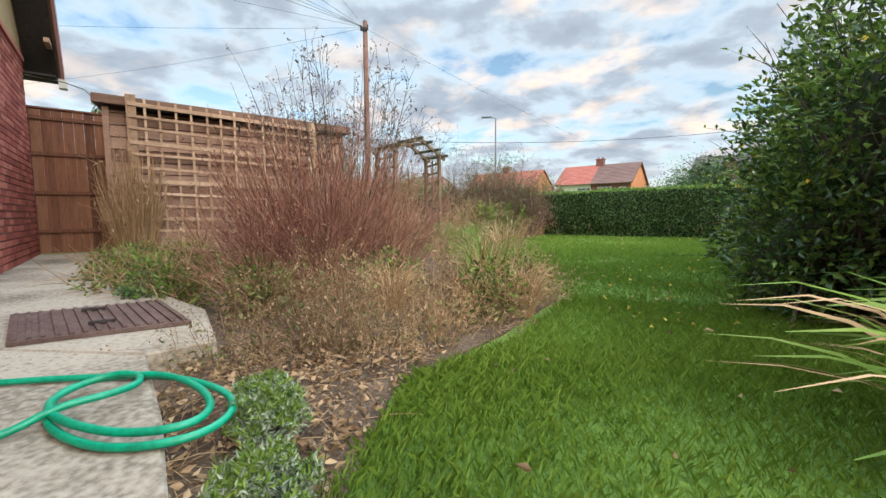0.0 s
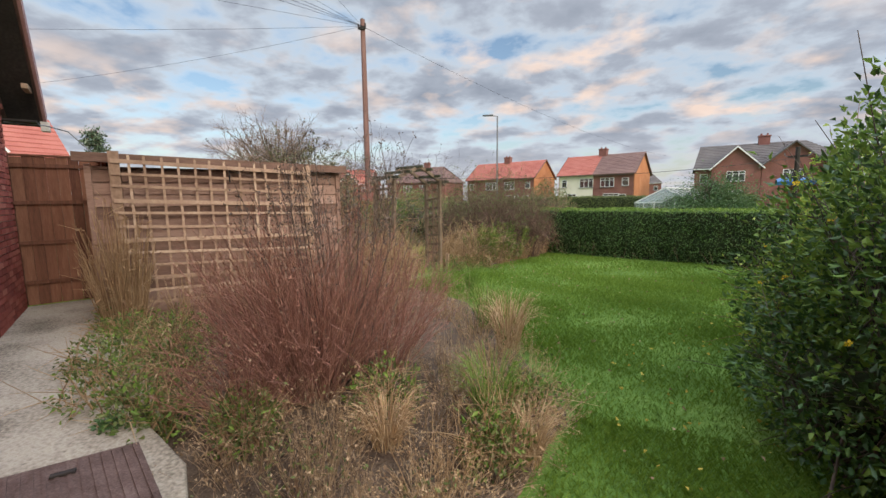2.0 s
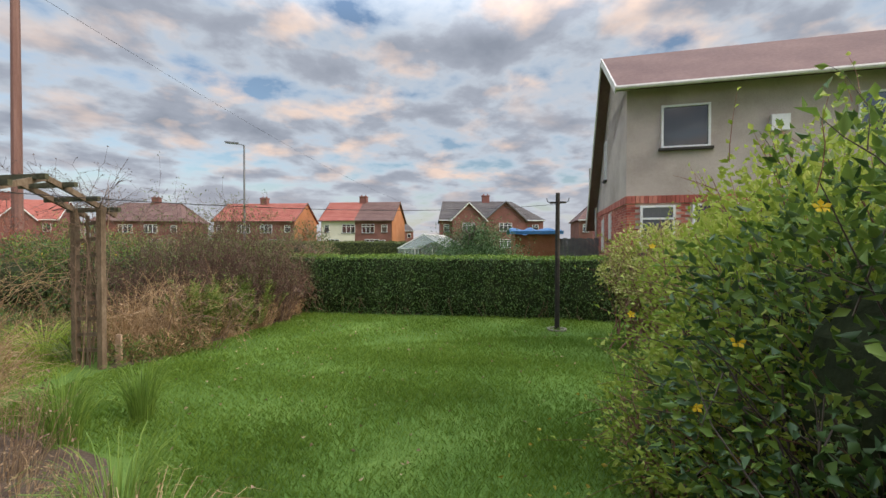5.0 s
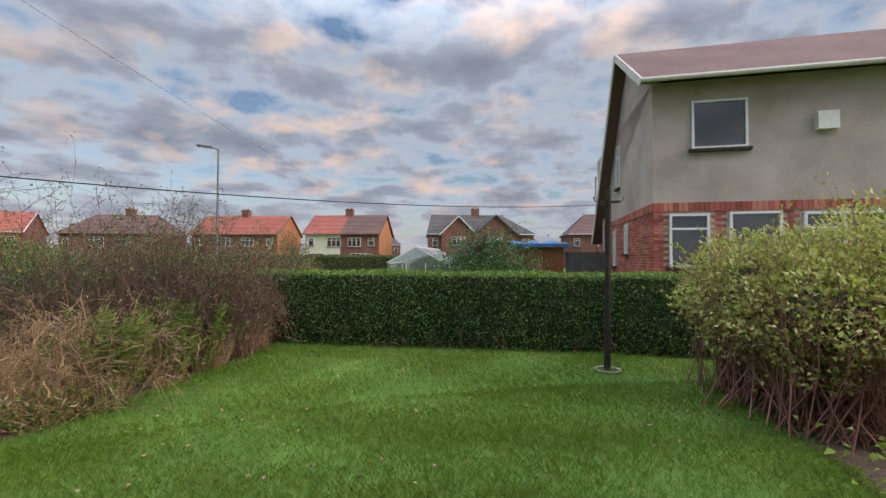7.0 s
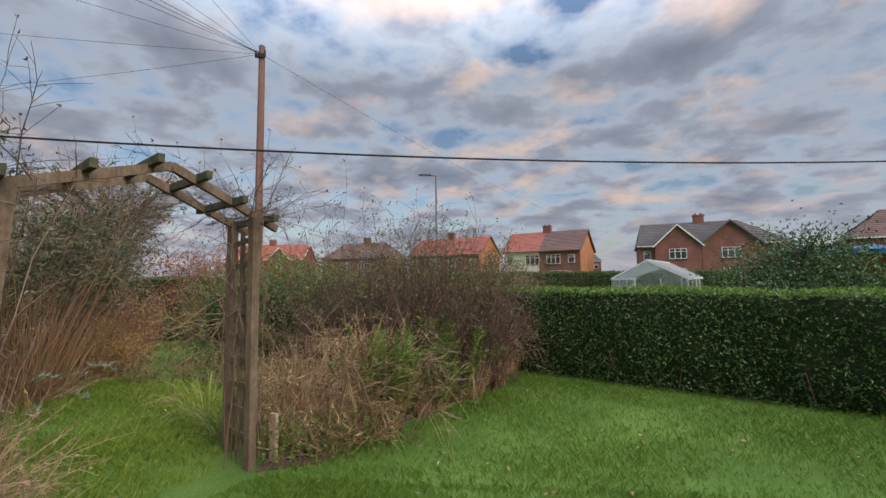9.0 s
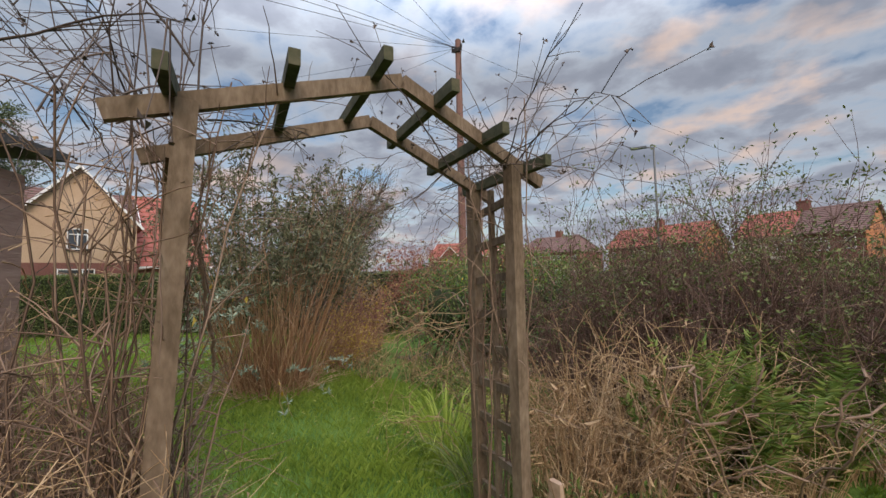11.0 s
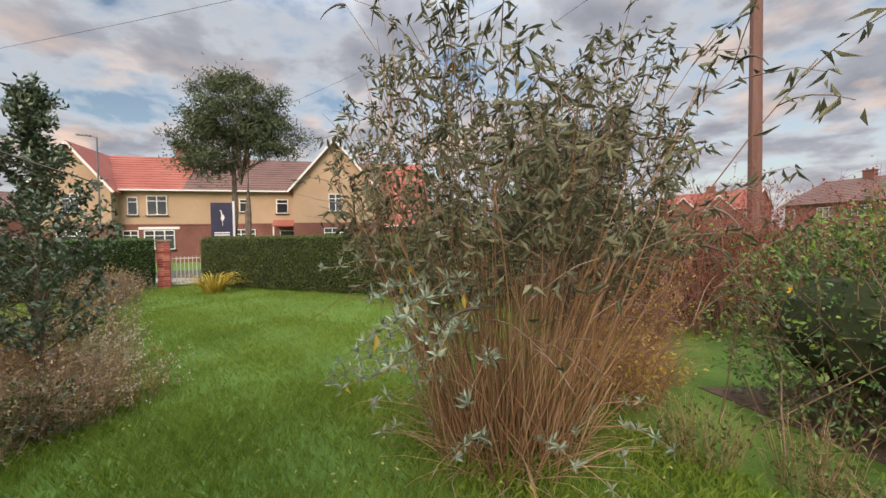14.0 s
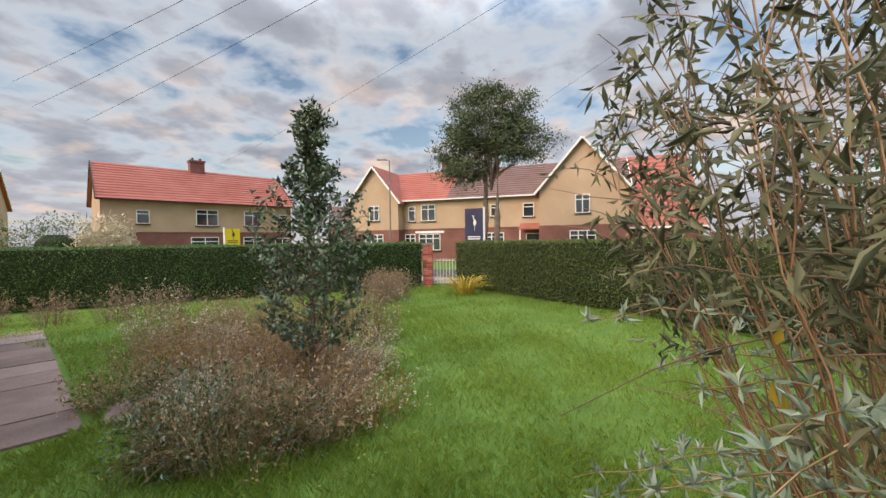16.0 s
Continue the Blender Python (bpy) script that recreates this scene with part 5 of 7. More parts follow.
def bush(name, at, lobes, n, L, W, leafmats, label, category="shrub", twigs=120, twig_mat='twig_dark', seed=1, with_core=True, shell=0.45, group="", shoots=0):
    """leafmats: (material, share, bias by height that paints a lighter top)."""
    rng = np.random.default_rng(seed)
    s = thing(name, (at[0], at[1], gz(at[0])), label, category, group)
    p, d = blob_points(rng, n, lobes, shell)
    lob = np.array(lobes, float)
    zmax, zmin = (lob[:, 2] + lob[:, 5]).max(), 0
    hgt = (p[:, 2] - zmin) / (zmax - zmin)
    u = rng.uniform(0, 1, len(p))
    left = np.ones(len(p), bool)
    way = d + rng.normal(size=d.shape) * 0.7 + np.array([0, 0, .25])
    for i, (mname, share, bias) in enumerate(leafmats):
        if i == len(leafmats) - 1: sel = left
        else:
            # paler leaves grow commoner upwards: light from above put into leaf colour
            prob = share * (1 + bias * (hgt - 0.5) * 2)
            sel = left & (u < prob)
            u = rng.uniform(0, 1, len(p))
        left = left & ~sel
        if sel.sum():
            put("foliage", leaves("foliage", rng, p[sel], way[sel], L, W), M[mname], s, kind="stuff")
    if twigs:
        k = rng.integers(0, len(lob), twigs)
        base = np.stack([lob[k, 0] + rng.normal(size=twigs) * lob[k, 3] * .35, lob[k, 1] + rng.normal(size=twigs) * lob[k, 4] * .35, np.full(twigs, .02)], 1)
        dd = unit(rng.normal(size=(twigs, 3)) * np.array([1, 1, .4]) + np.array([0, 0, .7]))
        tip = lob[k, :3] + dd * lob[k, 3:] * rng.uniform(.8, 1.12, (twigs, 1))
        c = arcs(rng, base, tip - base, np.linalg.norm(tip - base, axis=1), 6, .05, .05)
        put("branch", sticks("branch", c, .009, .002), M[twig_mat], s, kind="stuff")
        sc = sub_arcs(rng, c, 4, .28, .8)
        put("twig", sticks("twig", sc, .0035, .001), M[twig_mat], s, kind="stuff")
    if shoots:
        q, qd = blob_points(rng, shoots, lobes, .15)
        w = qd + np.array([0, 0, .5]) + rng.normal(size=qd.shape) * .3
        c = arcs(rng, q, w, rng.uniform(.15, .42, len(q)), 5, .15, .04)
        put("shoot", sticks("shoot", c, .003, .001), M[twig_mat], s, kind="stuff")
        lp = np.concatenate([c[:, i] for i in (1, 2, 3, 4)]); lw = np.concatenate([unit(w)] * 4) + rng.normal(size=(len(lp), 3)) * .7
        put("shoot_foliage", leaves("shoot_foliage", rng, lp, lw, L * .9, W), M[leafmats[0][0]], s, kind="stuff")
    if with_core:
        # added solid filler, coloured dark for the shade inside the foliage
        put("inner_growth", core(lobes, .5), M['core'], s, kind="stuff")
    return s

def flowers(name, parent, pts, size, material='petal'):
    rng = np.random.default_rng(len(pts))
    for p in pts:
        mb = MB()
        nrm = Vector((rng.normal() * .3 - .6, rng.normal() * .3 - .5, .6)).normalized()
        a = nrm.orthogonal().normalized(); b = nrm.cross(a)
        c = Vector(p)
        for k in range(5):
            t = 2 * math.pi * k / 5
            o = (a * math.cos(t) + b * math.sin(t)); s = (b * math.cos(t) - a * math.sin(t))
            mb.poly([c, c + o * size * .7 - s * size * .38 + nrm * size * .15, c + o * size * 1.1 + nrm * size * .3, c + o * size * .7 + s * size * .38 + nrm * size * .15])
        mb.tube([c, c + nrm * size * .35], [size * .2, size * .1], 5)
        put(name, mb, M[material], parent, "yellow flower")

def clump(name, at, n, r_base, r_top, h, r0, mname, label, category="grass clump", seed=1, subs=0, sub_len=.15, heads=None, leafy=None, droop=.15, jitter=.03, K=5, parent=None, h_var=.5):
    rng = np.random.default_rng(seed)
    s = parent or thing(name, (at[0], at[1], gz(at[0])), label, category)
    c = fan(rng, n, (at[0], at[1], gz(at[0])), r_base, r_top, h, h_var, K, droop, jitter)
    c[:, :, 2] = np.maximum(c[:, :, 2], 0.02)
    put("stem", sticks("stem", c, r0, r0 * .35), M[mname], s, kind="stuff")
    if subs:
        sc = sub_arcs(rng, c, subs, sub_len, .7)
        put("side_twig", sticks("side_twig", sc, r0 * .5, r0 * .25), M[mname], s, kind="stuff")
        if heads:
            tips = sc[:, -1]
            put("seed_head", leaves("seed_head", rng, np.repeat(tips, 3, 0) + rng.normal(size=(len(tips) * 3, 3)) * .012, rng.normal(size=(len(tips) * 3, 3)) + [0, 0, .5], heads[1], heads[1] * .7), M[heads[0]], s, kind="stuff")
    if leafy:
        m2, cnt, L, W = leafy
        i = rng.integers(0, n, cnt); k = rng.integers(1, K, cnt)
        p = c[i, k] + rng.normal(size=(cnt, 3)) * .02
        put("leaf_mass", leaves("leaf_mass", rng, p, rng.normal(size=(cnt, 3)) + [0, 0, .3], L, W), M[m2], s, kind="stuff")
    return s

def grass_tuft(name, at, n, r, h, w, mname, label, seed=1, lean=(0, 0), category="grass clump", parent=None):
    """Strap leaves: flat tapering blades in four segments."""
    rng = np.random.default_rng(seed)
    s = parent or thing(name, (at[0], at[1], gz(at[0])), label, category)
    a = rng.uniform(0, 2 * math.pi, n); q = np.sqrt(rng.uniform(0, 1, n))
    base = np.stack([at[0] + np.cos(a) * q * r * .35, at[1] + np.sin(a) * q * r * .35, np.full(n, gz(at[0]))], 1)
    out = np.stack([np.cos(a), np.sin(a), np.zeros(n)], 1) * r * rng.uniform(.4, 1.1, (n, 1)) + np.array([lean[0], lean[1], 0])
    H = h * rng.uniform(.5, 1.1, (n, 1))
    K = 6
    t = np.linspace(0, 1, K)
    side = unit(np.cross(out, [[0, 0, 1.0]]) + rng.normal(size=(n, 3)) * .2)
    P = base[:, None] + out[:, None] * (t ** 1.5)[None, :, None]
    P[:, :, 2] += H * (np.sin(t * math.pi * .62) / 1.0)[None]
    wd = w * rng.uniform(.6, 1.2, (n, 1, 1)) * np.array([.6, 1, 1, .8, .5, .08])[None, :, None]
    A, B = P + side[:, None] * wd / 2, P - side[:, None] * wd / 2
    V = np.stack([A, B], 2).reshape(-1, 3)
    b = (np.arange(n) * K * 2)[:, None] + (np.arange(K - 1) * 2)[None]
    f = np.stack([b, b + 1, b + 3, b + 2], -1).reshape(-1, 4).astype(np.int32)
    me = bpy.data.meshes.new(name)
    me.vertices.add(len(V)); me.loops.add(f.size); me.polygons.add(len(f))
    me.vertices.foreach_set("co", V.astype(np.float32).ravel()); me.loops.foreach_set("vertex_index", f.ravel())
    me.polygons.foreach_set("loop_start", np.arange(len(f), dtype=np.int32) * 4); me.update(calc_edges=True)
    put("blade", me, M[mname], s, kind="stuff")
    return s

# clipped hedges
def hedge(name, a, b, thick, h, leaf, label, seed, density=900, L=.045, base=.1, wob=.03, top_mat=None):
    rng = np.random.default_rng(seed)
    A, B = Vector((*a, 0)), Vector((*b, 0))
    D = (B - A); Ln = D.length; D.normalize(); Nn = Vector((D.y, -D.x, 0))
    s = thing(name, tuple((A + B) / 2 + Vector((0, 0, gz((a[0] + b[0]) / 2)))), label, "hedge")
    P = lambda u, v, z: A + D * u + Nn * v + Vector((0, 0, z))
    nx = int(Ln / .25)
    mb = MB()
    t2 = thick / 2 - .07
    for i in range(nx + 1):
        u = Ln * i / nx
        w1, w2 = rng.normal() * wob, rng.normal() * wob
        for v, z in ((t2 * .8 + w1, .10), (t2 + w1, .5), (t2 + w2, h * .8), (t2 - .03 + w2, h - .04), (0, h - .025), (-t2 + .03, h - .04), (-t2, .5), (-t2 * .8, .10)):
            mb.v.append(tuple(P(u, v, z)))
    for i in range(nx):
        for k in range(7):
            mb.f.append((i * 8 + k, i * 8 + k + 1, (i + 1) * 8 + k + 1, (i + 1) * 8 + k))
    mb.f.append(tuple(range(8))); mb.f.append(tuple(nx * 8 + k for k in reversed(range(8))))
    # solid body under the leaves, its dark colour standing for inner shade
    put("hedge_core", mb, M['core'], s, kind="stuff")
    area = Ln * (2 * h + thick)
    n = int(area * density)
    u = rng.uniform(0, Ln, n); q = rng.uniform(0, 2 * h + thick, n)
    face = np.where(q < h, 0, np.where(q < h + thick, 1, 2))
    dep = rng.uniform(-.07, .012, n) + np.sin(u * 3.1) * .012 + np.sin(u * 7.7 + q * 5) * .012
    v = np.where(face == 0, thick / 2 + dep - .02 * (q < .3), np.where(face == 1, (q - h) - thick / 2, -thick / 2 - dep))
    z = np.where(face == 0, q, np.where(face == 1, h + dep, q - h - thick))
    z = np.maximum(z, base * rng.uniform(.3, 1.5, n))
    AA, DD, NN = (np.array(k) for k in (A, D, Nn))
    pos = AA[None] + DD[None] * u[:, None] + NN[None] * v[:, None] + np.array([[0, 0, 1.0]]) * z[:, None]
    nrm = np.where((face == 0)[:, None], NN[None], np.where((face == 1)[:, None], np.array([[0, 0, 1.0]]), -NN[None]))
    way = nrm * .6 + rng.normal(size=(n, 3)) * .6 + np.array([0, 0, .25])
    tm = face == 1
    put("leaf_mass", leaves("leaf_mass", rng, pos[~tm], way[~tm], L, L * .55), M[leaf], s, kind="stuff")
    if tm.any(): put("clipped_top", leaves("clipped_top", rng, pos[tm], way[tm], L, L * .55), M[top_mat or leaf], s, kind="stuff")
    m = int(Ln * 40)
    c = arcs(rng, np.array([tuple(P(rng.uniform(0, Ln), rng.uniform(.0, t2), .05)) for _ in range(m)]), rng.normal(size=(m, 3)) * .4 + [0, 0, 1], .45, 4, .02)
    put("stem", sticks("stem", c, .008, .004), M['twig_brown'], s, kind="stuff")
    return s

HD = Vector((.835, -.55, 0)).normalized(); HN = Vector((-HD.y, HD.x, 0))
h0 = Vector((1.15, 12.25, 0)) + HN * .4
h1 = h0 + HD * 14.5
# paler top leaves put the light on the flat top into colour
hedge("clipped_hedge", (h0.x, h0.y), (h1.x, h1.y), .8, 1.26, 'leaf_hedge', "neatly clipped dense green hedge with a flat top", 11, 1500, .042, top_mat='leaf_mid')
hedge("far_hedge", (-2, 22.5), (13, 25.5), .9, 1.6, 'leaf_front', "informal hedge across the allotment", 12, 350, .08)
hedge("street_hedge", (-8, 27), (-30, 22), 1.0, 1.5, 'leaf_front', "street hedge behind the garden", 13, 250, .09)
hedge("front_hedge", (-11.4, 13.0), (-17.5, 8.6), .9, 1.58, 'leaf_front', "tall front garden hedge, brownish green and slightly shaggy", 14, 1100, .05, wob=.05)
hedge("front_hedge", (-17.6, 6.9), (-11.2, -5.0), .9, 1.58, 'leaf_hedge', "dark green clipped front hedge beside the gate", 15, 800, .05)
hedge("front_hedge", (-3.6, 16.6), (-11.9, 12.75), .9, 1.5, 'leaf_front', "front garden hedge behind the buddleia", 16, 700, .05)

# the red-stemmed shrub in the middle of the bed
def red_shrub():
    rng = np.random.default_rng(21)
    s = thing("red_stemmed_shrub", (-.5, 3.5, .03), "leafless shrub of dense reddish-brown upright twigs", "shrub")
    for k, (cx, cy, n, rt, h) in enumerate(((-.45, 3.45, 330, .85, 1.55), (-.85, 3.75, 170, .7, 1.25), (-.1, 3.9, 170, .7, 1.35), (-.65, 3.05, 90, .6, .95))):
        c = fan(rng, n, (cx, cy, .03), .20, rt, h, .6, 6, .08, .035)
        put("stem", sticks("stem", c, .0042, .0013), M['twig_red'], s, kind="stuff")
        sc = sub_arcs(rng, c, 5, .32, .35, 4, .35, .05)
        put("twig", sticks("twig", sc, .0020, .0009), M['twig_red'], s, kind="stuff")
        tips = sc[::3, -1]
        put("seed_head", leaves("seed_head", rng, tips, rng.normal(size=tips.shape) + [0, 0, .6], .022, .012), M['dryleaf' if k else 'twig_red'], s, kind="stuff")
    c = fan(rng, 60, (-.35, 3.8, .03), .3, .85, 2.25, .3, 6, .05, .02)
    put("tall_stem", sticks("tall_stem", c, .005, .0015), M['twig_dark'], s, kind="stuff")
    sc = sub_arcs(rng, c, 9, .18, .6, 4, .62)
    put("tall_twig", sticks("tall_twig", sc, .002, .001), M['twig_dark'], s, kind="stuff")
    tp = np.repeat(sc[:, -1], 4, 0) + rng.normal(size=(len(sc) * 4, 3)) * .015
    put("bud_cluster", leaves("bud_cluster", rng, tp, rng.normal(size=tp.shape), .02, .014), M['twig_dark'], s, kind="stuff")
red_shrub()

rngb = np.random.default_rng(31)
BED = [(.50, 2.15, .34, 'dryleaf'), (.22, 2.05, .30, 'dryleaf'), (-.1, 1.95, .2, 'dryleaf'), (.05, 2.8, .5, 'dryleaf'), (.75, 3.5, .45, 'straw'), (.78, 2.35, .26, 'straw'), (.95, 2.65, .30, 'dryleaf'), (1.3, 3.35, .3, 'straw'),
       (.35, 2.15, .42, 'dryleaf'), (.75, 2.55, .42, 'straw'), (1.1, 3.05, .40, 'straw'), (.1, 2.45, .46, 'dryleaf'), (-.35, 2.55, .46, 'dryleaf'), (.55, 3.1, .45, 'dryleaf'),
       (1.15, 3.7, .50, 'straw'), (.9, 4.3, .55, 'straw'), (.55, 3.8, .5, 'dryleaf'), (.6, 5.0, .6, 'straw'), (.2, 5.6, .6, 'straw'), (-.2, 6.3, .65, 'dryleaf'), (-.9, 6.6, .7, 'dryleaf'),
       (-1.3, 2.95, .5, 'dryleaf'), (-.1, 4.6, .75, 'dryleaf'), (-.8, 5.1, .85, 'twig_brown'), (-1.6, 4.5, .9, 'straw'), (-2.2, 4.9, .8, 'dryleaf'), (-1.5, 5.6, .9, 'dryleaf'), (-.6, 5.8, .8, 'straw')]
for i, (x, y, h, m) in enumerate(BED):
    clump("dry_perennial", (x, y), 75, .17, .34, h * (.8 if y < 1.9 else rngb.uniform(.95, 1.5)), .0022, m, "clump of dead brown perennial stems with fluffy seed heads" if m == 'dryleaf' else "clump of bleached dry stalks",
          "dead plant", 100 + i, subs=2, sub_len=.11, heads=('dryleaf' if m != 'straw' else 'straw', .012), jitter=.06, h_var=.75, leafy=(('dryleaf', 'twig_brown', 'leaf_front')[i % 3], 120, .032, .014))
for i, (x, y, h, r) in enumerate(((.95, 3.3, .45, .30), (1.0, 4.6, .55, .32), (.72, 5.3, .5, .3), (.35, 2.9, .30, .25), (-.1, 6.8, .5, .3), (1.2, 2.9, .3, .2), (.3, 7.1, .45, .25))):
    grass_tuft("long_grass_tuft", (x, y), 260, r, h, .006, 'straw' if i % 2 else 'leaf_mid', "tuft of long pale grass at the bed edge", 200 + i)
for i, (x, y, r) in enumerate(((-1.75, 2.95, .42), (-2.3, 3.35, .42), (-1.2, 2.75, .30), (-2.75, 3.9, .4), (-1.9, 3.6, .45), (-2.5, 4.2, .4), (.2, 3.3, .28), (1.15, 3.35, .22), (-3.3, 4.3, .35), (1.0, 2.85, .2), (-.5, 2.75, .22))):
    bush("green_weeds", (x, y), [(x, y, .16, r, r * .8, .26)], 900, .045, .022, [('leaf_mid', .4, 0), ('leaf_front', 1, 0)], "low sprawl of green weeds spilling over the path", "weeds", twigs=30, twig_mat='straw', seed=300 + i, with_core=False, shell=.8)
for i, (x, y) in enumerate(((-2.35, 2.35), (-1.35, 2.62))):
    bush("path_weed", (x, y), [(x, y, .17, .10, .08, .05)], 160, .035, .02, [('leaf_dark', 1, 0)], "small dark green weed in the path joint", "weeds", twigs=0, seed=330 + i, with_core=False, shell=.9)

def canes():
    clump("dry_cane_clump", (-3.30, 4.34), 230, .16, .36, 1.65, .006, 'straw', "fan of dry pale yellow canes against the trellis", "dead plant", 41, subs=1, sub_len=.2, h_var=.45, jitter=.02, leafy=('straw', 260, .07, .012))
    clump("dry_cane_clump", (-2.75, 4.65), 36, .12, .3, .9, .004, 'straw', "short bundle of dry pale canes", "dead plant", 42, subs=1, sub_len=.15, h_var=.4)
canes()

def silver_plant():
    for i, (x, y, r, h) in enumerate(((.50, 1.42, .12, .11), (.68, 1.15, .12, .10), (.38, 1.56, .08, .09))):
        rng = np.random.default_rng(51 + i)
        s = thing("silver_leaved_plant", (x, y, gz(x)), "low silvery green feathery plant by the hose", "garden plant", "silver plants")
        c = fan(rng, 60, (x, y, .04), r * .5, r * .95, h + .05, .5, 5, .1, .03)
        put("stem", sticks("stem", c, .003, .0015), M['leaf_silver'], s, kind="stuff")
        k = rng.integers(1, 5, 3200); j = rng.integers(0, 60, 3200)
        p = c[j, k] + rng.normal(size=(3200, 3)) * .009
        w = rng.normal(size=(3200, 3)) + [0, 0, .7]
        put("leaf_mass", leaves("leaf_mass", rng, p, w, .021, .006), M['leaf_silver'], s, kind="stuff")
        put("fresh_tip", leaves("fresh_tip", rng, np.repeat(c[:, -1], 22, 0) + rng.normal(size=(1320, 3)) * .008, rng.normal(size=(1320, 3)) + [0, 0, 1], .022, .007), M['leaf_mid'], s, kind="stuff")
silver_plant()

def bed_litter():
    rng = np.random.default_rng(57)
    poly = [(-.35, 1.9), (.15, 1.35), (.5, .95), (.8, 1.1), (.75, 1.8), (.9, 2.3), (.1, 2.3)]
    P = rng.uniform((-.4, .9), (1.0, 2.3), (2600, 2)); P = P[inside(P, poly)]
    p = np.column_stack([P, .062 + rng.uniform(0, .03, len(P))])
    ob = part("dead_leaf_litter", leaves("dead_leaf_litter", rng, p, rng.normal(size=p.shape) * [1, 1, .35], .034, .017), M['dryleaf'])
    tagged(ob, "brown dead leaf litter on the bare soil by the hose", "leaf_mass", kind="stuff")
    P = rng.uniform((-.1, 1.0), (.8, 2.2), (420, 2)); P = P[inside(P, poly)]
    c = arcs(rng, np.column_stack([P, np.full(len(P), .065)]), rng.normal(size=(len(P), 3)) * [1, 1, .25] + [0, 0, .2], rng.uniform(.05, .22, len(P)), 5, .2, .03)
    c[:, :, 2] = np.maximum(c[:, :, 2], .06)
    ob = part("dead_stalks", sticks("dead_stalks", c, .0018, .0009), M['straw'])
    tagged(ob, "broken pale dead stalks on the bare soil", "dead plant", kind="stuff")
bed_litter()

def strap_plant():
    s = grass_tuft("strap_leaved_plant", (2.46, 1.50), 120, .52, .38, .034, 'leaf_mid', "clump of arching green and straw strap leaves", 61, lean=(-.10, 0))
    grass_tuft("x", (2.46, 1.50), 60, .54, .36, .018, 'straw', "", 62, lean=(-.12, -.05), parent=s)
strap_plant()

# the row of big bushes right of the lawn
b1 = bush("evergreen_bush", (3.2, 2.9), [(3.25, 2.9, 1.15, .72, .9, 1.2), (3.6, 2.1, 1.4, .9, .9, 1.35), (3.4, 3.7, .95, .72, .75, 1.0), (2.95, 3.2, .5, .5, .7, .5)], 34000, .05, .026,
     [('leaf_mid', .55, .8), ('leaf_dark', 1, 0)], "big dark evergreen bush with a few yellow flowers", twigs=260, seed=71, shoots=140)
flowers("flower", b1, [(2.72, 3.2, 1.42), (2.7, 3.5, 1.05), (2.85, 3.75, 1.62), (2.65, 2.9, .85), (2.82, 3.95, 1.2), (2.75, 2.75, 1.5), (2.9, 4.15, .9)], .022)
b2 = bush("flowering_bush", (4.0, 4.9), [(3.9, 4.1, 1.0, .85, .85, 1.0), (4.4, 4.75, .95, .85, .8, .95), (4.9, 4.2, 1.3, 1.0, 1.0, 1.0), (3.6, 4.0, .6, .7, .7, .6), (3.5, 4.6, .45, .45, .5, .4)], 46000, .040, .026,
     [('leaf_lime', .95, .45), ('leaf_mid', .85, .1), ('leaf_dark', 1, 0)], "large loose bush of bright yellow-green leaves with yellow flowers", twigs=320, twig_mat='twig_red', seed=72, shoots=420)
flowers("flower", b2, [(3.2, 4.2, .62), (3.35, 4.9, 1.1), (3.85, 5.2, 1.5)], .022)
b3 = bush("variegated_bush", (6.2, 6.5), [(6.15, 7.15, 1.15, .75, .75, .62), (6.7, 6.3, 1.25, 1.0, .9, .75), (5.8, 6.45, 1.02, .62, .7, .52)], 22000, .048, .03,
     [('leaf_lime', .18, .5), ('leaf_cream', .92, .2), ('leaf_mid', 1, 0)], "variegated cream and green bush bare at the base", twigs=650, twig_mat='twig_red', seed=73, shoots=160, with_core=True)

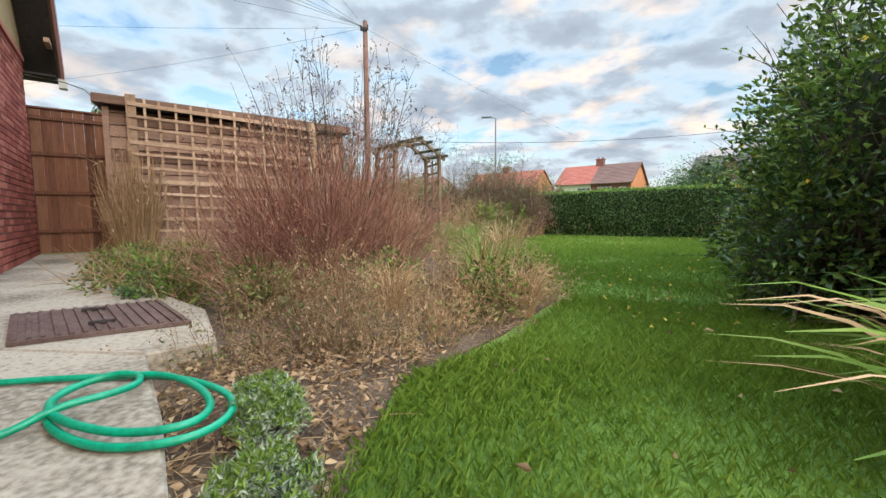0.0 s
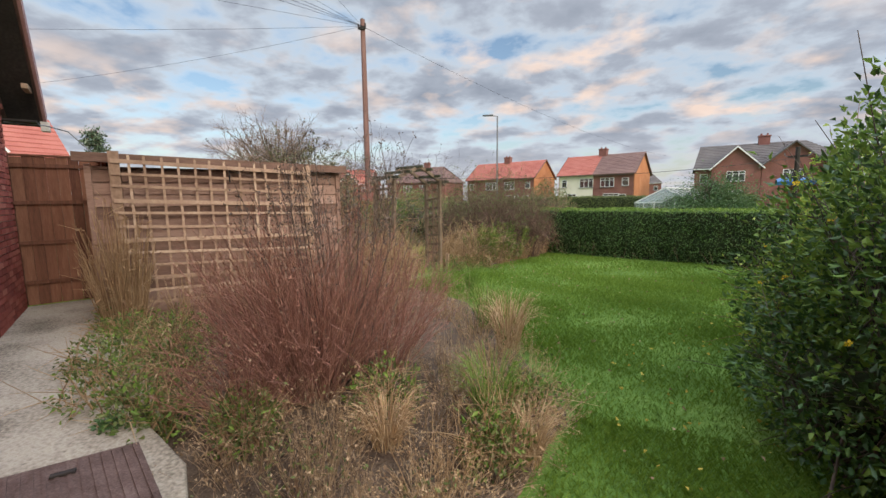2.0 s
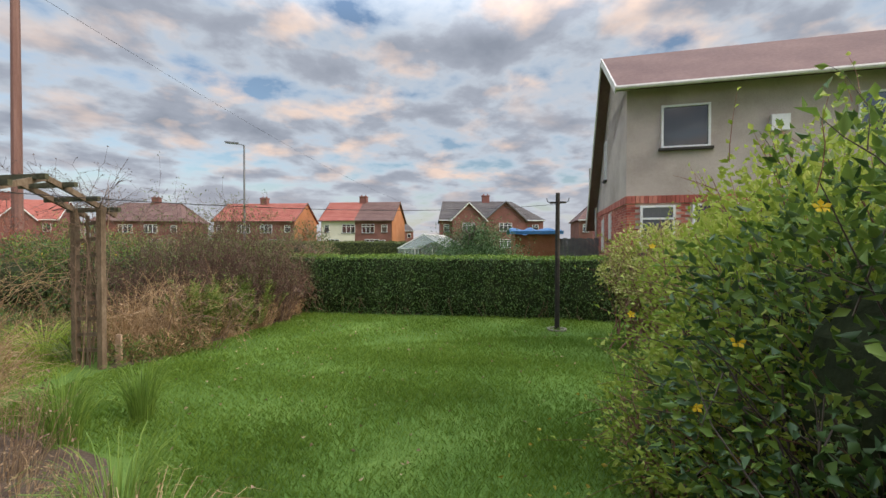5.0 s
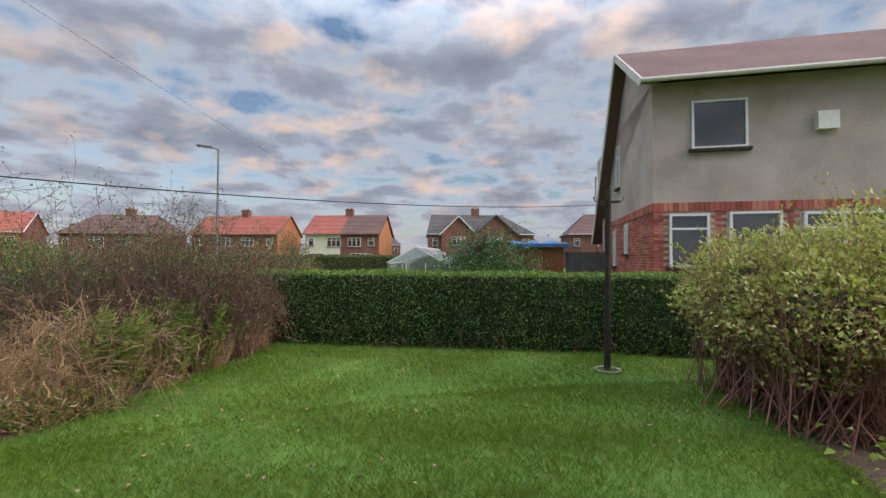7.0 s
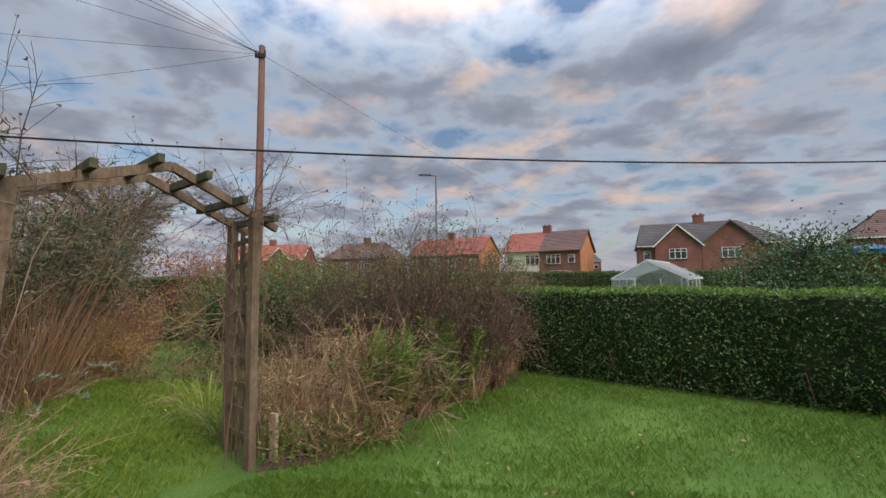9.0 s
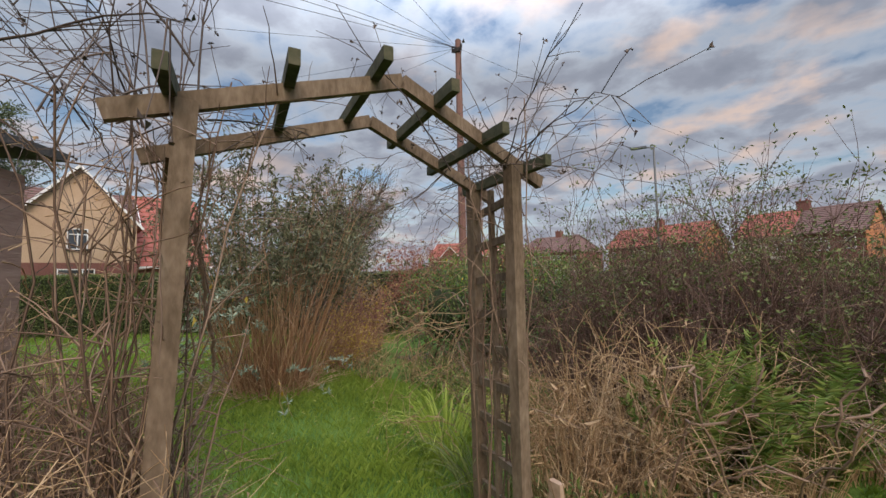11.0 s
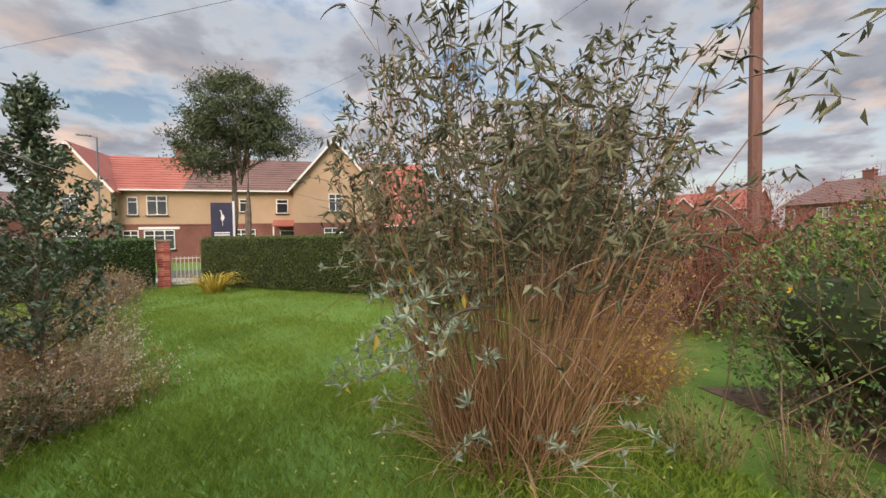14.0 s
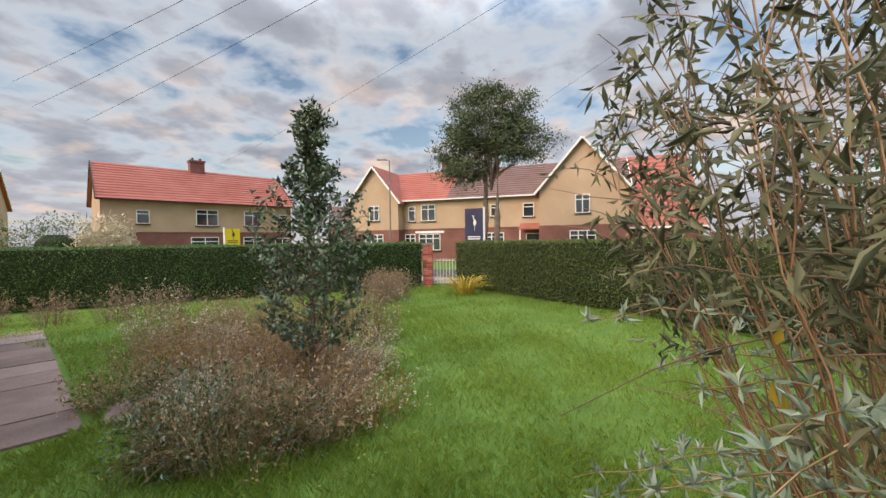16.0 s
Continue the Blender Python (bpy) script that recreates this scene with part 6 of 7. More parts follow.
# brush between the arch and the far hedge
def brush(name, at, n, rb, rt, h, seed, mname='twig_brown', leafy=None, label="tangle of bare brown branches", subs=8, sub=.42, tops=0):
    rng = np.random.default_rng(seed)
    s = thing(name, (at[0], at[1], gz(at[0])), label, "shrub")
    wild = name == "bramble_thicket"
    c = fan(rng, n, (at[0], at[1], .03), rb, rt, h, .5, 8 if wild else 6, .30 if wild else .18, .13 if wild else .06)
    c[:, :, 2] = np.maximum(c[:, :, 2], .03)
    put("branch", sticks("branch", c, .007, .002), M[mname], s, kind="stuff")
    sc = sub_arcs(rng, c, subs, sub, .8, 5, .2, .15)
    put("twig", sticks("twig", sc, .0028, .001), M[mname], s, kind="stuff")
    s2 = sub_arcs(rng, sc, 2, .14, .8, 3, .3)
    put("fine_twig", sticks("fine_twig", s2, .0015, .0008), M[mname], s, kind="stuff")
    if leafy:
        m2, cnt, L = leafy
        src = np.concatenate([sc[:, k] for k in range(1, 5)]); p = src[rng.integers(0, len(src), cnt)] + rng.normal(size=(cnt, 3)) * .02
        put("leaf_mass", leaves("leaf_mass", rng, p, rng.normal(size=(cnt, 3)), L, L * .5), M[m2], s, kind="stuff")
    if tops:
        t = fan(rng, int(tops * 1.7), (at[0], at[1], .03), rb, rt * 1.1, h * 1.42, .45, 8, .22, .09)
        put("tall_shoot", sticks("tall_shoot", t, .006, .0014), M['bramble'], s, kind="stuff")
        ts = sub_arcs(rng, t, 9, .32, .8, 4, .5)
        put("shoot_twig", sticks("shoot_twig", ts, .0024, .001), M['bramble'], s, kind="stuff")
        p = np.repeat(ts[:, -1], 4, 0) + rng.normal(size=(len(ts) * 4, 3)) * .03
        put("last_foliage", leaves("last_foliage", rng, p, rng.normal(size=p.shape), .035, .016), M['leaf_front'], s, kind="stuff")
    return s
brush("bramble_thicket", (.95, 11.3), 230, .5, .85, 1.75, 81, 'bramble', ('dryleaf', 900, .03), tops=40)
brush("bramble_thicket", (.35, 11.0), 220, .6, .9, 1.85, 82, 'bramble', ('dryleaf', 700, .03), tops=44)
brush("bramble_thicket", (-.4, 11.4), 220, .7, 1.0, 1.9, 83, 'bramble', ('leaf_front', 1200, .04), tops=44)
brush("bramble_thicket", (1.4, 12.4), 180, .6, .9, 1.7, 84, 'twig_red', ('dryleaf', 400, .03), tops=20)
brush("bramble_thicket", (-.25, 9.9), 130, .4, .8, 1.15, 85, 'straw', ('dryleaf', 500, .035), label="tangle of pale arching stems beside the arch", sub=.4)
brush("bramble_thicket", (.1, 13.2), 160, .8, 1.2, 2.1, 86, 'bramble', ('leaf_front', 900, .04), tops=16)
for i, (x, y, h) in enumerate(((1.25, 11.25, .75), (.95, 10.7, .8), (.55, 10.2, .75), (1.45, 11.75, .7), (.15, 9.7, .6), (-.15, 9.35, .5), (.75, 10.9, .85), (-.55, 9.45, .8), (.35, 10.4, .8))):
    clump("dry_grass_clump", (x, y), 170, .2, .34, h, .0028, 'straw', "upright clump of dry straw-coloured grass", "grass clump", 400 + i, h_var=.5, jitter=.03, leafy=('straw', 200, .1, .008))
def arching_canes():
    rng = np.random.default_rng(93)
    s = thing("bramble_canes", (.1, 9.7, gz(0)), "bare pale bramble canes arching out of the thicket beside the arch", "shrub")
    for i in range(16):
        b = np.array([[rng.uniform(-.35, .55), rng.uniform(9.25, 10.3), .05]])
        w = np.array([[rng.uniform(-.2, .8), rng.uniform(-.7, .1), 1.5]])
        c = arcs(rng, b, w, rng.uniform(1.1, 1.75), 14, .75, .05)[0]
        c[:, 2] = np.maximum(c[:, 2], .05)
        put("cane", MB().tube([Vector(p) for p in c], .0055, 6), M['twig_brown'], s)
        sc = sub_arcs(rng, c[None], 7, .4, .8, 6, .35, .3)
        put("side_shoot", sticks("side_shoot", sc, .003, .0012), M['straw' if i % 2 else 'twig_brown'], s, kind="stuff")
arching_canes()

def ferns():
    rng = np.random.default_rng(91)
    for i, (x, y) in enumerate(((.62, 10.25), (.30, 9.95), (.88, 10.6), (.10, 9.75), (.45, 10.5), (1.0, 10.9))):
        s = thing("fern", (x, y, gz(x)), "bright green fern among the dry grass", "fern", "ferns")
        c = fan(rng, 20, (x, y, .05), .10, .42, 1.12, .35, 8, .22, .03)
        put("stem", sticks("stem", c, .003, .001), M['fern'], s, kind="stuff")
        ps, ws = [], []
        for k in range(2, 8):
            d = unit(c[:, min(k + 1, 7)] - c[:, k - 1])
            sd = unit(np.cross(d, [[0, 0, 1.0]]))
            for sg in (-1, 1):
                for f in (0, .17, .34, .5, .67, .84):
                    ps.append(c[:, k - 1] * (1 - f) + c[:, k] * f); ws.append(sd * sg + d * .35)
        put("frond", leaves("frond", rng, np.concatenate(ps), np.concatenate(ws), .085, .016), M['fern'], s, kind="stuff")
ferns()
for i, (x, y, r) in enumerate(((-.4, 9.15, .22), (-.1, 9.25, .2), (.15, 9.45, .25), (-1.5, 10.5, .3), (-1.9, 11.0, .32), (-1.2, 11.0, .3), (-1.6, 11.5, .3), (-2.5, 11.3, .3), (-1.0, 10.2, .22))):
    bush("border_weeds", (x, y), [(x, y, .14, r, r, .22)], 700, .04, .02, [('leaf_front', .6, 0), ('leaf_mid', 1, 0)], "low green weeds at the foot of the arch", "weeds", twigs=20, twig_mat='straw', seed=350 + i, with_core=False, shell=.8)
grass_tuft("arching_grass", (-1.0, 9.40), 110, .50, .36, .009, 'leaf_front', "arching green grass inside the arch", 65)
grass_tuft("arching_grass", (-1.55, 9.80), 190, .50, .42, .010, 'leaf_lime', "yellow-green arching grass by the arch post", 66)

# climbers on the arch
def climber(name, P, seed, n, label, spread=1.0, top=2.2, keepout=None):
    rng = np.random.default_rng(seed)
    s = thing(name, (P[0], P[1], gz(P[0])), label, "climber")
    base = np.stack([P[0] + rng.normal(size=n) * .10, P[1] + rng.normal(size=n) * .10, np.full(n, .02)], 1)
    tip = np.stack([P[0] + rng.normal(size=n) * .14 * spread, P[1] + rng.normal(size=n) * .14 * spread, rng.uniform(1.2, top, n)], 1)
    c = arcs(rng, base, tip - base, np.linalg.norm(tip - base, axis=1), 9, .0, .035)
    put("stem", sticks("stem", c, .006, .003), M['twig_brown'], s, kind="stuff")
    sc = sub_arcs(rng, c, 9, .34 * spread, .9, 6, .3, .2)
    sc[:, :, 2] = np.maximum(sc[:, :, 2], .05)
    if keepout is not None:
        bad = (np.linalg.norm(sc - np.array(keepout)[None, None], axis=2) < .5).any(1)
        sc = sc[~bad]
    put("twig", sticks("twig", sc, .0032, .0012), M['twig_brown'], s, kind="stuff")
    # crown of thin shoots above the beams
    m = 34
    base = np.stack([P[0] + rng.normal(size=m) * .2, P[1] + rng.normal(size=m) * .2, np.full(m, 1.9)], 1)
    d = rng.normal(size=(m, 3)) * [.7, .7, .25] + [0, 0, .8]
    t = arcs(rng, base, d, rng.uniform(.4, 1.0, m), 7, .25, .06)
    put("crown_shoot", sticks("crown_shoot", t, .004, .0015), M['twig_dark'], s, kind="stuff")
    ts = sub_arcs(rng, t, 6, .24, .8, 4, .3)
    put("crown_twig", sticks("crown_twig", ts, .002, .001), M['twig_dark'], s, kind="stuff")
    tp = ts[::2, -1]
    put("rose_hip", leaves("rose_hip", rng, np.repeat(tp, 3, 0), rng.normal(size=(len(tp) * 3, 3)), .016, .014), M['twig_dark'], s, kind="stuff")
    return s
climber("climbing_rose", (-1.40, 7.66), 95, 26, "leafless climbing rose smothering the arch post, with arching shoots above")
climber("climbing_rose", (-.78, 9.12), 96, 16, "bare climbing rose on the arch post", .8)

def loops():
    rng = np.random.default_rng(97)
    s = thing("bramble_arches", (-1.75, 8.3, 0.02), "long bare bramble canes arching across the arch opening", "climber")
    for pts, r in (([(-1.50, 7.90, 1.62), (-1.56, 7.97, 1.45), (-1.62, 8.02, 1.28), (-1.70, 8.10, 1.12), (-1.74, 8.13, .98), (-1.70, 8.06, .86), (-1.62, 7.98, .82)], .008),
                ([(-1.1, 9.3, 1.2), (-1.35, 9.6, 1.3), (-1.7, 9.75, 1.15), (-2.0, 9.75, .85)], .004),
                ([(-1.1, 9.3, .8), (-1.4, 9.7, 1.0), (-1.8, 9.9, .95), (-2.1, 9.9, .7)], .0035),
                ([(-.95, 9.2, 1.9), (-1.2, 9.6, 1.75), (-1.3, 9.9, 1.45), (-1.35, 10.0, 1.2)], .004)):
        cu = []
        V = [Vector(p) for p in pts]
        for i in range(len(V) - 1):
            for k in range(5): cu.append(V[i].lerp(V[i + 1], k / 5))
        cu.append(V[-1])
        sm = [cu[0]] + [(cu[max(i - 2, 0)] + cu[max(i - 1, 0)] + cu[i] + cu[min(i + 1, len(cu) - 1)] + cu[min(i + 2, len(cu) - 1)]) / 5 + Vector(rng.normal(size=3)) * .0035 for i in range(1, len(cu) - 1)] + [cu[-1]]
        put("cane", MB().tube(sm, r, 6), M['twig_brown'], s)
    # fine wandering shoots: overhead on one side, waist-high and pale on the other
    line = np.array([(-.5, 7.6), (-.81, 7.85), (-.95, 7.93), (-1.35, 8.15), (-1.72, 8.40), (-2.4, 8.7), (-3.2, 8.8)])
    lp = np.concatenate([line[k] + (line[k + 1] - line[k]) * t for k in range(6) for t in (np.array([[0.0], [.5]]))] )
    def clear(c):
        d = np.linalg.norm(c[:, :, None, :2] - lp.reshape(-1, 2)[None, None], axis=3).min(2)
        low = (c[:, :, 2] < 2.25)
        return c[~((d < .34) & low).any(1)]
    for name, m, base, spread, way, ln, mt, r in (
            ("overhead_shoot", 55, (-1.85, 7.95, 2.05), (.25, .22, .16), (-.3, .5, -.05), (.4, .95), 'twig_dark', .0030),
            ("side_shoot", 45, (-1.75, 7.75, 1.1), (.15, .15, .45), (-.5, .5, .05), (.3, .7), 'straw', .0028),
            ("pale_shoot", 40, (-1.15, 9.35, .95), (.14, .14, .42), (-.8, .1, -.1), (.4, .9), 'straw', .0034),
            ("roof_shoot", 20, (-1.15, 9.2, 2.0), (.2, .2, .15), (-.8, -.1, -.2), (.4, .8), 'twig_dark', .0028)):
        b = np.array(base) + rng.normal(size=(m, 3)) * spread
        d = unit(rng.normal(size=(m, 3)) * [.6, .6, .35] + way)
        c = arcs(rng, b, d, rng.uniform(*ln, m), 12, .25, .11)
        c = clear(c)
        put(name, sticks(name, c, r, r * .4), M[mt], s, kind="stuff")
        sc = clear(sub_arcs(rng, c, 5, .2, .9, 6, .2, .15))
        put(name + "_twig", sticks("twig", sc, r * .5, r * .3), M[mt], s, kind="stuff")
        tp = sc[::3, -1]
        put(name + "_bud", leaves("bud", rng, np.repeat(tp, 3, 0), rng.normal(size=(len(tp) * 3, 3)), .014, .012), M[mt], s, kind="stuff")
loops()
brush("dead_stem_mass", (-1.15, 7.15), 150, .35, .55, 1.0, 87, 'straw', ('dryleaf', 700, .03), label="mass of dead pale stems at the foot of the arch")
brush("dead_stem_mass", (-1.95, 7.6), 110, .3, .5, 1.35, 88, 'twig_brown', ('dryleaf', 500, .03), label="dead brown stems beside the arch")
brush("dead_stem_mass", (-2.5, 7.1), 110, .4, .7, 1.2, 89, 'twig_brown', ('dryleaf', 500, .03), label="dead brown stems behind the shed")

# buddleia
def buddleia():
    rng = np.random.default_rng(111)
    B = (-4.35, 10.35)
    s = thing("buddleia_shrub", (B[0], B[1], gz(B[0])), "tall buddleia with orange-brown canes and drooping grey-green leaves", "shrub")
    c = fan(rng, 190, (*B, .02), .42, 1.45, 3.45, .5, 8, .10, .045)
    c = c[(c[:, :, 1].min(1) > 9.2)]
    put("cane", sticks("cane", c, .0068, .0022), M['cane'], s, kind="stuff")
    lo = fan(rng, 230, (*B, .02), .52, .80, 1.5, .65, 6, .04, .06)
    put("dead_cane", sticks("dead_cane", lo[:150], .006, .003), M['cane'], s, kind="stuff")
    put("grey_cane", sticks("grey_cane", lo[150:], .0055, .003), M['straw'], s, kind="stuff")
    sc = sub_arcs(rng, c, 5, .5, .45, 5, .55, .35)
    put("twig", sticks("twig", sc, .0035, .0015), M['twig_brown'], s, kind="stuff")
    src = np.concatenate([sc[:, k] for k in range(1, 5)] + [c[:, 6], c[:, 7]])
    p = src[rng.integers(0, len(src), 11500)] + rng.normal(size=(11500, 3)) * .02
    p = p[(p[:, 1] > 9.17) & (p[:, 2] > 1.25 + .25 * np.sin(p[:, 0] * 5))]
    w = rng.normal(size=p.shape) * [1, 1, .5] - [0, 0, .75]
    put("leaf_mass", leaves("leaf_mass", rng, p, w, .082, .019), M['leaf_bud'], s, kind="stuff")
    tips = c[::5, -1]
    d = rng.normal(size=tips.shape) * [.8, .8, .2] + [0, 0, .3]
    sp = arcs(rng, tips, d, .20, 6, .7, .03)
    put("spent_flower_spike", sticks("spent_flower_spike", sp, .011, .003), M['twig_dark'], s, kind="stuff")
    # low arching shoots with silvery star clusters of leaves
    q = 26
    a = rng.uniform(0, 2 * math.pi, q)
    base = np.stack([B[0] + np.cos(a) * .35, B[1] + np.sin(a) * .35, np.full(q, .15)], 1)
    d = np.stack([np.cos(a), np.sin(a), rng.uniform(.3, 1.1, q)], 1)
    lo = arcs(rng, base, d, rng.uniform(.7, 1.5, q), 9, .55, .02)
    # long shoots towards the lawn
    a2 = rng.uniform(radians(175), radians(318), 34)
    base2 = np.stack([B[0] + np.cos(a2) * .35, B[1] + np.sin(a2) * .35, rng.uniform(.5, 1.2, 34)], 1)
    d2 = np.stack([np.cos(a2), np.sin(a2), rng.uniform(.2, .8, 34)], 1)
    lo2 = arcs(rng, base2, d2, rng.uniform(.8, 1.35, 34), 9, .5, .02)
    al = np.concatenate([lo, lo2]); al = al[al[:, :, 1].min(1) > 9.12]; al[:, :, 2] = np.maximum(al[:, :, 2], .06)
    put("arching_shoot", sticks("arching_shoot", al, .005, .002), M['straw'], s, kind="stuff")
    nodes = np.concatenate([al[:, k] for k in range(2, 9)])
    n2 = np.repeat(nodes[rng.uniform(0, 1, len(nodes)) < np.where(nodes[:, 2] > .4, .85, .3)], 8, 0)
    w = rng.normal(size=n2.shape) + [0, 0, .5]
    put("star_foliage", leaves("star_foliage", rng, n2, w, .062, .014), M['leaf_silver'], s, kind="stuff")
    yl = nodes[rng.integers(0, len(nodes), 16)]
    put("yellow_foliage", leaves("yellow_foliage", rng, yl, rng.normal(size=yl.shape) * .3 - [0, 0, 1], .09, .035), M['leaf_yellow'], s, kind="stuff")
    dc = fan(rng, 300, (*B, .02), .5, 1.0, .55, .4, 5, .3, .06)
    put("dry_skirt", sticks("dry_skirt", dc, .0035, .0015), M['straw'], s, kind="stuff")
buddleia()

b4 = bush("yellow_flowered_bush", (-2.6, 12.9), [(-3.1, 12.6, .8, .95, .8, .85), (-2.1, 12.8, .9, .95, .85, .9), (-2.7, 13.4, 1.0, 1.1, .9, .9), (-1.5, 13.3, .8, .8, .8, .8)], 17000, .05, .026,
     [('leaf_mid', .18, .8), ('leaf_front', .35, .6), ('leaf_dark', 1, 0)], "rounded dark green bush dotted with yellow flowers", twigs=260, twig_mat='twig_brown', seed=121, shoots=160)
flowers("flower", b4, [(-3.23, 11.84, 1.15), (-2.54, 12.0, 1.33), (-2.1, 12.0, 1.15), (-2.9, 12.2, 1.6), (-2.0, 12.05, 1.5), (-1.6, 12.3, 1.3), (-3.7, 12.1, 1.0), (-2.4, 12.0, .9)], .030)
brush("red_shrub", (-5.2, 15.2), 170, .6, 1.2, 2.6, 122, 'twig_red', ('leaf_red', 5200, .045), label="shrub with dark red autumn leaves", sub=.45)
brush("red_shrub", (-3.4, 15.6), 170, .6, 1.2, 2.5, 123, 'twig_red', ('leaf_red', 5200, .045), label="shrub with dark red autumn leaves", sub=.45)
brush("autumn_shrub", (-5.0, 12.6), 150, .4, .6, 1.45, 124, 'twig_red', ('leaf_yellow', 2000, .04), label="shrub with orange stems and yellowing leaves", sub=.35)
brush("autumn_shrub", (-4.45, 11.7), 90, .35, .5, .75, 125, 'cane', ('leaf_yellow', 900, .045), label="low shrub with yellow leaves")
bush("grey_green_shrub", (-6.7, 13.6), [(-6.7, 13.6, 1.3, .9, .9, 1.3), (-6.2, 13.2, 1.0, .6, .6, 1.0), (-7.2, 14.0, 1.6, .8, .8, 1.2)], 8000, .10, .03, [('leaf_silver', .2, .5), ('leaf_bud', 1, 0)], "tall grey-green shrub with long leaves", twigs=140, seed=126, with_core=False, shell=.8)
bush("dark_evergreen", (-9.0, 14.6), [(-9.0, 14.6, 1.3, 1.0, 1.0, 1.5)], 3500, .09, .04, [('leaf_dark', 1, 0)], "dark evergreen shrub behind the border", twigs=60, seed=127)

# foot of the arch right side under the front bush
for i, (x, y) in enumerate(((-1.9, 11.4), (-2.4, 11.6), (-3.0, 11.5), (-3.5, 11.3))):
    clump("dry_perennial", (x, y), 70, .2, .3, .5, .003, 'straw', "dry stalks and weeds in front of the bush", "dead plant", 500 + i, subs=2, leafy=('leaf_front', 260, .05, .02))

# holly with the front bed
def holly():
    rng = np.random.default_rng(131)
    s = thing("young_holly_tree", (-7.1, 7.15, gz(-7)), "young holly tree with a thin tapering top", "tree")
    put("trunk", MB().tube([(-7.1, 7.15, 0), (-7.12, 7.16, 1.2), (-7.1, 7.18, 2.2), (-7.12, 7.2, 2.95)], [.035, .026, .016, .005], 7), M['bark'], s)
    ps, ws, chains = [], [], []
    for k in range(120):
        z = .45 + 2.45 * (k / 120) ** .95
        r = .66 * (1 - .25 * abs(z - 1.15)) if z < 1.75 else (.05 + .24 * (2.95 - z) / 1.2) * (.35 if int(z * 4) % 2 else 1.25)
        a = k * 2.4 + rng.normal() * .3
        d = np.array([math.cos(a), math.sin(a), .55])
        chains.append(arcs(rng, np.array([[-7.11, 7.17, z]]), d[None], r, 6, -.15, .03)[0])
    c = np.array(chains)
    put("limb", sticks("limb", c, .007, .002), M['twig_brown'], s, kind="stuff")
    sc = sub_arcs(rng, c, 4, .13, .7, 4, .3, -.1)
    put("twig", sticks("twig", sc, .003, .0015), M['twig_brown'], s, kind="stuff")
    src = np.concatenate([c[:, k] for k in range(2, 6)] + [sc[:, k] for k in range(1, 4)])
    p = src[rng.integers(0, len(src), 5600)] + rng.normal(size=(5600, 3)) * .018
    put("leaf_mass", leaves("leaf_mass", rng, p, rng.normal(size=p.shape) + [0, 0, .5], .06, .034), M['leaf_holly'], s, kind="stuff")
holly()
rngf = np.random.default_rng(141)
FRONT = [(-6.2, 6.6, .55, 'dryleaf'), (-6.0, 7.0, .5, 'straw'), (-6.6, 6.2, .6, 'dryleaf'), (-6.9, 6.6, .7, 'straw'), (-7.2, 6.0, .7, 'dryleaf'), (-6.4, 7.5, .6, 'twig_brown'), (-6.8, 7.8, .6, 'dryleaf'),
         (-7.6, 6.6, .75, 'dryleaf'), (-7.9, 6.0, .7, 'straw'), (-8.3, 5.4, .7, 'dryleaf'), (-7.6, 5.4, .6, 'straw'), (-8.6, 6.4, .8, 'dryleaf'), (-8.9, 5.0, .6, 'twig_brown'), (-9.4, 5.8, .8, 'dryleaf'),
         (-9.3, 4.4, .6, 'dryleaf'), (-8.2, 7.4, .7, 'straw'), (-8.0, 4.7, .6, 'dryleaf'), (-7.0, 5.2, .45, 'straw'), (-9.0, 3.9, .7, 'straw'), (-9.9, 5.0, .8, 'dryleaf'), (-10.4, 4.2, .8, 'straw'), (-7.5, 7.2, .8, 'straw'), (-7.4, 6.9, .75, 'dryleaf'), (-10.2, 6.6, .9, 'dryleaf'), (-9.6, 7.2, .8, 'twig_brown')]
for i, (x, y, h, m) in enumerate(FRONT):
    clump("front_bed_perennial", (x, y), 95, .25, .46, h * rngf.uniform(.85, 1.65), .003, 'straw' if i % 2 else m, "dead perennial stems and seed heads in the front bed", "dead plant", 600 + i, subs=3, sub_len=.16,
          heads=('pampas' if i % 3 == 0 else 'straw', .022), jitter=.06, h_var=.7, leafy=(('leaf_front' if i in (0, 1, 2, 17) else ('leaf_gold' if i in (3, 4, 6, 7, 10, 12, 21, 22, 24) else ('pampas' if i % 3 == 0 else 'straw'))), 360, .050, .020))
for i, (x, y, r) in enumerate(((-6.0, 6.5, .35), (-6.3, 7.3, .35), (-6.6, 6.7, .4), (-7.0, 5.7, .3))):
    bush("front_bed_weeds", (x, y), [(x, y, .22, r, r, .26)], 900, .05, .022, [('leaf_silver', .3, 0), ('leaf_front', 1, 0)], "grey-green low plants at the edge of the front bed", "weeds", twigs=40, twig_mat='straw', seed=360 + i, with_core=False, shell=.8)
for i, (x, y) in enumerate(((-6.25, 6.55), (-6.5, 7.0), (-6.75, 6.25))):
    grass_tuft("long_grass_tuft", (x, y), 150, .32, .48, .006, 'straw' if i % 2 else 'leaf_silver', "tuft of long pale grass in the front bed", 210 + i)
grass_tuft("yellow_grass_clump", (-15.2, 8.6), 150, .75, .55, .03, 'leaf_yellow', "clump of yellow strap leaves by the gate", 67)
for i in range(5):
    clump("dead_border_plant", (-13.4 - i * .8, 6.4 - i * .15 + .4 * (i % 2)), 110, .4, .65, .85, .004, 'twig_brown', "mass of dead brown border plants by the hedge", "dead plant", 700 + i, subs=3, sub_len=.2, heads=('dryleaf', .035))
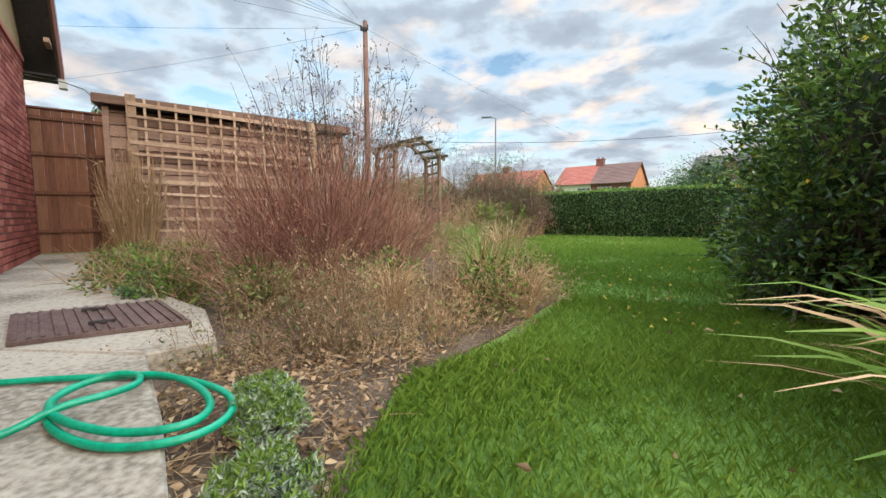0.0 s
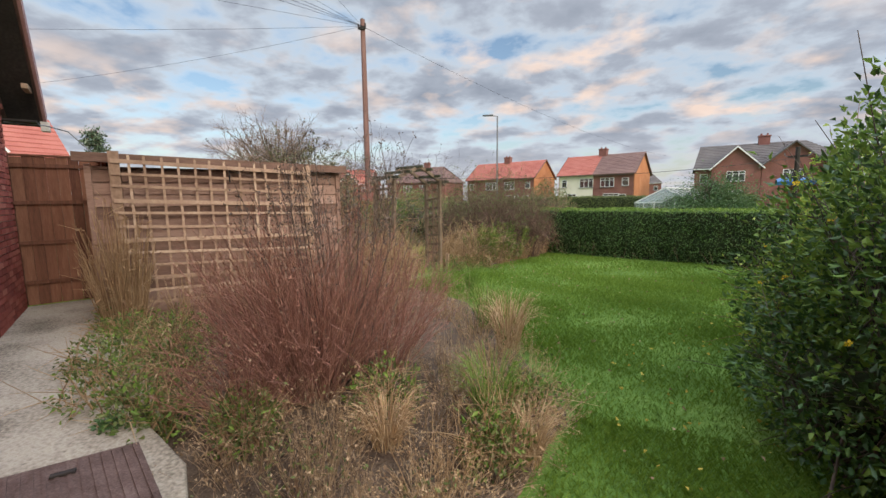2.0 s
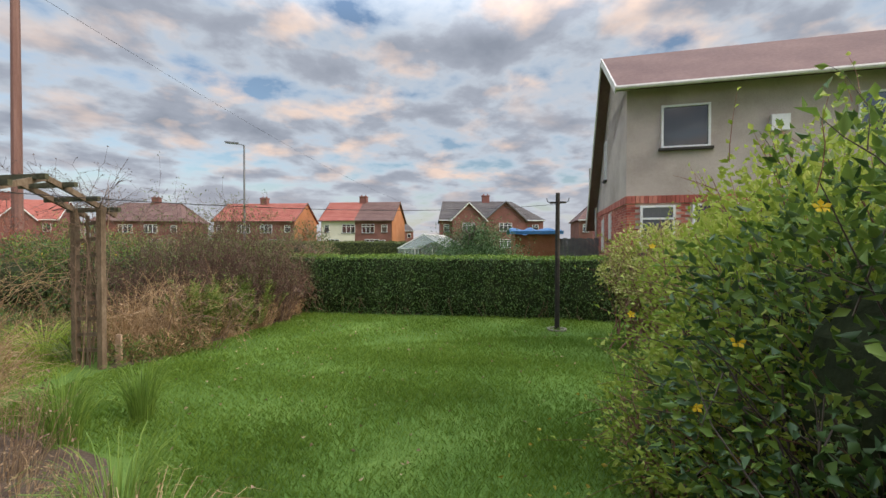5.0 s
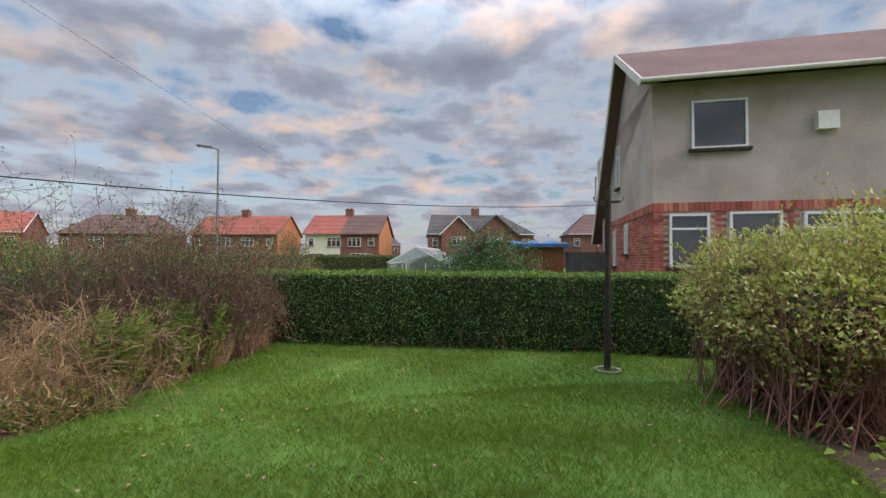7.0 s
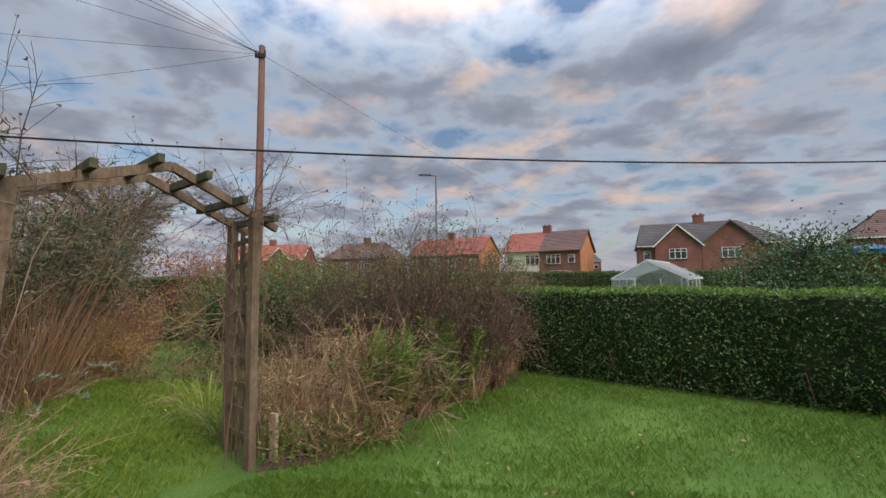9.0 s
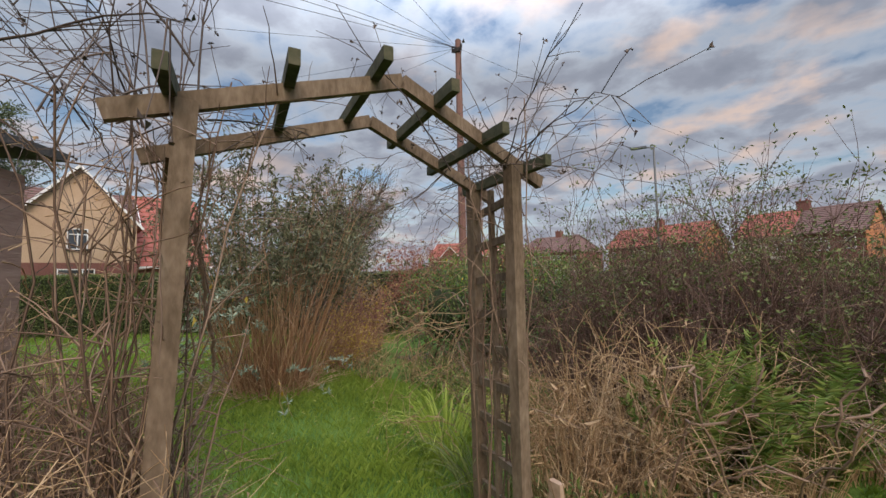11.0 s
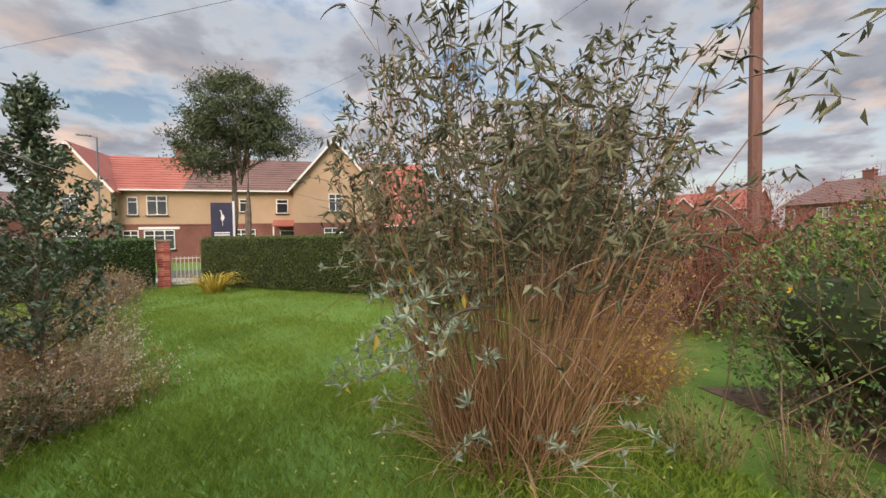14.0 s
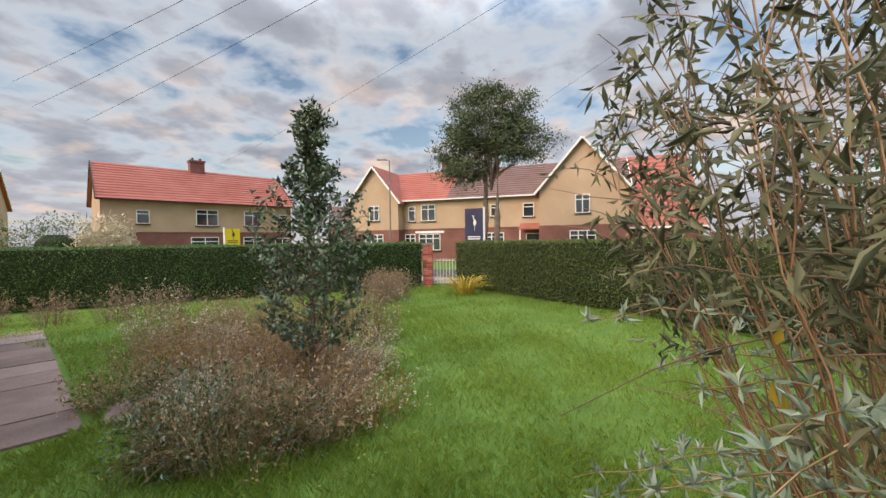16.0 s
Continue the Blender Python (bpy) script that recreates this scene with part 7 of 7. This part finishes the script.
for i in range(7):
    clump("dead_border_plant", (-11.6 + .35 * i, 2.2 - 1.0 * i), 60, .3, .45, .8, .004, 'twig_brown', "dead brown plants along the front hedge", "dead plant", 720 + i, subs=3, sub_len=.2, heads=('dryleaf', .035))

# trees
def tree(name, at, h, trunk_r, crown, n_leaf, leafm, label, seed, L=.16, W=.06, bare=False, trunk_h=.35, trunks=1, limbs=26):
    rng = np.random.default_rng(seed)
    s = thing(name, (at[0], at[1], gz(at[0])), label, "tree")
    for k in range(trunks):
        ox = (k - (trunks - 1) / 2) * .5
        put("trunk", MB().tube([(at[0] + ox * .4, at[1] + ox, 0), (at[0] + ox * .4 + .1, at[1] + ox, h * .3), (at[0] + ox * .5, at[1] + ox * 1.1 + .05, h * .6), (at[0], at[1], h * .85)],
                               [trunk_r, trunk_r * .8, trunk_r * .5, trunk_r * .15], 8), M['bark'], s)
    lob = np.array(crown, float)
    k = rng.integers(0, len(lob), limbs)
    base = np.stack([np.full(limbs, at[0] + .05), np.full(limbs, at[1]), h * rng.uniform(trunk_h, .7, limbs)], 1)
    tip = lob[k, :3] + unit(rng.normal(size=(limbs, 3))) * lob[k, 3:] * .85
    c = arcs(rng, base, tip - base, np.linalg.norm(tip - base, axis=1), 7, -.06, .03)
    put("limb", sticks("limb", c, trunk_r * .35, .012), M['bark'], s, kind="stuff")
    sc = sub_arcs(rng, c, 10, .9 if bare else .6, .7, 5, .25, 0)
    put("branch", sticks("branch", sc, .014, .005), M['twig_dark'], s, kind="stuff")
    if bare:
        s2 = sub_arcs(rng, sc, 9, .5, .8, 4, .2, 0)
        put("twig", sticks("twig", s2, .006, .003), M['twig_brown'], s, kind="stuff")
    if n_leaf:
        # uneven clumps with gaps between them
        m = 130
        cp, cd = blob_points(rng, m, crown, .6)
        i = rng.integers(0, len(cp), n_leaf)
        sz = rng.uniform(.16, .42, len(cp))[i][:, None]
        p = cp[i] + rng.normal(size=(n_leaf, 3)) * sz * [1, 1, .55]
        put("crown", leaves("crown", rng, p, rng.normal(size=p.shape) + [0, 0, .3], L, W), M[leafm], s, kind="stuff")
    return s
tree("pine_tree", (-21.8, 9.8), 8.6, .17, [(-21.8, 9.8, 7.0, 1.8, 2.0, 1.5), (-22.3, 8.5, 5.9, 1.2, 1.3, 1.0), (-21.4, 11.1, 6.0, 1.3, 1.4, 1.0), (-21.7, 9.6, 8.0, 1.1, 1.2, .8), (-21.6, 8.6, 4.7, .8, .9, .6)], 24000, 'leaf_pine',
     "pine tree with a rounded dark green crown and pale forked trunks", 151, .16, .05, trunks=2, trunk_h=.45)
tree("bare_tree", (-11.0, 18.8), 5.6, .16, [(-11.0, 18.8, 4.3, 1.9, 1.9, 1.4), (-10.0, 19.4, 4.0, 1.5, 1.5, 1.2), (-12.4, 18.2, 4.0, 1.4, 1.4, 1.1)], 900, 'leaf_front', "wide bare winter tree with a fine brown crown", 152, .05, .03, bare=True, limbs=36)
tree("bare_tree", (-14.5, 22.5), 4.6, .12, [(-14.5, 22.5, 3.4, 1.6, 1.6, 1.3)], 0, None, "small bare tree by the street", 153, bare=True, limbs=20)
tree("conifer_shrub", (5.6, 11.8), 1.9, .05, [(5.6, 11.8, 1.15, .62, .62, .80), (5.3, 11.9, .9, .55, .5, .65), (5.85, 11.6, .9, .45, .45, .6)], 42000, 'leaf_dark', "dark round evergreen just past the clipped hedge", 154, .045, .024, limbs=14, trunk_h=.1)
for i, (x, y, r, m) in enumerate(((-4.6, 12.3, 0, ''), (-3.8, 20.5, 1.6, 'leaf_front'), (-1.5, 18.5, 1.4, 'leaf_front'), (-7.5, 17.0, 1.6, 'leaf_red'), (2.0, 20.0, 1.1, 'leaf_front'), (-9.8, 16.0, 1.5, 'leaf_front'), (-15, 18, 1.8, 'leaf_dark'))):
    if r: bush("background_shrub", (x, y), [(x, y, .9, r, r, 1.0 + .1 * i), (x + r * .6, y + .3, .7, r * .8, r * .8, .9)], 3200, .09, .045, [(m, .6, 0), ('dryleaf', 1, 0)], "rough mixed shrub in the plot behind", twigs=160, twig_mat='twig_brown', seed=800 + i)
# shrubs of the gardens beside the street
for i, (x, y) in enumerate(((-15.5, -12.5), (-17.5, -10.5), (-13.8, -14.5), (-19.5, -9.0))):
    bush("street_shrub", (x, y), [(x, y, 1.45, 1.5, 1.5, 1.55)], 2800, .1, .05, [('leaf_dark', .6, 0), ('leaf_front', 1, 0)], "dark garden shrub beyond the hedge", twigs=60, seed=820 + i)
clump("pampas_grass", (-20.0, -7.2), 260, .5, 1.1, 3.2, .012, 'pampas', "large pampas grass with cream plumes", "grass clump", 830, h_var=.5, leafy=('pampas', 1600, .35, .06))

# ---- turf ----
def turf(name, poly, density, h, w, seed, label, far=None):
    rng = np.random.default_rng(seed)
    pa = np.array(poly)
    lo, hi = pa.min(0), pa.max(0)
    n = int((hi - lo).prod() * density)
    P = rng.uniform(lo, hi, (n, 2))
    P = P[inside(P, poly)]
    # thicker and thinner patches
    f = np.sin(P[:, 0] * 2.3 + np.sin(P[:, 1] * 1.7) * 1.5) * np.cos(P[:, 1] * 2.9 + P[:, 0]) * .5 + .5
    P = P[rng.uniform(0, 1, len(P)) < .55 + .45 * f]
    n = len(P)
    f = np.sin(P[:, 0] * 2.3 + np.sin(P[:, 1] * 1.7) * 1.5) * np.cos(P[:, 1] * 2.9 + P[:, 0]) * .5 + .5
    z = .02 + .02 * np.clip(P[:, 0] + 1, 0, 6)
    H = h * rng.uniform(.45, 1.25, n) * (.75 + .5 * f)
    a = rng.uniform(0, 2 * math.pi, n)
    lean = rng.uniform(.2, 1.0, n) * H
    s = np.stack([-np.sin(a), np.cos(a)], 1) * (w * rng.uniform(.6, 1.3, n))[:, None] / 2
    d = np.stack([np.cos(a), np.sin(a)], 1)
    V = np.zeros((n, 4, 3))
    V[:, 0, :2], V[:, 1, :2] = P - s, P + s
    V[:, 0, 2] = V[:, 1, 2] = z - .004
    V[:, 2, :2] = P + d * (lean * .35)[:, None] + s * .8; V[:, 2, 2] = z + H * .6
    V[:, 3, :2] = P + d * lean[:, None]; V[:, 3, 2] = z + H
    me = bpy.data.meshes.new(name)
    me.vertices.add(4 * n); me.loops.add(6 * n); me.polygons.add(2 * n)
    me.vertices.foreach_set("co", V.astype(np.float32).ravel())
    idx = (np.arange(n)[:, None] * 4 + np.array([0, 1, 2, 0, 2, 3])[None]).astype(np.int32).ravel()
    me.loops.foreach_set("vertex_index", idx); me.polygons.foreach_set("loop_start", np.arange(2 * n, dtype=np.int32) * 3)
    me.update(calc_edges=True)
    ob = part(name, me, M['blade_front' if name.startswith('front') else 'blade'])
    return tagged(ob, label, "grass", kind="stuff")
LAWN = [(.8, .9), (3.0, .6), (2.9, 3.0), (3.5, 4.8), (4.7, 6.3), (5.5, 7.7), (6.2, 8.7), (1.7, 11.9), (.9, 10.4), (.3, 9.6), (-.2, 9.0), (-.55, 8.8), (-1.0, 7.7), (-.7, 7.2), (.5, 6.3), (1.1, 4.8), (1.55, 3.5), (1.15, 2.4)]
turf("lawn_grass", [(.75, .8), (3.0, .6), (2.9, 3.2), (1.5, 3.4), (1.15, 2.4), (.8, 1.9)], 11500, .044, .0026, 901, "long lush green lawn grass")
turf("lawn_grass", [(1.55, 3.3), (3.1, 3.2), (3.8, 4.6), (5.1, 6.0), (6.6, 7.6), (3.0, 8.6), (-.55, 8.8), (-1.0, 7.7), (-.7, 7.2), (.5, 6.3), (1.1, 4.8)], 6000, .040, .0032, 902, "mown green lawn grass")
turf("lawn_grass", [(3.0, 8.5), (6.6, 7.5), (8.5, 7.6), (7.2, 8.6), (1.7, 11.9), (.9, 10.4), (.3, 9.6), (-.5, 8.8)], 2400, .045, .005, 903, "mown green lawn grass beside the hedge")
turf("front_lawn_grass", [(-.9, 8.8), (-1.3, 7.9), (-2.6, 7.3), (-5.9, 5.6), (-6.3, 8.0), (-6.8, 8.8), (-4.9, 11.5), (-3.6, 11.3), (-2.0, 11.3), (-1.1, 9.9)], 2600, .07, .0055, 904, "green front lawn grass with fallen leaves")
turf("front_lawn_grass", [(-6.0, 7.6), (-8.9, 7.6), (-10.4, 6.1), (-9.6, 4.1), (-8.2, 4.4), (-7.0, 5.2), (-6.6, 5.35), (-9.2, 2.1), (-12, 4.2), (-13.0, 8.0), (-9.0, 10.5), (-5.2, 13.0), (-4.2, 11.4), (-5.0, 11.3), (-6.7, 8.9), (-6.2, 8.0)], 1500, .06, .0065, 905, "green front lawn grass by the flower bed")
turf("front_lawn_grass", [(-9.0, 2.0), (-10.8, -2.0), (-13.5, .5), (-17.2, 6.9), (-19, 8.0), (-17.0, 8.6), (-11.5, 12.3), (-5.2, 15.0), (-5.2, 13.0), (-9.0, 10.5), (-13.0, 8.0), (-12, 4.2)], 700, .06, .009, 906, "green front lawn grass by the hedges")

turf("front_lawn_grass", [(-6.5, 5.3), (-5.9, 5.5), (-5.9, 6.6), (-6.3, 7.2), (-6.9, 5.6)], 2600, .06, .005, 908, "green front lawn grass at the corner of the slab path")
turf("front_lawn_grass", [(-6.4, 5.45), (-5.9, 5.62), (-3.8, 6.6), (-3.6, 4.4), (-5.0, 4.25)], 2200, .06, .0055, 907, "green front lawn grass beside the slab path")

def litter():
    rng = np.random.default_rng(911)
    for k, (m, n, poly) in enumerate((('dryleaf', 260, [(.8, .9), (3.2, .9), (3.5, 4.8), (5.5, 7.7), (1.7, 11.4), (-.5, 8.8), (1.1, 4.8)]), ('leaf_cream', 160, [(-6, 6), (-1, 7.6), (-1.2, 9.8), (-3.8, 11.2), (-6.3, 8.8)]),
                                      ('leaf_yellow', 120, [(1.6, 2.5), (3.2, 2.8), (4.6, 5.8), (3.5, 6.2), (1.9, 4.5)]))):
        pa = np.array(poly); P = rng.uniform(pa.min(0), pa.max(0), (n * 2, 2)); P = P[inside(P, poly)]
        z = .02 + .02 * np.clip(P[:, 0] + 1, 0, 6) + .045
        p = np.column_stack([P, z])
        ob = part("fallen_leaves", leaves("fallen_leaves", rng, p, rng.normal(size=p.shape) * [1, 1, .15], .035, .022), M[m])
        tagged(ob, "small fallen leaves scattered on the lawn", "leaf_mass", kind="stuff")
litter()

# ---- bricks of the near wall, last ----
def near_bricks():
    base = MB().box((0, 0, 0), (.213, .045, .061), lambda p: Vector((0, 0, 0)) + WD * p[0] + WN * p[1] + Vector((0, 0, p[2]))).mesh("brick")
    half = MB().box((0, 0, 0), (.10, .045, .061), lambda p: WD * p[0] + WN * p[1] + Vector((0, 0, p[2]))).mesh("brick")
    for me in (base, half): me.materials.append(M['brick'])
    rng = np.random.default_rng(921)
    rest = MB()
    for row in range(35):
        z = .155 + row * .075
        s = 2.97 - .215
        if row % 2:
            loc = wf((2.97 - .10, -.036 + rng.uniform(0, .004), z))
            ob = new("brick", half); ob.parent = OWN; ob.location = loc - OWN.location
            s -= .11
        while s > -8.5:
            if s > .35 and row < 25:
                ob = new("brick", base); ob.parent = OWN
                ob.location = wf((s, -.036 + rng.uniform(0, .004), z)) - OWN.location
            else:
                rest.box((s, -.036, z), (s + .213, .008, z + .061), wf)
            s -= .225
    put("brickwork", rest, M['brickj'], OWN, "red brick courses", kind="stuff")
near_bricks()
